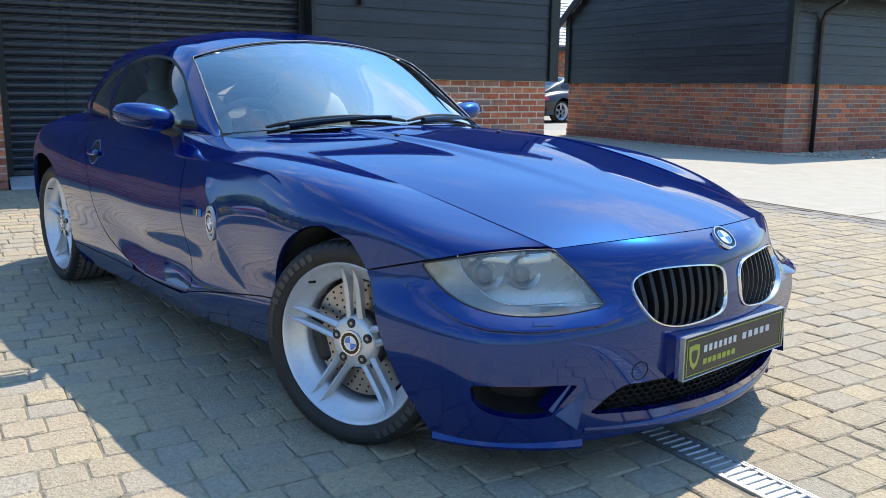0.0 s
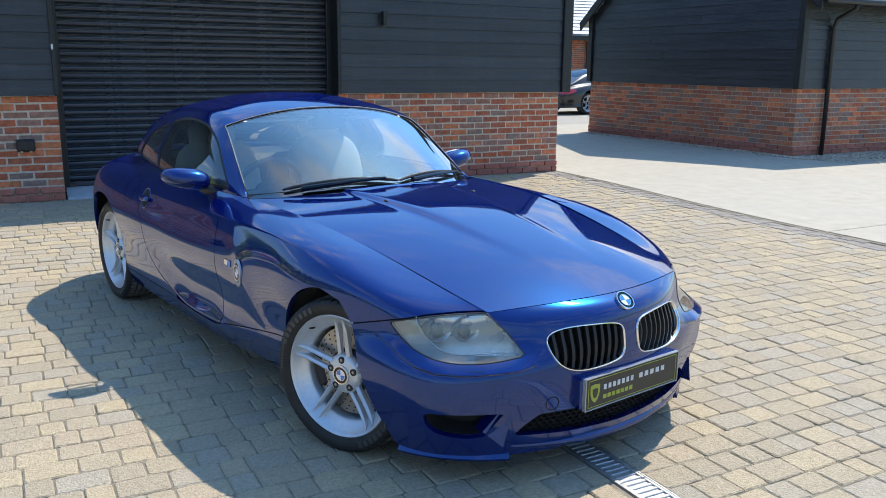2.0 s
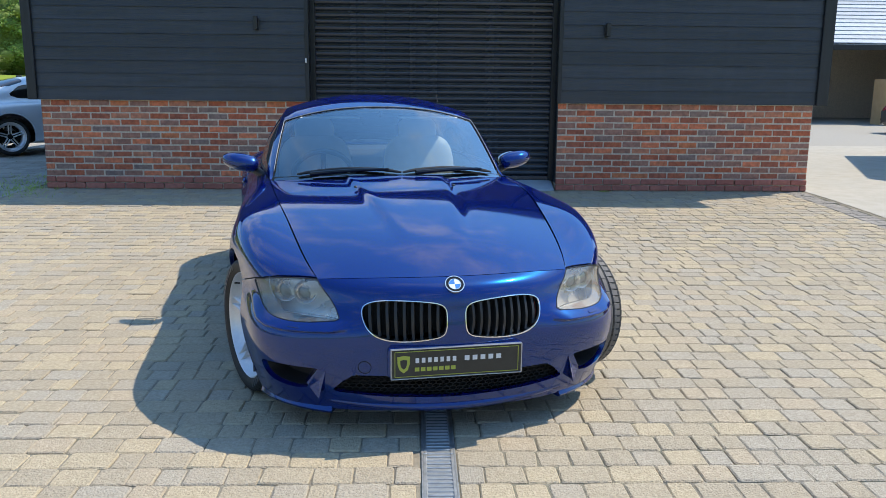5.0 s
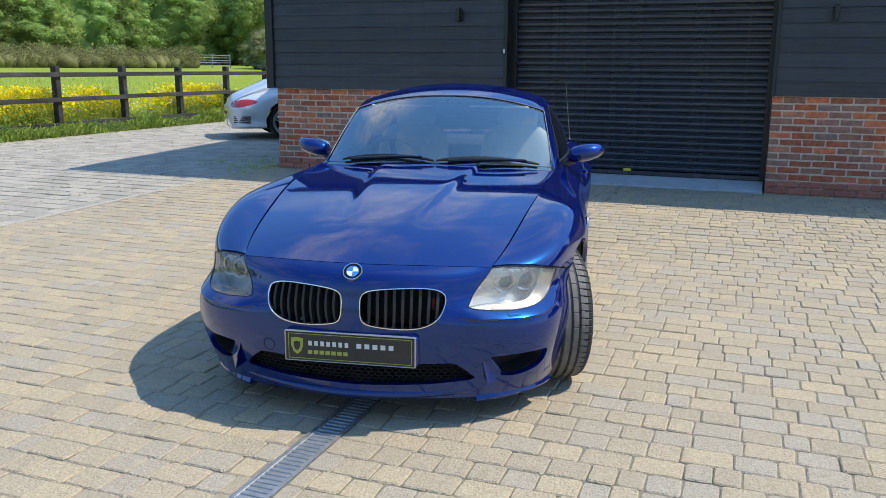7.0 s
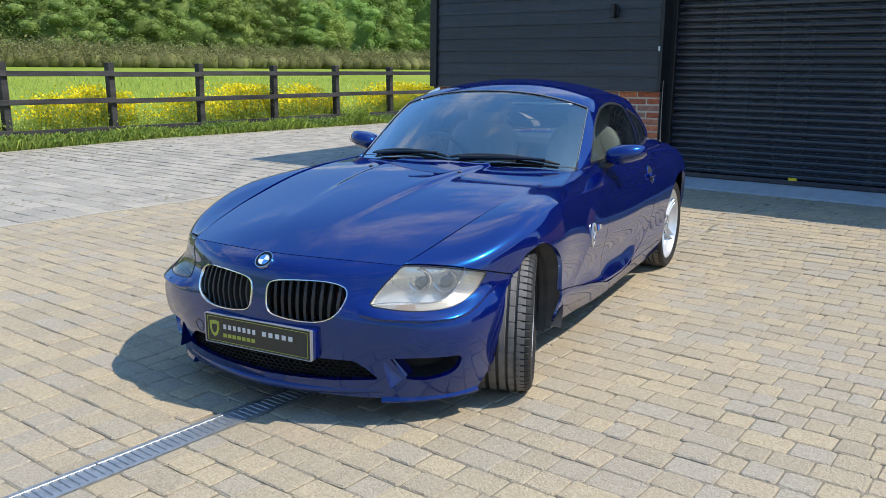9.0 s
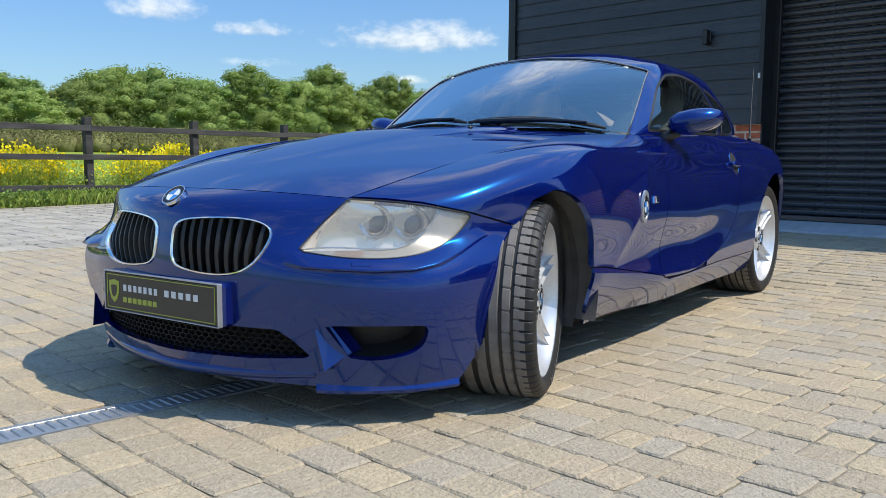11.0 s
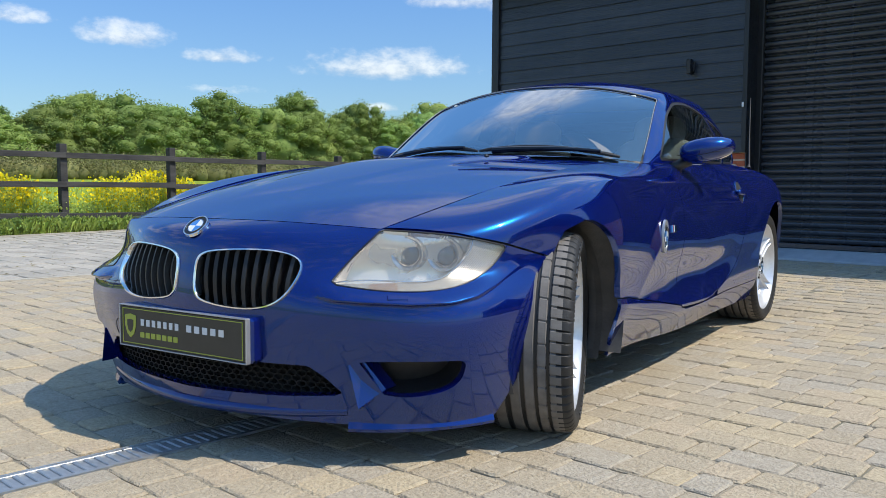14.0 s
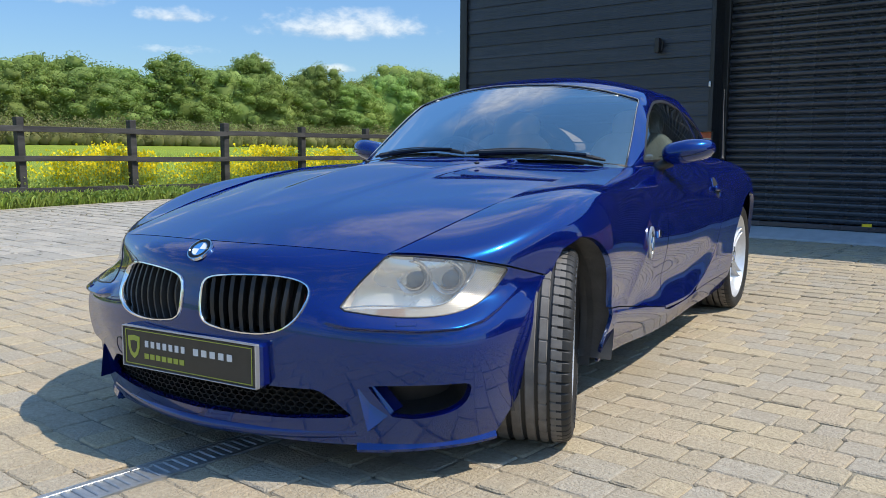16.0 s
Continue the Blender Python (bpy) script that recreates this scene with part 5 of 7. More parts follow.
def disc(r, z0, z1, n=40, a0=0.0, a1=2 * math.pi):
    g = Geo()
    full = abs(a1 - a0 - 2 * math.pi) < 1e-6
    pts = [(r * math.cos(a0 + (a1 - a0) * k / n), r * math.sin(a0 + (a1 - a0) * k / n)) for k in range(n + (0 if full else 1))]
    if not full:
        pts.append((0, 0))
    return g.prism(pts, z0, z1, "xyz")


def ring(r0, r1, z0, z1, n=48):
    return Geo().lathe([(z0, r0), (z0, r1), (z1, r1), (z1, r0)], n, Matrix.Rotation(radians(-90), 4, "Y"), closed=True)


def roundel(parent, r, m):
    """A round emblem: blue and white quarters in a dark ring."""
    base = part("emblem", disc(r, -0.004, 0.004), GLOSSB, parent, "round emblem with blue and white quarters", m=m)
    part("emblem_rim", ring(r * 0.94, r * 1.03, -0.002, 0.0065), CHROME, base)
    part("emblem_rim", ring(r * 0.60, r * 0.66, 0.003, 0.0058), CHROME, base)
    for k in range(4):
        part("quarter", disc(r * 0.60, 0.003, 0.0052, 10, k * math.pi / 2, (k + 1) * math.pi / 2), BADGEB if k % 2 else BADGEW, base)
    return base


# wheels
def wheel_parts():
    made = {}
    made["wheel"] = Geo().lathe([(0.099, 0.2365), (0.1015, 0.233), (0.098, 0.2285), (0.089, 0.2235), (0.076, 0.214), (0.066, 0.204), (0.057, 0.193), (0.051, 0.186), (0.044, 0.183), (0.015, 0.184), (-0.06, 0.192), (-0.095, 0.216), (-0.100, 0.234)], 96).mesh("wheel", ALLOY, 0.7)
    g = Geo()
    prof = [(0.094, 0.233), (0.103, 0.240), (0.110, 0.256), (0.1135, 0.275), (0.111, 0.292), (0.105, 0.305), (0.097, 0.3125), (0.085, 0.3165)]
    xs = [x for x, _ in prof] + [0.070, 0.055, 0.0525, 0.0445, 0.042, 0.022, 0.0195, 0.0105, 0.008, -0.012, -0.0145, -0.0235, -0.026, -0.046, -0.0485, -0.0575, -0.06, -0.075] + [-x for x, _ in prof[::-1]]
    rs = [r for _, r in prof] + [0.3180, 0.3188, 0.3125, 0.3125, 0.3190, 0.3192, 0.3125, 0.3125, 0.3193, 0.3192, 0.3125, 0.3125, 0.3190, 0.3188, 0.3125, 0.3125, 0.3185, 0.3178] + [r for _, r in prof[::-1]]
    n, k = 480, len(xs)
    vv = []
    for i in range(n):
        for x, r in zip(xs, rs):
            r = 0.233 + (r - 0.233) * 0.76
            a = 2 * math.pi * (i + (1.6 * (x - 0.05) / 0.05 if 0.015 < x < 0.115 else 0)) / n
            if x > 0.053 and x < 0.106 and r > 0.287:
                r -= 0.0042 if i % 8 == 0 else 0
            elif 0.02 < x < 0.043:
                r -= 0.003 if i % 16 == 3 else 0
            elif x < -0.075 and x > -0.106 and r > 0.287:
                r -= 0.004 if i % 8 == 0 else 0
            vv.append((x if x > 0 else 1.2 * x, r * math.cos(a), r * math.sin(a)))
    g.add(vv, [(i * k + j, ((i + 1) % n) * k + j, ((i + 1) % n) * k + j + 1, i * k + j + 1) for i in range(n) for j in range(k - 1)])
    me = g.mesh("tyre", RUBBER, 0.5)
    me.materials.append(TREAD)
    cx = np.array([np.mean([g.v[i][0] for i in q]) for q in g.f])
    cr = np.array([np.mean([math.hypot(g.v[i][1], g.v[i][2]) for i in q]) for q in g.f])
    me.polygons.foreach_set("material_index", ((np.abs(cx + 0.01) < 0.11) & (cr > 0.2957)).astype(int))
    made["tyre"] = me
    sp = Geo()
    secs = []
    for r, off, wd, x, th in ((0.040, 0.020, 0.030, 0.066, 0.034), (0.066, 0.0200, 0.0285, 0.068, 0.030), (0.085, 0.0195, 0.0255, 0.069, 0.028), (0.115, 0.0190, 0.0235, 0.071, 0.028), (0.145, 0.0190, 0.0235, 0.074, 0.034), (0.172, 0.0190, 0.0225, 0.078, 0.042), (0.194, 0.0185, 0.0165, 0.082, 0.036), (0.212, 0.0180, 0.0095, 0.087, 0.022), (0.2255, 0.0175, 0.0022, 0.0925, 0.006)):
        wd *= 0.74
        c = [(x - th * 0.8, off - wd * 0.56), (x - 0.010 * wd / 0.024, off - wd * 0.50), (x - 0.002, off - wd * 0.16), (x, off - wd * 0.04), (x - 0.0035, off + wd * 0.16), (x - 0.012 * wd / 0.024, off + wd * 0.50), (x - th * 0.8, off + wd * 0.56)]
        secs.append([(a, b, r) for a, b in c])
    flat = [p for s in secs for p in s]
    m = 7
    fs = [(i * m + j, (i + 1) * m + j, (i + 1) * m + (j + 1) % m, i * m + (j + 1) % m) for i in range(len(secs) - 1) for j in range(m)]
    fs += [tuple(range(m)), tuple((len(secs) - 1) * m + j for j in range(m))]
    made["spoke"] = Geo().add(flat, fs).mesh("spoke", ALLOY, 0.6)
    made["spoke_b"] = Geo().add([(a, -b, c) for a, b, c in flat], fs).mesh("spoke", ALLOY, 0.6)
    made["hub"] = Geo().lathe([(0.03, 0.078), (0.060, 0.076), (0.068, 0.070), (0.073, 0.060), (0.0745, 0.040), (0.075, 0.036)], 48).mesh("hub", ALLOY, 0.6)
    made["bolt"] = Geo().lathe([(0.050, 0.0065), (0.064, 0.0065), (0.066, 0.005), (0.066, 0.0)], 6).mesh("wheel_bolt", STEEL)
    # flat black disc painted as the shade down a bolt hole
    made["bolt_hole"] = Geo().lathe([(0.0752, 0.0), (0.0756, 0.0132), (0.070, 0.0140)], 20).mesh("bolt_hole", BLACKP)
    # dark disc added across the wheel so its inside looks shaded
    made["barrel_back"] = Geo().lathe([(-0.02, 0.03), (-0.025, 0.185), (-0.06, 0.190)], 48).mesh("backing_plate", DARK)
    dk = Geo().lathe([(-0.012, 0.09), (0.012, 0.09), (0.012, 0.170), (-0.012, 0.170)], 72, Matrix.Translation((0.010, 0, 0)), closed=True)
    made["disc"] = dk.mesh("brake_disc", STEEL)
    # dark spots laid on the disc face, painted as shaded drill holes
    hl = Geo()
    for j in range(30):
        for i, r in enumerate((0.105, 0.125, 0.145, 0.160)):
            a = 2 * math.pi * (j + 0.27 * i) / 30
            hl.lathe([(0.0222, 0.0), (0.0228, 0.0038), (0.0215, 0.0040)], 8, Matrix.Translation((0.0, r * math.sin(a), r * math.cos(a))))
    made["hole_spots"] = hl.mesh("drilling", DARK)
    made["bell"] = Geo().lathe([(0.0, 0.0), (0.045, 0.05), (0.045, 0.085), (0.01, 0.092)], 40).mesh("disc_bell", BLACKP, 0.6)
    made["caliper"] = Geo().box((-0.01, -0.155, 0.03), (0.085, 0.05, 0.15), 0.012, Matrix.Rotation(radians(18), 4, "X")).mesh("caliper", BLACKP)
    made["letters"] = []
    for base, nn, w, hh, r in ((0.0, 8, 0.023, 0.022, 0.264), (math.pi, 8, 0.023, 0.022, 0.264), (0.62, 10, 0.010, 0.010, 0.265), (math.pi + 0.62, 10, 0.010, 0.010, 0.265)):
        bar = Geo().box((0.1130, 0, r), (0.0038, w * 0.8, hh), 0.0008).mesh("letter_bar", PRINT)
        made["letters"] += [(bar, base - (j - nn / 2) * (w * 1.22) / r + 0.3) for j in range(nn)]
    # inside of the rim coloured dark for the shade between the spokes
    made["liner"] = Geo().lathe([(-0.105, 0.15), (-0.104, 0.21), (-0.06, 0.203), (0.0, 0.200)], 48).mesh("inner_barrel", DARK, 0.6)
    return made


WH = wheel_parts()
valve = Geo().tube([(0.078, 0.0, 0.0), (0.102, 0.0, 0.004)], 0.004, 8).mesh("valve", BLACKP)


def wheel(x, y, z, steer, turn):
    s = 1 if x > 0 else -1
    m = Matrix.Translation((x, y, z)) @ Matrix.Rotation(radians(steer) + (0 if s > 0 else math.pi), 4, "Z")
    w = part("wheel", WH["wheel"], None, car, "silver alloy wheel with five double spokes", m=m)
    spin = Matrix.Rotation(radians(turn), 4, "X")
    part("tyre", WH["tyre"], None, w, "black low-profile tyre with worn tread", m=spin)
    for k in range(5):
        r = spin @ Matrix.Rotation(2 * math.pi * k / 5, 4, "X")
        part("spoke", WH["spoke"], None, w, m=r)
        part("spoke", WH["spoke_b"], None, w, m=r)
    part("hub", WH["hub"], None, w, m=spin)
    for k in range(5):
        r = spin @ Matrix.Rotation(2 * math.pi * k / 5, 4, "X") @ Matrix.Translation((0, 0, 0.056))
        part("bolt_hole", WH["bolt_hole"], None, w, m=r)
        part("wheel_bolt", WH["bolt"], None, w, m=r @ Matrix.Translation((0.0105, 0, 0)))
    part("backing_plate", WH["barrel_back"], None, w)
    for bar, a in WH["letters"]:
        part("letter_bar", bar, None, w, m=Matrix.Rotation(a + radians(turn + (25 if s < 0 else 0)), 4, "X"))
    part("inner_barrel", WH["liner"], None, w)
    part("brake_disc", WH["disc"], None, w, "drilled steel brake disc")
    part("drilling", WH["hole_spots"], None, w, m=spin)
    part("disc_bell", WH["bell"], None, w)
    part("caliper", WH["caliper"], None, w)
    part("valve", valve, None, w, m=spin @ Matrix.Rotation(radians(36), 4, "X") @ Matrix.Translation((0, 0, 0.205)))
    cap = frame_at((0.078, 0, 0), (1, 0, 0))
    g = part("hub_cap", disc(0.034, -0.004, 0.004), GLOSSB, w, "hub cap with a round blue and white emblem", m=spin @ cap)
    return w, g, spin @ cap


def cap_emblem(w, m):
    part("cap_rim", ring(0.0315, 0.0355, -0.002, 0.0055), CHROME, w, m=m)
    part("cap_rim", ring(0.020, 0.022, 0.003, 0.0048), CHROME, w, m=m)
    for k in range(4):
        part("quarter", disc(0.020, 0.003, 0.0046, 8, k * math.pi / 2, (k + 1) * math.pi / 2), BADGEB if k % 2 else BADGEW, w, m=m)


STEER = 19.0
for x0, y0, z0, st, tu in ((0.708, -1.245, 0.294, STEER, 8), (-0.703, -1.252, 0.294, STEER, 2), (0.705, 1.345, 0.299, 0, 20), (-0.705, 1.345, 0.299, 0, 0)):
    w, g, m = wheel(x0, y0, z0, st, tu)
    cap_emblem(w, m)

# wheel wells; underbody of plain dark boxes, unseen, added to stop light
for y0, r in ((-1.245, 0.335), (1.345, 0.352)):
    for s in (-1, 1):
        g = Geo().lathe([(0.42 * s, 0.02), (0.42 * s, r), (0.70 * s, r), (0.765 * s, r - 0.012)], 40, Matrix.Translation((0, y0, 0.305)) @ Matrix.Rotation(0, 4, "X"), a0=-0.45, a1=math.pi + 0.45)
        if y0 < 0:
            g.lathe([(0.72 * s, r - 0.010), (0.765 * s, r - 0.006), (0.835 * s, r + 0.002)], 30, Matrix.Translation((0, y0, 0.305)), a0=-0.36, a1=1.30)
        part("wheel_well", g, LINER, car, smooth=0.5)
part("underbody", Geo().box((0, 0, 0.19), (0.82, 3.5, 0.09), 0.01).box((0, 0.02, 0.185), (1.48, 1.62, 0.08), 0.01).box((0, -1.72, 0.16), (0.9, 0.3, 0.06), 0.01).box((0, 1.75, 0.3), (1.2, 0.3, 0.15), 0.02), DARK, car)

# lamps
lv, lf = lamp
RIB = [(-1.47, 0.44), (-1.46, 0.480), (-1.35, 0.483), (-1.15, 0.486), (-1.06, 0.495), (-0.995, 0.524), (-0.955, 0.562), (-0.935, 0.61), (-0.78, 0.61), (-0.78, 0.44)]
_, (rbv, rbf) = clip(lv, lf, inside(RIB, lv[:, 0] + lv[:, 1], lv[:, 2]))


def reflector_bowl(parent, s):
    """The bright inside of a lamp: an upright bowl behind the cover, with a floor and walls up to its edge."""
    v, f = tidy(lv, main_island(lf))
    out = v[:, :3] - 0.004 * v[:, 3:6]
    back = v[:, :3] - np.interp(v[:, 2], [0.46, 0.50, 0.56, 0.61], [0.092, 0.078, 0.044, 0.014])[:, None] * v[:, 3:6]
    nrm, used = np.zeros_like(back), set()
    for q in f:
        n_ = sum(np.cross(back[q[k]] - back[q[0]], back[q[k + 1]] - back[q[0]]) for k in range(1, len(q) - 1))
        for i in q:
            nrm[i] += n_
        used.update(zip(q, q[1:] + q[:1]))
    nrm /= np.maximum(1e-12, np.linalg.norm(nrm, axis=1, keepdims=True))
    pos, faces = back.tolist(), list(f)
    nms = nrm.tolist()
    mid = back.mean(0)
    for i, j in used:
        if (j, i) not in used:
            n_ = np.cross(out[j] - out[i], back[i] - out[i])
            n_ /= max(1e-12, np.linalg.norm(n_))
            order = [out[i], out[j], back[j], back[i]]
            if np.dot(n_, mid - out[i]) < 0:
                n_, order = -n_, order[::-1]
            k = len(pos)
            pos += [p_.tolist() for p_ in order]
            nms += [n_.tolist()] * 4
            faces.append((k, k + 1, k + 2, k + 3))
    side_ = np.array([s, 1, 1])
    me = bpy.data.meshes.new("reflector")
    me.from_pydata((np.array(pos) * side_).tolist(), [], [q if s > 0 else q[::-1] for q in faces])
    me.materials.append(LAMPIN)
    me.shade_smooth()
    me.normals_split_custom_set_from_vertices((np.array(nms) * side_).tolist())
    ob = new("reflector", me)
    ob.parent = parent


MARK = [(-1.34, 0.44), (-1.34, 0.481), (-1.235, 0.484), (-1.235, 0.44)]
_, (mkv, mkf) = clip(lv, lf, inside(MARK, lv[:, 0] + lv[:, 1], lv[:, 2]))
for mirror in (False, True):
    s = -1 if mirror else 1
    cover = skin_part("headlight", lv, lf, LAMPG, car, "clear headlight with two round projectors", mirror=mirror, rim=0, sink=0.0015)
    cover.visible_shadow = False
    reflector_bowl(cover, s)
    skin_part("indicator", rbv, rbf, RIBBED, cover, "clear ribbed indicator strip", mirror=mirror, rim=0.030, sink=0.009)
    strip_line = []
    for h_, z_ in RIB[1:8]:
        near = lv[np.argsort((lv[:, 0] + lv[:, 1] - h_) ** 2 + (lv[:, 2] - z_) ** 2)[:3]].mean(0)
        strip_line.append(((near[0] - 0.007 * near[3]) * s, near[1] - 0.007 * near[4], near[2] - 0.007 * near[5]))
    part("indicator_edge", Geo().tube(smooth_curve(strip_line, 28).tolist(), 0.0024, 6), CHROME, cover, "thin bright edge over the indicator", smooth=True)
    skin_part("side_reflector", mkv, mkf, AMBER, cover, "small amber reflector", mirror=mirror, rim=0, sink=0.0075)
    for px, py, pz, r in ((0.625, -1.690, 0.545, 0.042), (0.553, -1.752, 0.548, 0.042)):
        m = frame_at((px * s, py + 0.012, pz), (0.25 * s, -1, 0.05))
        ax = Matrix.Rotation(radians(-90), 4, "Y")
        part("projector", Geo().lathe([(-0.040, 0.045), (-0.012, 0.047), (-0.005, 0.045), (-0.006, 0.041), (-0.016, 0.0345)], 48, ax), SHROUD, cover, "silver projector shroud", m=m, smooth=0.8)
        part("projector_ring", Geo().lathe([(-0.018, 0.0345), (-0.012, 0.0335), (-0.012, 0.0315), (-0.018, 0.0305)], 40, ax), CHROME, cover, m=m, smooth=0.6)
        part("projector_ring", Geo().lathe([(-0.022, 0.0300), (-0.018, 0.0290), (-0.018, 0.0275), (-0.026, 0.0265)], 40, ax), GLOSSB, cover, m=m, smooth=0.6)
        part("projector_lens", Geo().blob((0, 0, -0.029), (0.0295, 0.0295, 0.019), 28, 14), LENSB, cover, m=m, smooth=True)
    # dark seal round the lamp
    after = {}
    for q in lf:
        for i, j in zip(q, q[1:] + q[:1]):
            after[i, j] = 1
    nxt = {i: j for i, j in after if (j, i) not in after}
    i0 = next(iter(nxt))
    loop, i = [], i0
    while i in nxt and len(loop) < 2000:
        loop.append((lv[i][0] * s, lv[i][1], lv[i][2]))
        i = nxt[i]
        if i == i0:
            break
    loop.append(loop[0])
    part("lamp_seal", Geo().tube(loop, 0.0022, 6, caps=False), BLACKP, cover)
    # washer flap under the lamp
    c, n = skin_at(0.603, 0.447, 1, hi=-1.3)
    part("washer_flap", Geo().box((0, 0, 0), (0.052, 0.016, 0.004), 0.006), PAINT, bumper, m=frame_at((c[0] * s, c[1], c[2]), (n[0] * s, n[1], n[2])))


# kidney grilles
def sweep_ring(outline, w, proud, s):
    pts = [skin_at(a, b, 1, hi=-1.6) for a, b in outline]
    g, n = Geo(), len(pts)
    vv, ff = [], []
    for i in range(n):
        p, nn = pts[i]
        d = pts[(i + 1) % n][0] - pts[i - 1][0]
        o = np.cross(nn, d)
        o /= np.linalg.norm(o)
        for a, b in ((-w, -0.025), (-w, proud * 0.3), (-w * 0.4, proud), (w * 0.4, proud), (w, proud * 0.2), (w, -0.01)):
            q = p + o * a + nn * b
            vv.append((q[0] * s, q[1], q[2]))
    for i in range(n):
        ff += [(i * 6 + j, ((i + 1) % n) * 6 + j, ((i + 1) % n) * 6 + j + 1, i * 6 + j + 1) for j in range(5)]
    return g.add(vv, ff)


KC = KIDNEY.mean(0)
for s in (1, -1):
    kid = part("kidney_grille", sweep_ring(KC + (KIDNEY - KC) * 0.988, 0.0043, 0.006, s), CHROME, car, "chrome-rimmed kidney grille with black upright slats", smooth=0.9)
    for k in range(9):
        xk = 0.066 + 0.0315 * k
        zs_ = [b for a, b in KIDNEY if abs(a - xk) < 0.02]
        up = np.interp(xk, *zip(*sorted((a, b) for a, b in KIDNEY if b > 0.478)))
        dn = np.interp(xk, *zip(*sorted((a, b) for a, b in KIDNEY if b <= 0.485)))
        up, dn = up - 0.004, dn + 0.004
        g = Geo()
        vv = []
        for i in range(9):
            t = i / 8
            zz = dn + (up - dn) * t
            p, nn = skin_at(xk, zz, 1, hi=-1.6)
            bow = 0.010 * math.sin(math.pi * t)
            back = 0.012 + 0.020 * (1 - t) * 0 + 0.004 * math.cos(math.pi * t)
            for dx, dy in ((-0.0095 - bow * 0.3, 0.030), (-0.004 + bow * 0.3, back - bow), (0.0055 + bow * 0.4, back + 0.004 - bow), (0.002, 0.034)):
                vv.append(((xk + dx) * s, p[1] + dy, zz))
        ff = [(i * 4 + j, (i + 1) * 4 + j, (i + 1) * 4 + (j + 1) % 4, i * 4 + (j + 1) % 4) for i in range(8) for j in range(4)]
        part("slat", g.add(vv, ff), BLACKP, kid, smooth=0.6)
    # flat dark plate stands in for shade deep behind the slats
    back = Geo().prism([(a * s, b) for a, b in KC + (KIDNEY - KC) * 1.05], -1.89, -1.86, "xzy")
    part("grille_back", back, DARK, kid)
    if s > 0:
        part("tow_cover", Geo().box((0.305, -1.895, 0.485), (0.03, 0.012, 0.045), 0.004), REDM, kid, "small red part behind the slats")

# lower intakes
hexg = Geo()
pitch, hr = 0.0265, 0.0155
for i in range(-20, 21):
    for j in range(12):
        cx, cz = i * pitch + (pitch / 2 if j % 2 else 0), 0.140 + 0.0135 * j
        cor = [(cx + hr * math.sin(a), cz + hr * 0.62 * math.cos(a)) for a in [k * math.pi / 3 for k in range(4)]]
        for (a, b), (c, d) in zip(cor, cor[1:]):
            mx_, mz_ = (a + c) / 2, (b + d) / 2
            if abs(mx_) < 0.475 and 0.145 < mz_ < 0.268:
                ya = -1.940 + 0.42 * mx_**2
                L = math.hypot(c - a, d - b)
                hexg.box((0, 0, 0), (L + 0.002, 0.012, 0.0030), 0.0, Matrix.Translation((mx_, ya, mz_)) @ Matrix.Rotation(-math.atan2(d - b, c - a), 4, "Y"))
part("intake_mesh", hexg, DARK, bumper, "black honeycomb intake mesh", fix=False)
# dark sheet behind the mesh in place of the shaded depth of the intake
part("intake_shade", Geo().box((0, -1.82, 0.20), (0.94, 0.02, 0.16)), DARK, bumper)
lip = Geo()
vv, nl = [], 33
for i in range(nl):
    xx = -0.466 + 0.932 * i / (nl - 1)
    yy = -1.968 + 0.47 * xx**2
    zz = 0.118 + 0.02 * abs(xx / 0.466) ** 2
    vv += [(xx, yy + 0.09, zz + 0.038), (xx, yy + 0.02, zz + 0.036), (xx, yy - 0.004, zz + 0.024), (xx, yy - 0.012, zz + 0.010), (xx, yy - 0.004, zz - 0.004), (xx, yy + 0.05, zz - 0.012)]
lip.add(vv, [(i * 6 + j, (i + 1) * 6 + j, (i + 1) * 6 + j + 1, i * 6 + j + 1) for i in range(nl - 1) for j in range(5)])
part("front_lip", lip, PAINT, bumper, smooth=True)
hv, hf = side_hole
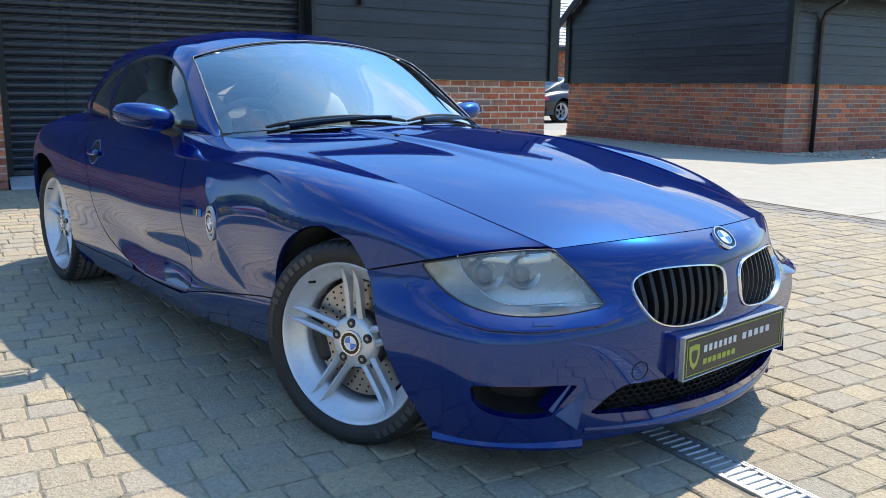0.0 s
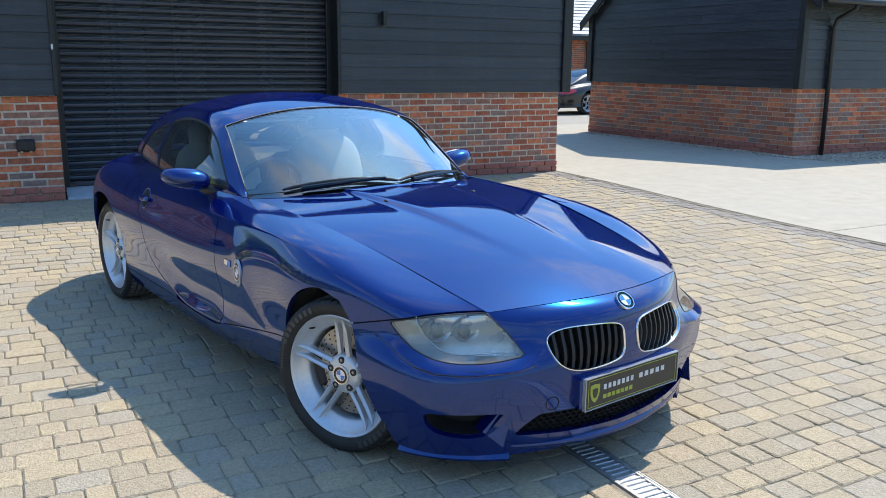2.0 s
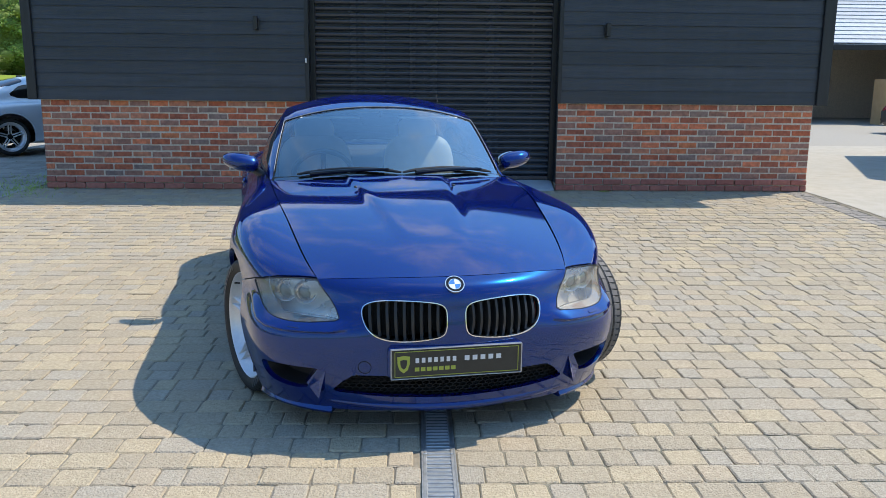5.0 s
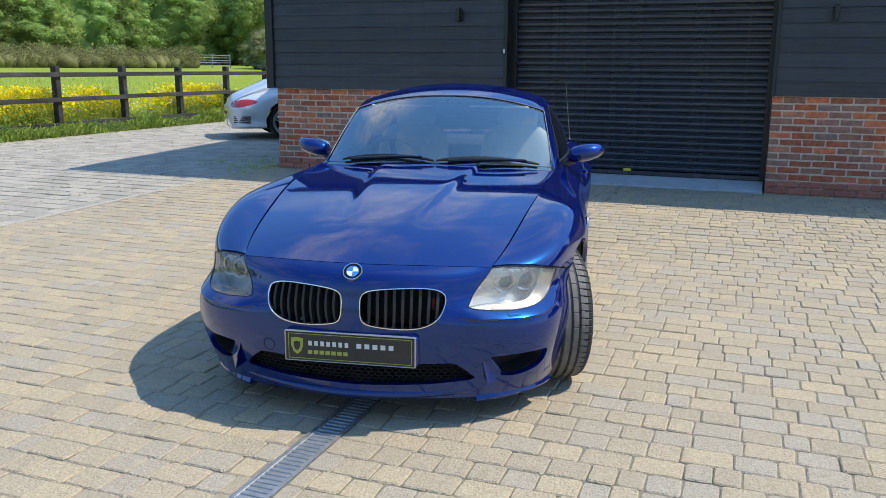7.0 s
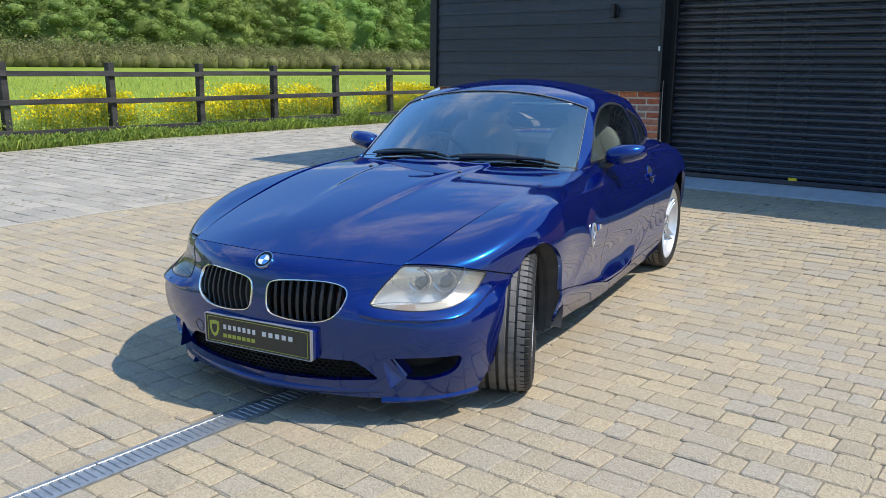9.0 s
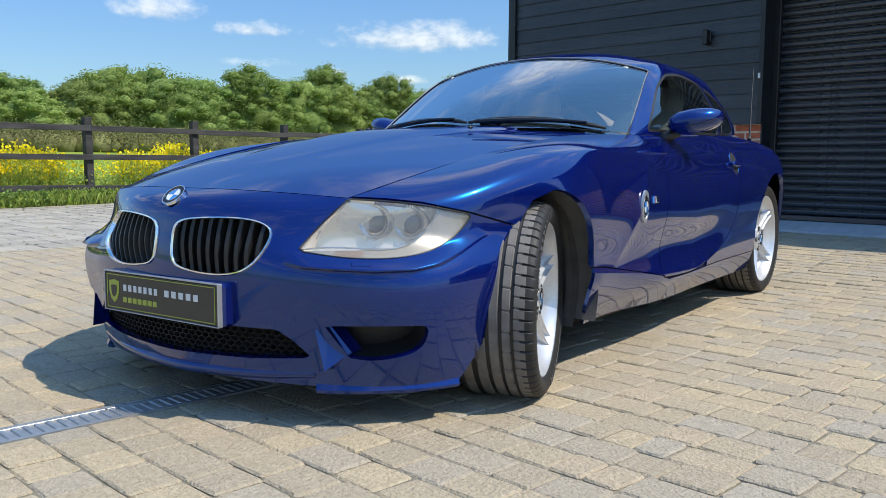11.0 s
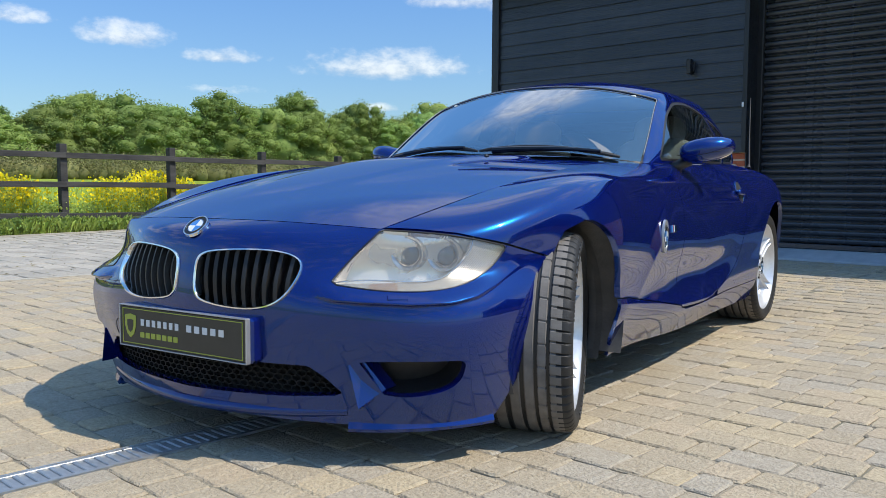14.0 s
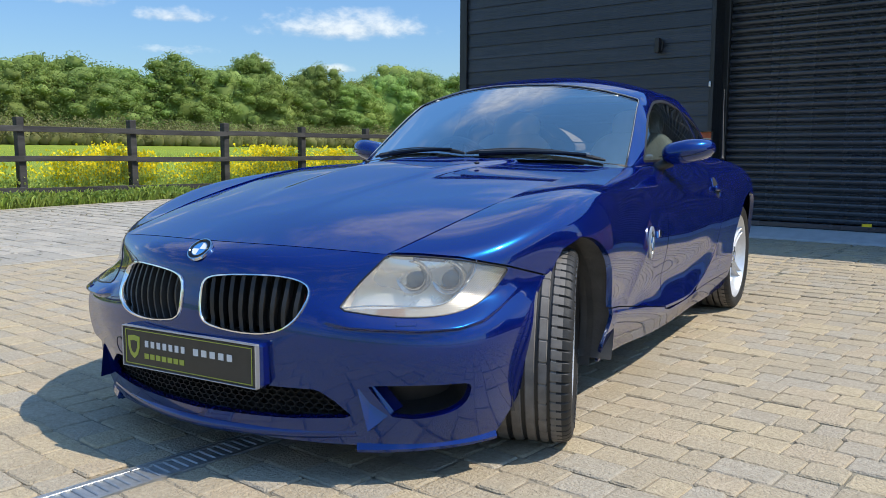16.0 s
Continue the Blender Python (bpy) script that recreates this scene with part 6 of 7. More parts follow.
for mirror in (False, True):
    s = -1 if mirror else 1
    skin_part("side_intake", hv, hf, BLACKP, bumper, "dark open side intake", mirror=mirror, rim=0, sink=0.085)
    wallv, wallf = tidy(hv, hf)
    cnt = {}
    for q in wallf:
        for i, j in zip(q, q[1:] + q[:1]):
            cnt[i, j] = 1
    g = Geo()
    for i, j in cnt:
        if (j, i) not in cnt:
            a, b = wallv[i], wallv[j]
            g.add([(p[0] * s, p[1], p[2]) for p in (a[:3] - 0.0205 * a[3:], b[:3] - 0.0205 * b[3:], b[:3] - 0.09 * b[3:], a[:3] - 0.09 * a[3:])], [(0, 1, 2, 3)])
    part("intake_wall", g, BLACKP, bumper)
    # slanting blue facet at the inner end of the intake
    corner = []
    for hq, zq, back in ((-1.415, 0.272, -0.003), (-1.376, 0.282, 0.022), (-1.275, 0.212, 0.010), (-1.345, 0.166, -0.034)):
        sel = SKV[np.argmin((SKV[:, 0] + SKV[:, 1] - hq) ** 2 + (SKV[:, 2] - zq) ** 2 + (SKV[:, 1] > -1.3) * 9)]
        corner.append(((sel[0] - back * 0.3) * s, sel[1] + back, sel[2]))
    rear = [(p[0], p[1] + 0.045, p[2]) for p in corner]
    facet = Geo().add(corner + rear, [(0, 1, 3), (1, 2, 3), (4, 7, 5), (5, 7, 6)] + [(k, (k + 1) % 4, (k + 1) % 4 + 4, k + 4) for k in range(4)])
    part("intake_facet", facet, PAINT, bumper)
    # splitter blade along the lower corner
    bl, vv = Geo(), []
    for i in range(17):
        t = KT[2 + 2] * 0.965 + (KT[2 + 4] * 0.965 - KT[2 + 2] * 0.965) * i / 16
        p = rail(0, [t])[0]
        q = rail(0, [t + 0.01])[0]
        d = (q - p) / np.linalg.norm(q - p)
        o = np.array([d[1], -d[0], 0])
        o = o if o[0] > 0 else -o
        for a, b in ((-0.02, 0.031), (0.006, 0.028), (0.014, 0.008), (0.011, 0.000), (-0.05, 0.002)):
            vv.append(((p[0] + o[0] * a) * s, p[1] + o[1] * a, 0.094 + b))
    bl.add(vv, [(i * 5 + j, (i + 1) * 5 + j, (i + 1) * 5 + j + 1, i * 5 + j + 1) for i in range(16) for j in range(4)] + [(0, 1, 2, 3, 4), (80, 84, 83, 82, 81)])
    part("splitter_blade", bl, PAINT, bumper, smooth=0.5)

# towing-eye cap
c, n = skin_at(0.345, 0.300, 1, hi=-1.4)
part("towing_cap", ring(0.0235, 0.026, -0.002, 0.0008), DARK, bumper, m=frame_at((-c[0], c[1], c[2]), (-n[0], n[1], n[2])))

# show plate
plate = part("show_plate", Geo().box((0, -2.010, 0.325), (0.507, 0.010, 0.112), 0.003), PLATE, car, "charcoal show plate with a lime border and plain bars for lettering")
part("plate_plinth", Geo().box((0, -1.983, 0.325), (0.522, 0.042, 0.118), 0.008), PAINT, plate)
for s in (-1, 1):
    part("plate_edge", Geo().box((0.2525 * s, -2.010, 0.325), (0.0045, 0.016, 0.117), 0.0015), SILVERF, plate)
    part("plate_edge", Geo().box((0, -2.010, 0.325 + 0.0575 * s), (0.507, 0.015, 0.0035), 0.001), SILVERF, plate)
bd = Geo()
for a, b, w, hh in ((0, 0.0485, 0.478, 0.0022), (0, -0.0485, 0.478, 0.0022), (-0.239, 0, 0.0022, 0.099), (0.239, 0, 0.0022, 0.099)):
    bd.box((a, -2.0157, 0.325 + b), (w, 0.0015, hh))
part("border", bd, LIME, plate)
for start, count, wd in ((-0.166, 7, 0.0193), (0.022, 5, 0.0265)):
    for k in range(count):
        part("letter_bar", Geo().box((start + (wd + 0.0045) * (k + 0.5), -2.0157, 0.338), (wd * 0.70, 0.0015, 0.0185), 0.0), WHITEP, plate)
for k in range(7):
    part("letter_bar", Geo().box((-0.155 + 0.0232 * k, -2.0157, 0.303), (0.0172, 0.0015, 0.0150), 0.0), LIME, plate)
shield = [(-0.206 + a, 0.325 + b) for a, b in ((-0.024, 0.030), (0, 0.034), (0.024, 0.030), (0.023, 0.0), (0.015, -0.022), (0, -0.034), (-0.015, -0.022), (-0.023, 0.0))]
part("crest", Geo().prism(shield, -2.0165, -2.015, "xzy"), LIME, plate, "small lime shield")
part("crest", Geo().prism([(-0.206 + (a + 0.206) * 0.55, 0.325 + (b - 0.325) * 0.55) for a, b in shield], -2.0172, -2.016, "xzy"), PLATE, plate)

# emblems
roundel(bumper, 0.0365, frame_at((0, -1.9515, 0.608), (0, -0.67, 0.74)))
for s in (1, -1):
    c, n = skin_at(-0.57, 0.553, 0, -0.9, 0)
    m = frame_at((c[0] * s, c[1], c[2]), (n[0] * s, n[1], n[2]))
    sur = part("side_indicator", Geo().lathe([(-0.004, 0.048), (0.004, 0.047), (0.0045, 0.036), (0.001, 0.034)], 40, Matrix.Diagonal((0.82, 1.25, 1, 1)) @ Matrix.Rotation(radians(-90), 4, "Y")), SILVERF, car, "oval chrome side repeater around a round emblem", m=m, smooth=0.6)
    part("emblem", disc(0.033, -0.002, 0.004), GLOSSB, sur)
    part("emblem_rim", ring(0.031, 0.0345, 0, 0.006), CHROME, sur)
    for k in range(4):
        part("quarter", disc(0.021, 0.003, 0.0052, 8, k * math.pi / 2, (k + 1) * math.pi / 2), BADGEB if k % 2 else BADGEW, sur)
    c, n = skin_at(-0.452, 0.575, 0, -0.9, 0)
    m = frame_at((c[0] * s, c[1], c[2]), (n[0] * s, n[1], n[2]))
    for k, mm in enumerate((BADGEB, bpy.data.materials["badge_blue"], REDM)):
        part("letter_badge", Geo().box((-s * 0.030 + s * 0.010 * k, 0, 0.002), (0.008, 0.026, 0.004), 0.001), mm, car, "small tricolour side badge as plain bars", m=m)
    part("letter_badge", Geo().box((s * 0.014, 0, 0.002), (0.034, 0.026, 0.005), 0.003), CHROME, car, m=m)

# door handles and mirrors
for mirror in (False, True):
    s = -1 if mirror else 1
    d = doors[mirror]
    c, n = skin_at(0.660, 0.712, 0, 0.3, 1.2)
    m = frame_at((c[0] * s, c[1], c[2]), (n[0] * s, n[1], n[2]))
    # dark disc on the skin paints the shade of the handle hollow
    part("handle_recess", Geo().lathe([(0.0010, 0.0), (0.0012, 0.043), (0.0005, 0.046)], 36, Matrix.Diagonal((1.0, 1.12, 1, 1)) @ Matrix.Rotation(radians(-90), 4, "Y")), DARK, d, "flat dark disc for the shaded hollow behind the handle", m=m, smooth=True)
    part("recess_lip", Geo().lathe([(0.0004, 0.0445), (0.0030, 0.0465), (0.0034, 0.0485), (0.0, 0.0515)], 36, Matrix.Diagonal((1.0, 1.12, 1, 1)) @ Matrix.Rotation(radians(-90), 4, "Y")), PAINT, d, m=m, smooth=True)
    part("door_handle", Geo().blob((0, -0.006, 0.010), (0.058, 0.0155, 0.013), 24, 10, 0.6), PAINT, d, m=m, smooth=True)
    mc = Vector((0.828 * s, 0.045, 0.888))
    g, vv = Geo(), []
    n1, n2 = 28, 20
    for i in range(n1 + 1):
        t = math.pi * i / n1
        for j in range(n2):
            a = 2 * math.pi * j / n2
            lx = -math.cos(t) * 0.104
            rr = math.sin(t) ** 0.62
            tall = 0.056 * (1 - 0.25 * (lx / 0.118 + 1) / 2 * 0.8)
            dep = 0.072
            yy = math.sin(a)
            yy = yy * dep * rr if yy < 0 else yy * 0.035 * rr
            vv.append((lx * s, yy - 0.045 * (1 - lx / 0.118) * 0.35 + 0.05 * max(0, lx / 0.118) ** 2, math.cos(a) * tall * rr + 0.008 * lx / 0.118))
    g.add(vv, [(i * n2 + j, (i + 1) * n2 + j, (i + 1) * n2 + (j + 1) % n2, i * n2 + (j + 1) % n2) for i in range(n1) for j in range(n2)])
    mir = part("door_mirror", g, PAINT, d, "blue door mirror on a black arm", smooth=True, m=Matrix.Translation(mc) @ Matrix.Rotation(radians(-6 * s), 4, "Y"))
    part("mirror_glass", Geo().blob((0, 0.036, 0), (0.10, 0.006, 0.045), 24, 10, 0.85), CHROME, mir, smooth=True)
    part("mirror_arm", Geo().tube([(-0.075 * s, -0.01, -0.035), (-0.125 * s, -0.03, -0.055), (-0.185 * s, -0.05, -0.072)], [0.026, 0.022, 0.03], 10), BLACKP, mir, smooth=True)
    part("mirror_seam", Geo().tube([(p[0] * s, p[1], p[2]) for p in [(-0.112, -0.052, -0.012), (-0.06, -0.084, -0.020), (0.0, -0.081, -0.022), (0.06, -0.062, -0.016), (0.108, -0.01, 0.0)]], 0.0016, 5), DARK, mir)

# wipers, aerial and cowl
def screen_point(x, q, lift=0.012):
    m0, c0 = natural(KQ, MIDL, [q])[0], natural(KQ, CANT, [q])[0]
    p = min(1, abs(x) / c0[0])
    pt = m0 + (c0 - m0) * p**2.3
    return (x, pt[1] - lift * 0.7, pt[2] + lift * 0.7)


for x0, x1 in ((-0.52, 0.03), (0.04, 0.58)):
    wip = part("wiper", Geo().tube([screen_point(x0 + (x1 - x0) * k / 12, 0.11 + 0.11 * math.sin(math.pi * k / 12) ** 0.8) for k in range(13)], [0.005] + [0.0085] * 11 + [0.005], 8), BLACKP, car, "black windscreen wiper")
    part("wiper_arm", Geo().tube([screen_point(x0 + (x1 - x0) * k / 8, 0.05 + 0.11 * math.sin(math.pi * (k / 8) * 0.62), 0.022) for k in range(1, 8)], [0.013, 0.012, 0.011, 0.010, 0.009, 0.008, 0.007], 8), GLOSSB, wip)
cow = Geo()
vv = []
for k in range(41):
    x0 = -0.655 + 1.31 * k / 40
    e = (abs(x0) / 0.668) ** 2
    pb = (x0, -0.50 + 0.20 * e + 0.004, 0.845 - 0.026 * e - 0.010)
    ps_ = screen_point(x0, 0.10, -0.002)
    vv += [pb, (x0, pb[1] + 0.03, pb[2] - 0.018), ps_]
cow.add(vv, [(i * 3 + j, (i + 1) * 3 + j, (i + 1) * 3 + j + 1, i * 3 + j + 1) for i in range(40) for j in range(2)])
part("cowl", cow, BLACKP, car, "black cowl under the windscreen")
part("aerial", Geo().tube([(0.690, 1.385, 0.845), (0.688, 1.40, 0.865), (0.665, 1.49, 1.05), (0.640, 1.60, 1.255)], [0.012, 0.006, 0.0035, 0.0025], 8), RUBBER, car, "thin grey whip aerial")

# cabin
inner = Geo().box((0, 0.45, 0.30), (1.36, 1.7, 0.06)).box((0.66, 0.5, 0.52), (0.05, 1.9, 0.44)).box((-0.66, 0.5, 0.52), (0.05, 1.9, 0.44)).box((0, 1.25, 0.62), (1.3, 0.5, 0.5), 0.05).box((0, -0.30, 0.55), (1.3, 0.1, 0.45))
part("interior_trim", inner, DASH, car)
dsh = Geo()
vv = []
for k in range(25):
    x0 = -0.64 + 1.28 * k / 24
    hood = 0.035 * math.exp(-((x0 + 0.34) / 0.17) ** 2)
    vv += [(x0, -0.40 + 0.13 * (x0 / 0.64) ** 2, 0.80), (x0, -0.22 + 0.08 * (x0 / 0.64) ** 2, 0.815 + hood * 0.3), (x0, -0.02, 0.800 + hood), (x0, 0.03, 0.76 + hood), (x0, 0.02, 0.60)]
dsh.add(vv, [(i * 5 + j, (i + 1) * 5 + j, (i + 1) * 5 + j + 1, i * 5 + j + 1) for i in range(24) for j in range(4)])
part("dashboard", dsh, DASH, car, smooth=True)
wheel_m = Matrix.Translation((-0.345, 0.17, 0.775)) @ Matrix.Rotation(radians(-66), 4, "X")
stw = part("steering_wheel", Geo().tube([(0.182 * math.cos(a), 0.182 * math.sin(a), 0) for a in np.linspace(0, 2 * math.pi, 41)], 0.0165, 10, caps=False), mat("grey_leather_rim", (0.16, 0.16, 0.15), 0.45), car, "leather steering wheel", m=wheel_m, smooth=True)
part("boss", Geo().blob((0, 0, -0.01), (0.075, 0.065, 0.03), 16, 8, 0.8).box((0.11, 0.0, -0.005), (0.14, 0.03, 0.015), 0.005).box((-0.11, 0.0, -0.005), (0.14, 0.03, 0.015), 0.005).box((0, -0.11, -0.005), (0.03, 0.14, 0.015), 0.005), DASH, stw)
for s in (-1, 1):
    seat = part("seat", Geo().blob((0.355 * s, 0.42, 0.42), (0.25, 0.29, 0.10), 20, 10, 0.55), LEATHER, car, "pale grey leather bucket seat", smooth=True)
    bk = Matrix.Translation((0.355 * s, 0.74, 0.70)) @ Matrix.Rotation(radians(-18), 4, "X")
    part("backrest", Geo().blob((0, 0, 0), (0.245, 0.085, 0.30), 20, 12, 0.55), LEATHER, seat, m=bk, smooth=True)
    part("headrest", Geo().blob((0, 0.0, 0.335), (0.135, 0.06, 0.085), 18, 10, 0.6), LEATHER, seat, m=bk, smooth=True)
part("roof_lining", Geo().join(Geo().box((0, 0.62, 1.165), (0.86, 0.75, 0.012), 0.004)), LEATHER, car)
part("roll_hoop", Geo().tube([(-0.60, 1.02, 0.62), (-0.56, 1.02, 0.95), (-0.48, 1.02, 1.07), (0.48, 1.02, 1.07), (0.56, 1.02, 0.95), (0.60, 1.02, 0.62)], 0.03, 8), DASH, car, smooth=True)
part("rear_view_mirror", Geo().blob((0.0, 0.135, 1.115), (0.115, 0.02, 0.035), 20, 10, 0.8).tube([(0, 0.14, 1.14), (0, 0.10, 1.17)], 0.012, 8), BLACKP, car, smooth=True)
for a in (-0.30, 0.30):
    part("sun_visor", Geo().box((a, 0.20, 1.135), (0.36, 0.14, 0.012), 0.005), LEATHER, car)
# ---- meadow, hedge and wood ----
def leaf_quads(g, c, r, n, size, rng, flat=1.0):
    """Small leaf clumps over a rounded lobe."""
    for _ in range(n):
        d = Vector((rng.gauss(0, 1), rng.gauss(0, 1), rng.gauss(0, 1))).normalized()
        if d.z < -0.35:
            d.z = -d.z * 0.5
        k = rng.random() ** 0.45 * 1.12
        p = Vector((c[0] + d.x * r * k, c[1] + d.y * r * k, c[2] + d.z * r * k * flat))
        a = (d + 0.8 * Vector((rng.gauss(0, 1), rng.gauss(0, 1), rng.gauss(0, 1)))).normalized()
        s = a.orthogonal().normalized()
        t = a.cross(s)
        w, h = size * rng.uniform(0.5, 1.1), size * rng.uniform(0.5, 1.1)
        q = rng.uniform(0.3, 0.7)
        g.add([p - s * w, p + t * h * q - s * w * 0.1, p + s * w, p - t * h], [(0, 1, 2, 3)])


def clump(g, c, r, rng, n=12, k=8):
    """A lumpy mass of foliage inside the leaves."""
    o = Vector((rng.uniform(0, 90), rng.uniform(0, 90), rng.uniform(0, 90)))
    b = Geo().blob((0, 0, 0), (1, 1, 1), n, k)
    vs = []
    for p in b.v:
        d = Vector(p)
        q = 0.86 + 0.34 * noise.noise(d * 1.9 + o) + 0.16 * noise.noise(d * 4.5 + o)
        vs.append((c[0] + d.x * r * q, c[1] + d.y * r * q, c[2] + d.z * r * q * 0.86))
    g.add(vs, b.f)


def tree(seed, h, spread):
    rng = random.Random(seed)
    t = thing("tree", "leafy green woodland tree beyond the meadow", "tree", group="trees of the wood")
    tr = Geo()
    tr.tube([(0, 0, -0.3), (0.05, 0, h * 0.2), (0.1 * rng.uniform(-1, 1), 0.1, h * 0.45), (0, 0, h * 0.7)], [0.28, 0.22, 0.15, 0.06], 8)
    lobes = []
    for k in range(64):
        a = k * 2.4 + rng.uniform(-0.6, 0.6)
        e = (k + rng.uniform(0, 1)) / 64
        dome = math.sqrt(max(0.05, 1 - (abs(e - 0.36) / 0.66) ** 2.2)) * (1 + 0.28 * noise.noise(Vector((math.cos(a) * 1.3, math.sin(a) * 1.3, e * 3 + seed))))
        rad = spread * dome * rng.uniform(0.60, 0.98)
        c = (rad * math.cos(a), rad * math.sin(a), h * (0.05 + 0.79 * e) + rng.uniform(-0.3, 0.3))
        lobes.append((c, spread * rng.uniform(0.17, 0.30)))
        if k % 4 == 1:
            tr.tube([(0, 0, h * (0.2 + 0.25 * e)), (c[0] * 0.5, c[1] * 0.5, (c[2] + h * 0.3) / 2), c], [0.09, 0.06, 0.03], 5)
    part("trunk", tr, BARK, t)
    g = Geo()
    for k in range(4):
        clump(g, (0, 0, h * (0.18 + 0.19 * k)), spread * (0.74, 0.76, 0.64, 0.40)[k], rng, 14, 9)
    for c, r in lobes:
        clump(g, c, r * 0.66, rng, 8, 6)
        for _ in range(int(290 * (r / (0.24 * spread)) ** 1.6)):
            d = Vector((rng.gauss(0, 1), rng.gauss(0, 1), rng.gauss(0, 0.85)))
            d *= rng.uniform(0.55, 1.22) / max(0.2, d.length)
            p = Vector((c[0] + d.x * r, c[1] + d.y * r, c[2] + d.z * r * 0.8))
            n_ = (0.5 * d + Vector((rng.gauss(0, 1), rng.gauss(0, 1), rng.gauss(0.6, 1)))).normalized()
            u_ = n_.orthogonal().normalized()
            w_ = n_.cross(u_)
            z_ = rng.uniform(0.042, 0.092)
            g.add([p - u_ * z_, p + w_ * z_ * 0.6, p + u_ * z_, p - w_ * z_], [(0, 1, 2, 3)])
    part("crown", g, LEAF, t, fix=False, smooth=True)
    return t


kinds = [tree(20 + k, 7.2 + 0.36 * k, 2.9 + 0.24 * (k * 3 % 5)) for k in range(6)]
rng = random.Random(77)
spots = []
for row, (uu, step) in enumerate(((-88, 5.0), (-96, 7.0))):
    v = 23.0 + 1.5 * row
    while v < 135:
        spots.append((uu + rng.uniform(-2.5, 2.5), v + rng.uniform(-1.4, 1.4), 1.20 + 0.14 * row + 0.25 * min(1.0, max(0.0, (v - 60) / 40))))
        v += step
for v in range(4, 22, 4):
    spots.append((-112 + rng.uniform(-3, 3), v, 0.55))
for u in range(-84, 0, 6):
    spots.append((u + rng.uniform(-1.5, 1.5), 112 + rng.uniform(-4, 4), 1.65))
for u in range(8, 60, 9):
    spots.append((u, 38 + rng.uniform(-2, 3), 0.95))
for i, (u, v, s) in enumerate(spots):
    m = YARD @ Matrix.Translation((u, v, hill(u, v) - 0.1)) @ Matrix.Rotation(rng.uniform(0, 6.28), 4, "Z") @ Matrix.Diagonal((s * rng.uniform(1.1, 1.45), s * rng.uniform(1.1, 1.45), s * rng.uniform(0.82, 1.14) * (0.76 + 0.30 * min(1.0, max(0.0, (v - 22) / 9))), 1))
    src = kinds[i % 6]
    if i < 6:
        src.matrix_basis = m
    else:
        o = copy_thing(src, Matrix.Identity(4))
        o.matrix_basis = m
hg = Geo()
for k in range(150):
    v = -46 + 0.72 * k
    clump(hg, (-50 + rng.uniform(-0.3, 0.3), v, hill(-50, v) + 0.40), rng.uniform(0.80, 0.95), rng, 9, 6)
    leaf_quads(hg, (-50 + rng.uniform(-0.4, 0.4), v, hill(-50, v) + rng.uniform(0.55, 0.90)), 1.10, 430, 0.07, rng, 0.9)
for k in range(60):
    v = -50 + 2.4 * k
    leaf_quads(hg, (-78 + rng.uniform(-4, 4), v, hill(-78, v) + 0.9), rng.uniform(1.3, 2.4), 260, 0.17, rng, 0.9)
for k in range(260):
    v = -60 + 0.70 * k
    leaf_quads(hg, (-83 + rng.uniform(-2.5, 2.5), v, hill(-83, v) + 0.7), rng.uniform(1.1, 1.7), 150, 0.22, rng, 0.9)
for k in range(10):
    v = 60.5 - 1.0 * k * 0.25
    clump(hg, (-50 + rng.uniform(-0.6, 0.6), v, hill(-50, v) + rng.uniform(0.6, 1.2)), rng.uniform(0.6, 0.8), rng, 9, 6)
    leaf_quads(hg, (-50 + rng.uniform(-0.6, 0.6), v, hill(-50, v) + 1.0), 1.2, 300, 0.07, rng, 0.9)
single("hedge", hg, HEDGE, "long rough hedge between the meadow and the wood", "hedge", "stuff", fix=False, smooth=True, m=YARD)

def hawthorn(seed, u, v, r, h):
    rng = random.Random(seed)
    t = thing("hawthorn_bush", "broad hawthorn bush with pale blossom beyond the fence", "bush", group="hawthorns by the gate", m=YARD @ Matrix.Translation((u, v, hill(u, v) - 0.1)))
    g, tr = Geo(), Geo()
    for k in range(60):
        a, e = k * 2.4 + rng.uniform(-0.5, 0.5), (k + 0.5) / 60
        q = math.sqrt(1 - e * e * 0.85) * (1 + 0.3 * noise.noise(Vector((math.cos(a), math.sin(a), e * 3 + seed)))) * rng.uniform(0.55, 1.0)
        c = (r * q * math.cos(a), r * q * math.sin(a), h * (0.05 + 0.80 * e))
        w = r * rng.uniform(0.15, 0.27)
        clump(g, c, w * 0.66, rng, 8, 6)
        leaf_quads(g, c, w * 1.25, 300, 0.06, rng, 0.85)
        if k % 4 == 0:
            tr.tube([(0, 0, 0), (c[0] * 0.4, c[1] * 0.4, c[2] * 0.6), c], [0.10, 0.06, 0.02], 5)
    clump(g, (0, 0, h * 0.32), r * 0.72, rng, 14, 9)
    part("branches", tr, BARK, t)
    part("crown", g, BLOSSOM, t, fix=False, smooth=True)


hawthorn(51, -46, 69.5, 3.2, 4.6)
hawthorn(52, -44, 74.5, 3.9, 5.6)
gate = thing("field_gate", "pale metal five-bar gate in a gap of the hedge", "gate", m=YARD @ Matrix.Translation((-50, 61.2, hill(-50, 64))))
for z in (0.25, 0.50, 0.75, 1.0, 1.25):
    part("bar", Geo().tube([(0, 0.1, z), (0, 6.2, z)], 0.035, 6), GALV, gate)
for v in (0.1, 3.1, 6.2):
    part("upright", Geo().box((0, v, 0.7), (0.09, 0.09, 1.4), 0.01), GALV, gate)


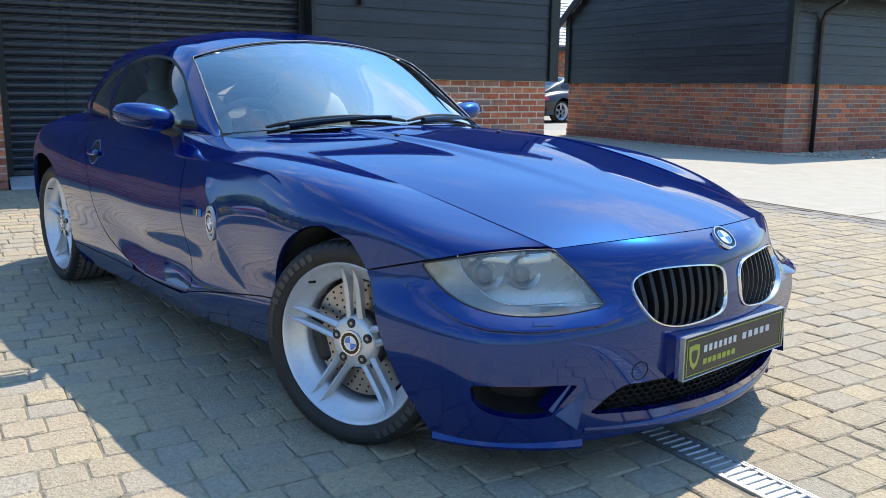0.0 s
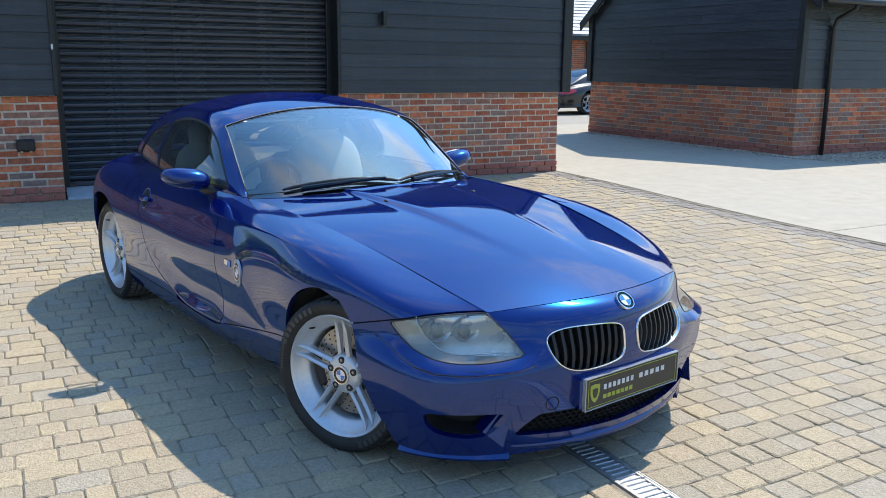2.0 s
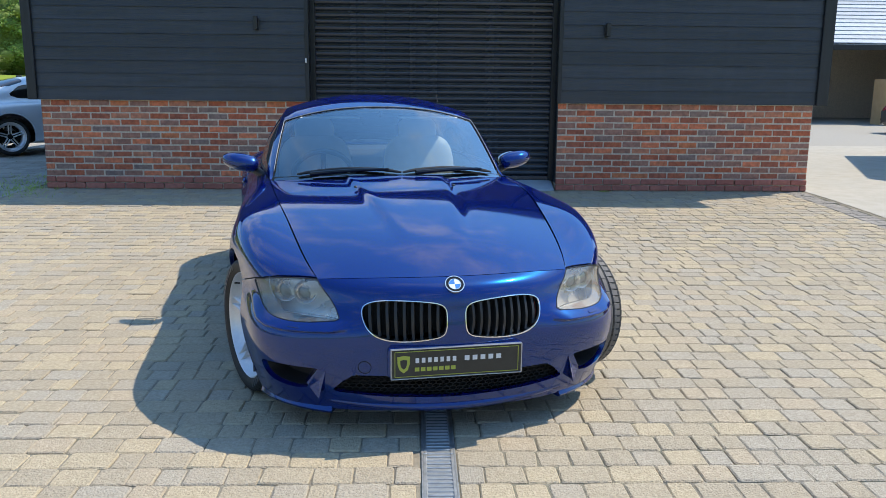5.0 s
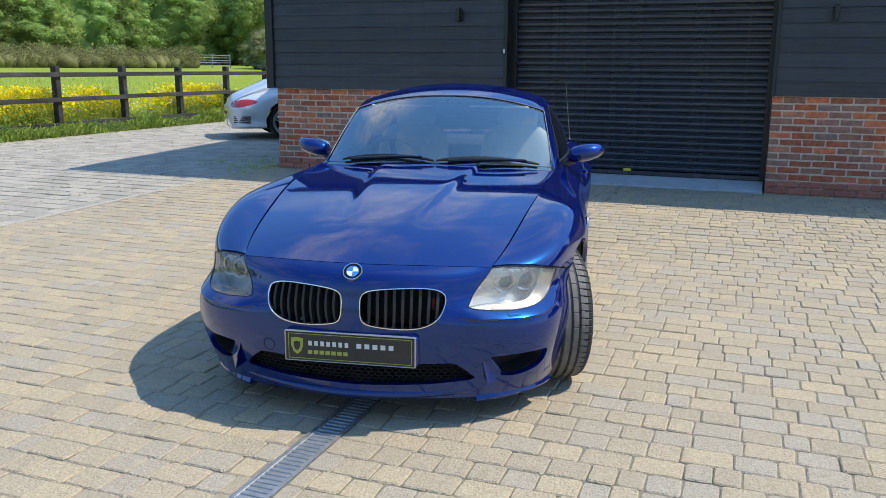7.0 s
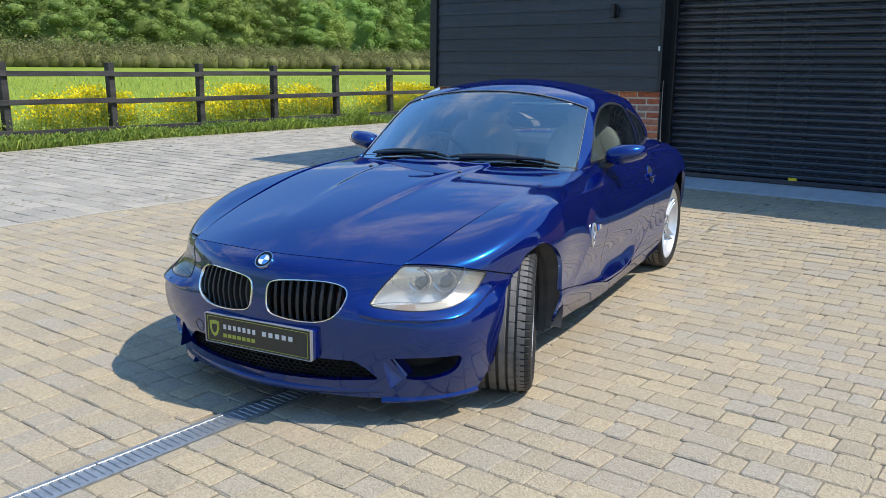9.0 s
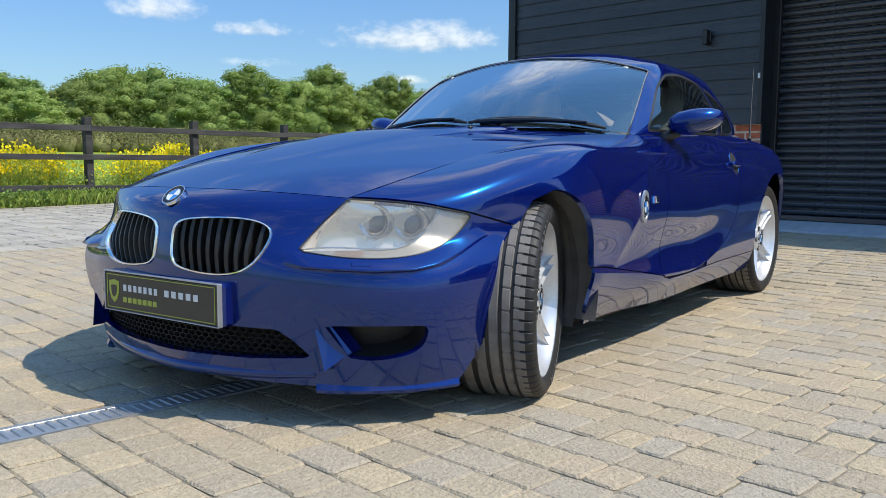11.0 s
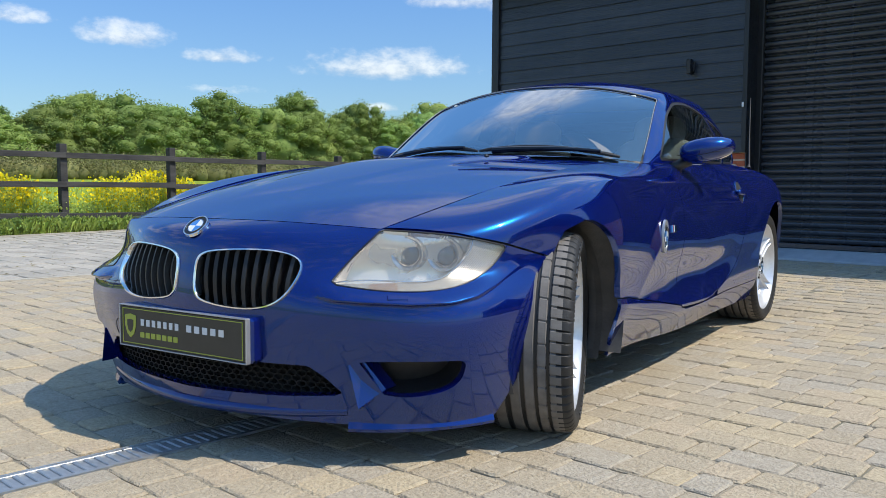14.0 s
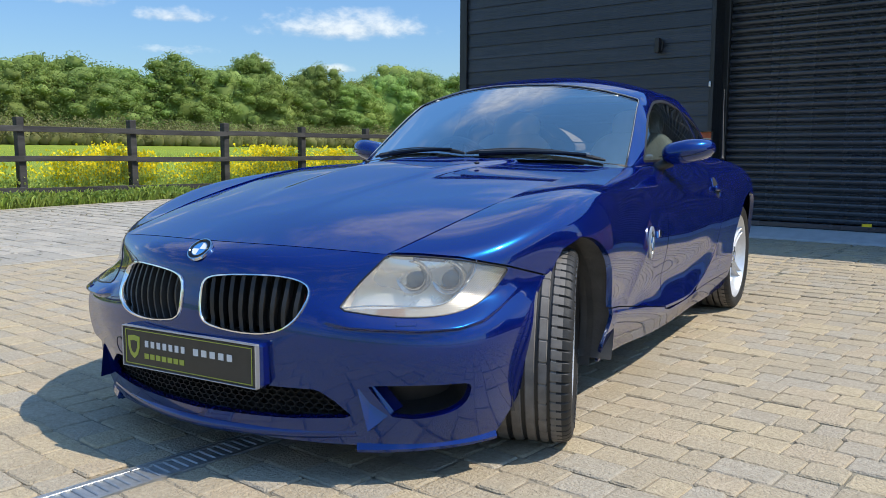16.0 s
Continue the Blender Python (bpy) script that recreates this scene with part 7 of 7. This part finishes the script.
# long grass and buttercups along the fence
def spray(v):
    """How thickly the buttercups stand at v, and how high they reach."""
    i = (v + 2.63) / 1.794
    d = float(np.interp(i, [-3.0, -0.75, -0.60, -0.25, -0.12, 0.25, 0.45, 0.90, 1.22, 1.38, 1.58, 1.75, 2.05, 2.22, 2.40, 2.70, 3.02, 3.15, 3.30, 3.75, 4.05, 4.20, 4.40, 4.95, 5.30, 6.0, 6.4, 7.5, 9, 11],
                        [0.5, 0.5, 0.9, 0.8, 0.25, 0.15, 0.6, 1.0, 0.7, 0.25, 0.15, 0.6, 0.65, 0.2, 0.75, 1.0, 0.95, 0.4, 0.6, 0.9, 0.5, 0.15, 0.1, 0.7, 1.0, 0.9, 0.4, 0.6, 0.4, 0.5]))
    return d * (0.75 + 0.5 * noise.noise(Vector((v * 3.1, 3.3, 0.0)))), 0.62 + 0.42 * d + 0.16 * noise.noise(Vector((v * 2.3, 8.1, 0.0)))


tuft, bloom, stems = Geo(), Geo(), Geo()
rng = random.Random(9)
for k in range(60000):
    v = rng.uniform(-9, 17)
    near_edge = k % 5 < 3
    u = -9.35 - abs(rng.gauss(0, 0.22)) if near_edge else -9.5 - abs(rng.gauss(0, 0.7))
    h = rng.uniform(0.11, 0.36) * (0.8 if u > -9.45 else 1.0) * (0.80 + 0.6 * noise.noise(Vector((v * 0.9, 1, 2))))
    a, l = rng.uniform(0, 6.28), rng.uniform(0.10, 0.65) * h
    w = rng.uniform(0.0022, 0.0050)
    dx, dy = math.cos(a), math.sin(a)
    z0 = 0.02
    tuft.add([(u - dy * w, v + dx * w, z0), (u + dy * w, v - dx * w, z0), (u + dx * l * 0.45 + dy * w * 0.8, v + dy * l * 0.45 - dx * w * 0.8, z0 + h * 0.75), (u + dx * l, v + dy * l, z0 + h * rng.uniform(0.75, 1.0)), (u + dx * l * 0.45 - dy * w * 0.8, v + dy * l * 0.45 + dx * w * 0.8, z0 + h * 0.75)], [(0, 1, 2, 3, 4)])
# thinner taller grass running back into the meadow
for k in range(15000):
    q = rng.random() ** 1.8
    u, v = -10.2 - 26 * q, rng.uniform(-14, 30)
    h, a, w = rng.uniform(0.10, 0.30), rng.uniform(0, 6.28), (0.006 + 0.020 * q) * rng.uniform(0.7, 1.3)
    z0 = hill(u, v) - 0.04
    tuft.add([(u, v - w, z0), (u, v + w, z0), (u + 0.3 * h * math.cos(a), v + 0.4 * h * math.sin(a), z0 + h)], [(0, 1, 2)])
for k in range(5200):
    v = rng.uniform(-9, 17)
    d, top = spray(v)
    u = -9.72 - abs(rng.gauss(0, 0.33))
    leaf_quads(stems, (u, v, rng.uniform(0.06, 0.20 + 0.62 * top * min(1.0, d + 0.25))), 0.16, 9, 0.022, rng)
n = 0
while n < 25000:
    v = rng.uniform(-9, 17)
    d, top = spray(v)
    if d ** 1.5 < rng.random():
        continue
    n += 1
    u, z = -9.80 - abs(rng.gauss(0, 0.40)), rng.triangular(0.22, top, top * 0.78)
    a = Vector((rng.gauss(0.4, 1), rng.gauss(-0.6, 1), rng.uniform(0.1, 1.0))).normalized()
    s = a.orthogonal().normalized()
    t = a.cross(s)
    w = rng.uniform(0.014, 0.028)
    p = Vector((u, v, z))
    bloom.add([p + w * (s * math.cos(q) + t * math.sin(q)) for q in (0, 1.26, 2.51, 3.77, 5.03)], [(0, 1, 2, 3, 4)])
    if n % 2 == 0:
        b = Vector((u + rng.uniform(-0.1, 0.1), v + rng.uniform(-0.1, 0.1), 0.02))
        stems.add([b, b + Vector((0, 0.006, 0)), p + Vector((0, 0.003, 0)), p], [(0, 1, 2, 3)])
weeds = Geo()
for k in range(4200):
    v = rng.uniform(-9, 17)
    tall = 0.5 + 0.5 * noise.noise(Vector((v * 1.3, 5.5, 1.0)))
    leaf_quads(weeds, (-9.36 - abs(rng.gauss(0, 0.20)), v, rng.uniform(0.04, 0.12 + 0.20 * tall)), 0.10, 9, 0.024, rng)
single("verge_weeds", weeds, WEED, "low leafy weeds along the edge of the paving", "weeds", "stuff", fix=False, m=YARD)
single("long_grass", tuft, BLADE, "long grass at the foot of the fence", "grass", "stuff", fix=False, m=YARD)
single("wild_stems", stems, BLADE, "leafy stems of the wild flowers", "plants", "stuff", fix=False, m=YARD)
single("buttercups", bloom, FLOWER, "bright yellow wild flowers along the fence", "flowers", "stuff", fix=False, m=YARD)
fl = Geo()
for k in range(9000):
    u, v = -11 - 30 * rng.random() ** 1.3, rng.uniform(-20, 60)
    z = hill(u, v) + rng.uniform(0.03, 0.18)
    w = rng.uniform(0.012, 0.022)
    fl.add([(u - w, v, z - w), (u + w, v - w, z), (u, v + w, z + w)], [(0, 1, 2)])
single("meadow_flowers", fl, FLOWER, "scattered yellow flowers in the meadow", "flowers", "stuff", fix=False, m=YARD)
litter = Geo()
for k in range(1500):
    v = rng.uniform(-6.5, 9)
    u = -9.25 + abs(rng.gauss(0, 1.6)) if k % 3 else -3.7 - abs(rng.gauss(0, 0.8))
    if not -9.3 < u < -3.56:
        continue
    a, w, l, z0 = rng.uniform(0, 6.28), rng.uniform(0.005, 0.013), rng.uniform(0.012, 0.030), rise(v) + 0.006
    dx, dy = math.cos(a), math.sin(a)
    litter.add([(u - dx * l, v - dy * l, z0), (u - dy * w, v + dx * w, z0 + rng.uniform(0, 0.010)), (u + dx * l, v + dy * l, z0 + rng.uniform(0, 0.006)), (u + dy * w, v - dx * w, z0 + rng.uniform(0, 0.004))], [(0, 1, 2, 3)])
single("leaf_litter", litter, mat("dry_leaf", (0.10, 0.085, 0.04), 0.8, 0, (0.24, 0.22, 0.09), 3, 3, spread=0.4), "dry leaves and moss scattered on the grey setts", "leaves", "stuff", fix=False, m=YARD)
wd = Geo()
for c in ((-3.45, -0.10), (-3.55, -0.25), (3.25, -0.09), (-3.40, -0.55), (-3.5, 0.5), (-3.62, 0.3), (-3.75, -0.1), (-4.1, 0.6), (-3.6, 0.0), (-4.4, 0.2), (-4.0, 1.1)):
    for k in range(60):
        a, h = rng.uniform(0, 6.28), rng.uniform(0.015, 0.06)
        x0, y0 = c[0] + rng.gauss(0, 0.22), c[1] + rng.gauss(0, 0.12)
        if c[0] > 3:
            h, x0, y0 = h * 0.5, c[0] + rng.gauss(0, 0.03), c[1]
        wd.add([(x0 - 0.004, y0, 0.06), (x0 + 0.004, y0, 0.06), (x0 + math.cos(a) * h * 0.6, y0 + math.sin(a) * h * 0.6, 0.06 + h)], [(0, 1, 2)])
single("weeds", wd, BLADE, "small weeds at the foot of the barn wall", "weeds", "stuff", fix=False, m=YARD)


# ---- two parked sports cars in the distance ----
def far_car(name, label, colour, m):
    paint = mat(name + "_paint", colour, 0.4, 0.25, tuple(c * 1.08 for c in colour), 300, 2, coat=1.0)
    t = thing(name, label, "car", m=m)
    ys = [-2.18, -2.12, -1.9, -1.5, -1.0, -0.4, 0.2, 0.8, 1.3, 1.7, 2.0, 2.12]
    wd_ = [0.45, 0.66, 0.80, 0.86, 0.86, 0.85, 0.85, 0.88, 0.90, 0.88, 0.80, 0.66]
    be = [0.45, 0.52, 0.62, 0.72, 0.80, 0.86, 0.88, 0.88, 0.86, 0.80, 0.72, 0.60]
    tp = [0.50, 0.57, 0.67, 0.77, 0.86, 1.10, 1.27, 1.25, 1.11, 0.94, 0.80, 0.64]
    kk = np.arange(12.0)
    q = np.linspace(0, 11, 90)
    Y, Wd, B, Tp = (natural(kk, a, q) for a in (ys, wd_, be, tp))
    rows = []
    for y_, w_, b_, t_ in zip(Y, Wd, B, Tp):
        cabin = max(0.0, t_ - b_ - 0.06)
        rows.append([(0, y_, 0.20), (w_ * 0.88, y_, 0.20), (w_ * 0.97, y_, 0.30), (w_, y_, 0.50), (w_ * 0.98, y_, b_ * 0.78 + 0.05), (w_ * 0.90, y_, b_ - 0.03), (w_ * 0.80, y_, b_ + 0.005), (w_ * 0.80 - cabin * 0.28, y_, b_ + cabin * 0.55), (w_ * 0.80 - cabin * 0.62 - 0.04, y_, t_ - 0.045), (w_ * 0.30, y_, t_ - 0.006), (0, y_, t_)])
    grid = natural(np.arange(11.0), np.array(rows).transpose(1, 0, 2), np.linspace(0, 10, 44)).transpose(1, 0, 2)
    gv, gf = patch(grid)
    gv, gf = outward(gv, gf, gv[np.argmax(gv[:, 0]), 3] < 0)
    for y0 in (-1.15, 1.20):
        (gv, gf), _ = clip(gv, gf, np.where(gv[:, 0] > 0.4, np.hypot(gv[:, 1] - y0, gv[:, 2] - 0.33) - 0.36, 1.0))
    sidew = inside([(-0.55, 0.92), (0.0, 1.16), (0.5, 1.20), (0.95, 1.12), (1.15, 0.98), (1.0, 0.92)], gv[:, 1], gv[:, 2])
    sidew = np.where(gv[:, 0] > 0.35, sidew, 1.0)
    (gv, gf), (wv, wf) = clip(gv, gf, sidew)
    backw = np.where((gv[:, 1] > 0.75) & (gv[:, 2] > 0.9), inside([(-0.5, 0.86), (0.5, 0.86), (0.56, 1.1), (0.5, 1.42), (-0.5, 1.42), (-0.56, 1.1)], gv[:, 0], gv[:, 1]), 1.0)
    (gv, gf), (rv_, rf_) = clip(gv, gf, backw)
    tail = np.where(gv[:, 1] > 1.5, inside(smooth_curve([(0.36, 0.65), (0.62, 0.69), (0.80, 0.72), (0.86, 0.68), (0.84, 0.60), (0.62, 0.575), (0.38, 0.585)], 30, True), gv[:, 0], gv[:, 2]), 1.0)
    (gv, gf), (lv_, lf_) = clip(gv, gf, tail)
    skin_part("body", gv, gf, paint, t, both=True, rim=0.02)
    for end, bulge in ((grid[-1], 0.035), (grid[0], -0.02)):
        loop = [tuple(p) for p in end] + [(-p[0], p[1], p[2]) for p in end[::-1]]
        mid = (0, end[0][1] + bulge, 0.45)
        inner_ = [(p[0] * 0.8, p[1] + bulge * 0.8, 0.45 + (p[2] - 0.45) * 0.8) for p in loop]
        n = len(loop)
        part("rear_bumper" if bulge > 0 else "front_bumper", Geo().add(loop + inner_ + [mid], [(k, (k + 1) % n, n + (k + 1) % n, n + k) for k in range(n)] + [(n + k, n + (k + 1) % n, 2 * n) for k in range(n)]), paint, t, smooth=True)
    skin_part("side_window", wv, wf, GLOSSB, t, both=True, rim=0, sink=0.004)
    skin_part("rear_screen", rv_, rf_, GLOSSB, t, both=True, rim=0, sink=0.004)
    red = bpy.data.materials.get("tail_red") or mat("tail_red", (0.50, 0.02, 0.03), 0.15, coat=1.0)
    for mir in (False, True):
        skin_part("tail_lamp", lv_, lf_, red, t, "red tail lamp", mirror=mir, rim=0, sink=0.002)
    part("rear_plate", Geo().box((0, 2.160, 0.46), (0.50, 0.02, 0.11), 0.004), bpy.data.materials["sticker_yellow"], t, "yellow rear plate")
    part("plate_bar", Geo().box((0, 2.172, 0.46), (0.38, 0.004, 0.055)), BLACKP, t)
    part("valance", Geo().box((0, 1.95, 0.27), (1.35, 0.28, 0.12), 0.03), BLACKP, t)
    for s_ in (-1, 1):
        part("exhaust", Geo().tube([(0.52 * s_, 1.95, 0.26), (0.52 * s_, 2.14, 0.26)], 0.04, 12), CHROME, t)
        for k in range(4):
            part("vent", Geo().box((0, 0, 0), (0.34, 0.014, 0.018), 0.0, Matrix.Translation((0.792 * s_, 1.972, 0.31 + 0.034 * k)) @ Matrix.Rotation(radians(-52 * s_), 4, "Z")), DARK, t)
    for k in range(6):
        part("lid_slat", Geo().box((0, 1.50 + 0.045 * k, 0.945 - 0.028 * k), (0.62, 0.012, 0.012)), DARK, t)
    for s_ in (-1, 1):
        for y0 in (-1.15, 1.20):
            wm = Matrix.Translation((0.72 * s_, y0, 0.315)) @ Matrix.Rotation(0 if s_ > 0 else math.pi, 4, "Z")
            w_ = part("wheel", WH["wheel"], None, t, m=wm)
            part("tyre", WH["tyre"], None, w_)
            part("inner_barrel", WH["liner"], None, w_)
            for k in range(5):
                part("spoke", WH["spoke"], None, w_, m=Matrix.Rotation(2 * math.pi * k / 5, 4, "X"))
                part("spoke", WH["spoke_b"], None, w_, m=Matrix.Rotation(2 * math.pi * k / 5, 4, "X"))
    part("underbody", Geo().box((0, 0, 0.26), (1.1, 3.6, 0.14), 0.02), DARK, t)
    return t


far_car("silver_sports_car", "silver-blue rear-engined coupe parked beside the barn", (0.60, 0.65, 0.71), YARD @ Matrix.Translation((-5.12, 5.25, 0.066)) @ Matrix.Rotation(radians(131), 4, "Z"))
far_car("black_sports_car", "black rear-engined coupe parked in the court", (0.008, 0.009, 0.012), YARD @ Matrix.Translation((15.30, 11.35, 0.066)) @ Matrix.Rotation(radians(96.5), 4, "Z"))
# ---- paving blocks, the nearest as parts ----
def block_mesh(w, d, seed, h=0.045, c=0.0055):
    """A tumbled block: knocked-off corners and uneven rounded edges."""
    rng = random.Random(seed)
    x, y = w / 2, d / 2
    ring = []
    for sx, sy in ((-1, -1), (1, -1), (1, 1), (-1, 1)):
        kx, ky = rng.uniform(0.008, 0.022), rng.uniform(0.007, 0.018)
        two = [(sx * (x - kx), sy * y), (sx * x, sy * (y - ky))]
        mid = (sx * (x - kx * 0.28), sy * (y - ky * 0.28))
        two.insert(1, mid)
        if sx * sy > 0:
            two.reverse()
        ring += [(a + rng.uniform(-0.002, 0.002), b + rng.uniform(-0.002, 0.002)) for a, b in two]
    n = len(ring)
    vs = [(a, b, -h) for a, b in ring] + [(a, b, -c) for a, b in ring]
    vs += [(a * (1 - c / x) + rng.uniform(-0.001, 0.001), b * (1 - c / y) + rng.uniform(-0.001, 0.001), rng.uniform(-0.001, 0.0)) for a, b in ring]
    fs = [tuple(range(2 * n, 3 * n))] + [(q + k, q + (k + 1) % n, q + n + (k + 1) % n, q + n + k) for q in (0, n) for k in range(n)]
    return Geo().add(vs, fs)


def lay(u0, u1, v0, v1, course, widths, seed, near=None, material=PAVER, gap=0.0030):
    rng = random.Random(seed)
    rest = Geo()
    shapes = {w: [block_mesh(w - gap, course - gap, 7 * k + int(1000 * w)) for k in range(5)] for w in widths}
    made = {w: [g.mesh("paver", material) for g in shapes[w]] for w in widths} if near else {}
    v, count = v0, 0
    while v < v1 - 0.02:
        u = u0 - rng.uniform(0, 0.1)
        while u < u1 - 0.02:
            w = rng.choice(widths)
            a, b = max(u, u0), min(u + w, u1)
            if b - a > 0.04:
                c = ((a + b) / 2, v + course / 2)
                k = rng.randrange(5)
                flip = rng.choice((0.0, math.pi))
                m = Matrix.Translation((c[0], c[1] + rng.gauss(0, 0.0015), rise(c[1]) + rng.uniform(-0.003, 0.003))) @ Matrix.Rotation(flip + rng.gauss(0, 0.012), 4, "Z") @ Matrix.Rotation(rng.gauss(0, 0.008), 4, "X") @ Matrix.Rotation(rng.gauss(0, 0.007), 4, "Y") @ Matrix.Diagonal(((b - a - gap) / (w - gap), 1, 1, 1))
                if near and count < 330 and near(*c):
                    part("paver", made[w][k], None, pavement, m=m)
                    count += 1
                else:
                    rest.join(shapes[w][k], m)
            u += w
        v += course
    return rest


near_zone = lambda u, v: (v > -8.05 and v < -5.35) and ((u > -1.5 and u < -0.25) or (u > 0.55 and u < 3.1))
COURSE = 0.1290
V0 = -7.101 - 68 * COURSE
blocks = lay(-3.492, 1.035, V0, -0.01, COURSE, (0.095, 0.12, 0.145, 0.18), 11, near_zone)
blocks.join(lay(1.036, 1.164, V0 + 87 * COURSE, -0.01, COURSE, (0.16,), 14))
blocks.join(lay(1.165, 5.42, V0, -0.01, COURSE, (0.095, 0.12, 0.145, 0.18), 12, near_zone))
edge = lay(5.422, 5.652, -15.9, -0.01, 0.125, (0.115,), 15)
tagged(part("edging_blocks", edge, BORDER, pavement, "darker grey edging blocks beside the drive", fix=False), kind="stuff")
tagged(part("paving_blocks", blocks, PAVER, pavement, fix=False), kind="stuff")
setts = lay(-9.3, -3.548, -15.98, 16.0, 0.21, (0.18, 0.24, 0.30), 13, None, SETT, 0.008)
tagged(part("setts", setts, SETT, pavement, "paler grey setts towards the fence", fix=False), kind="stuff")
part("edge_strip", Geo().box((-3.52, -6.5, -0.008), (0.05, 5.2, 0.02)).prism([(-3.9, -0.01), (-3.9, 0.003), (-0.3, 0.068), (3.0, 0.068), (3.0, 0.03)], -3.545, -3.495, "yzx"), CONCRETE, pavement, "thin pale concrete strip between the pavings")
part("kerb", Geo().prism([(-16, -0.03), (-16, 0.012), (-3.9, 0.012), (-0.3, 0.077), (16, 0.077), (16, -0.03)], -9.36, -9.30, "yzx"), CONCRETE, pavement, "thin pale concrete edging at the grass")
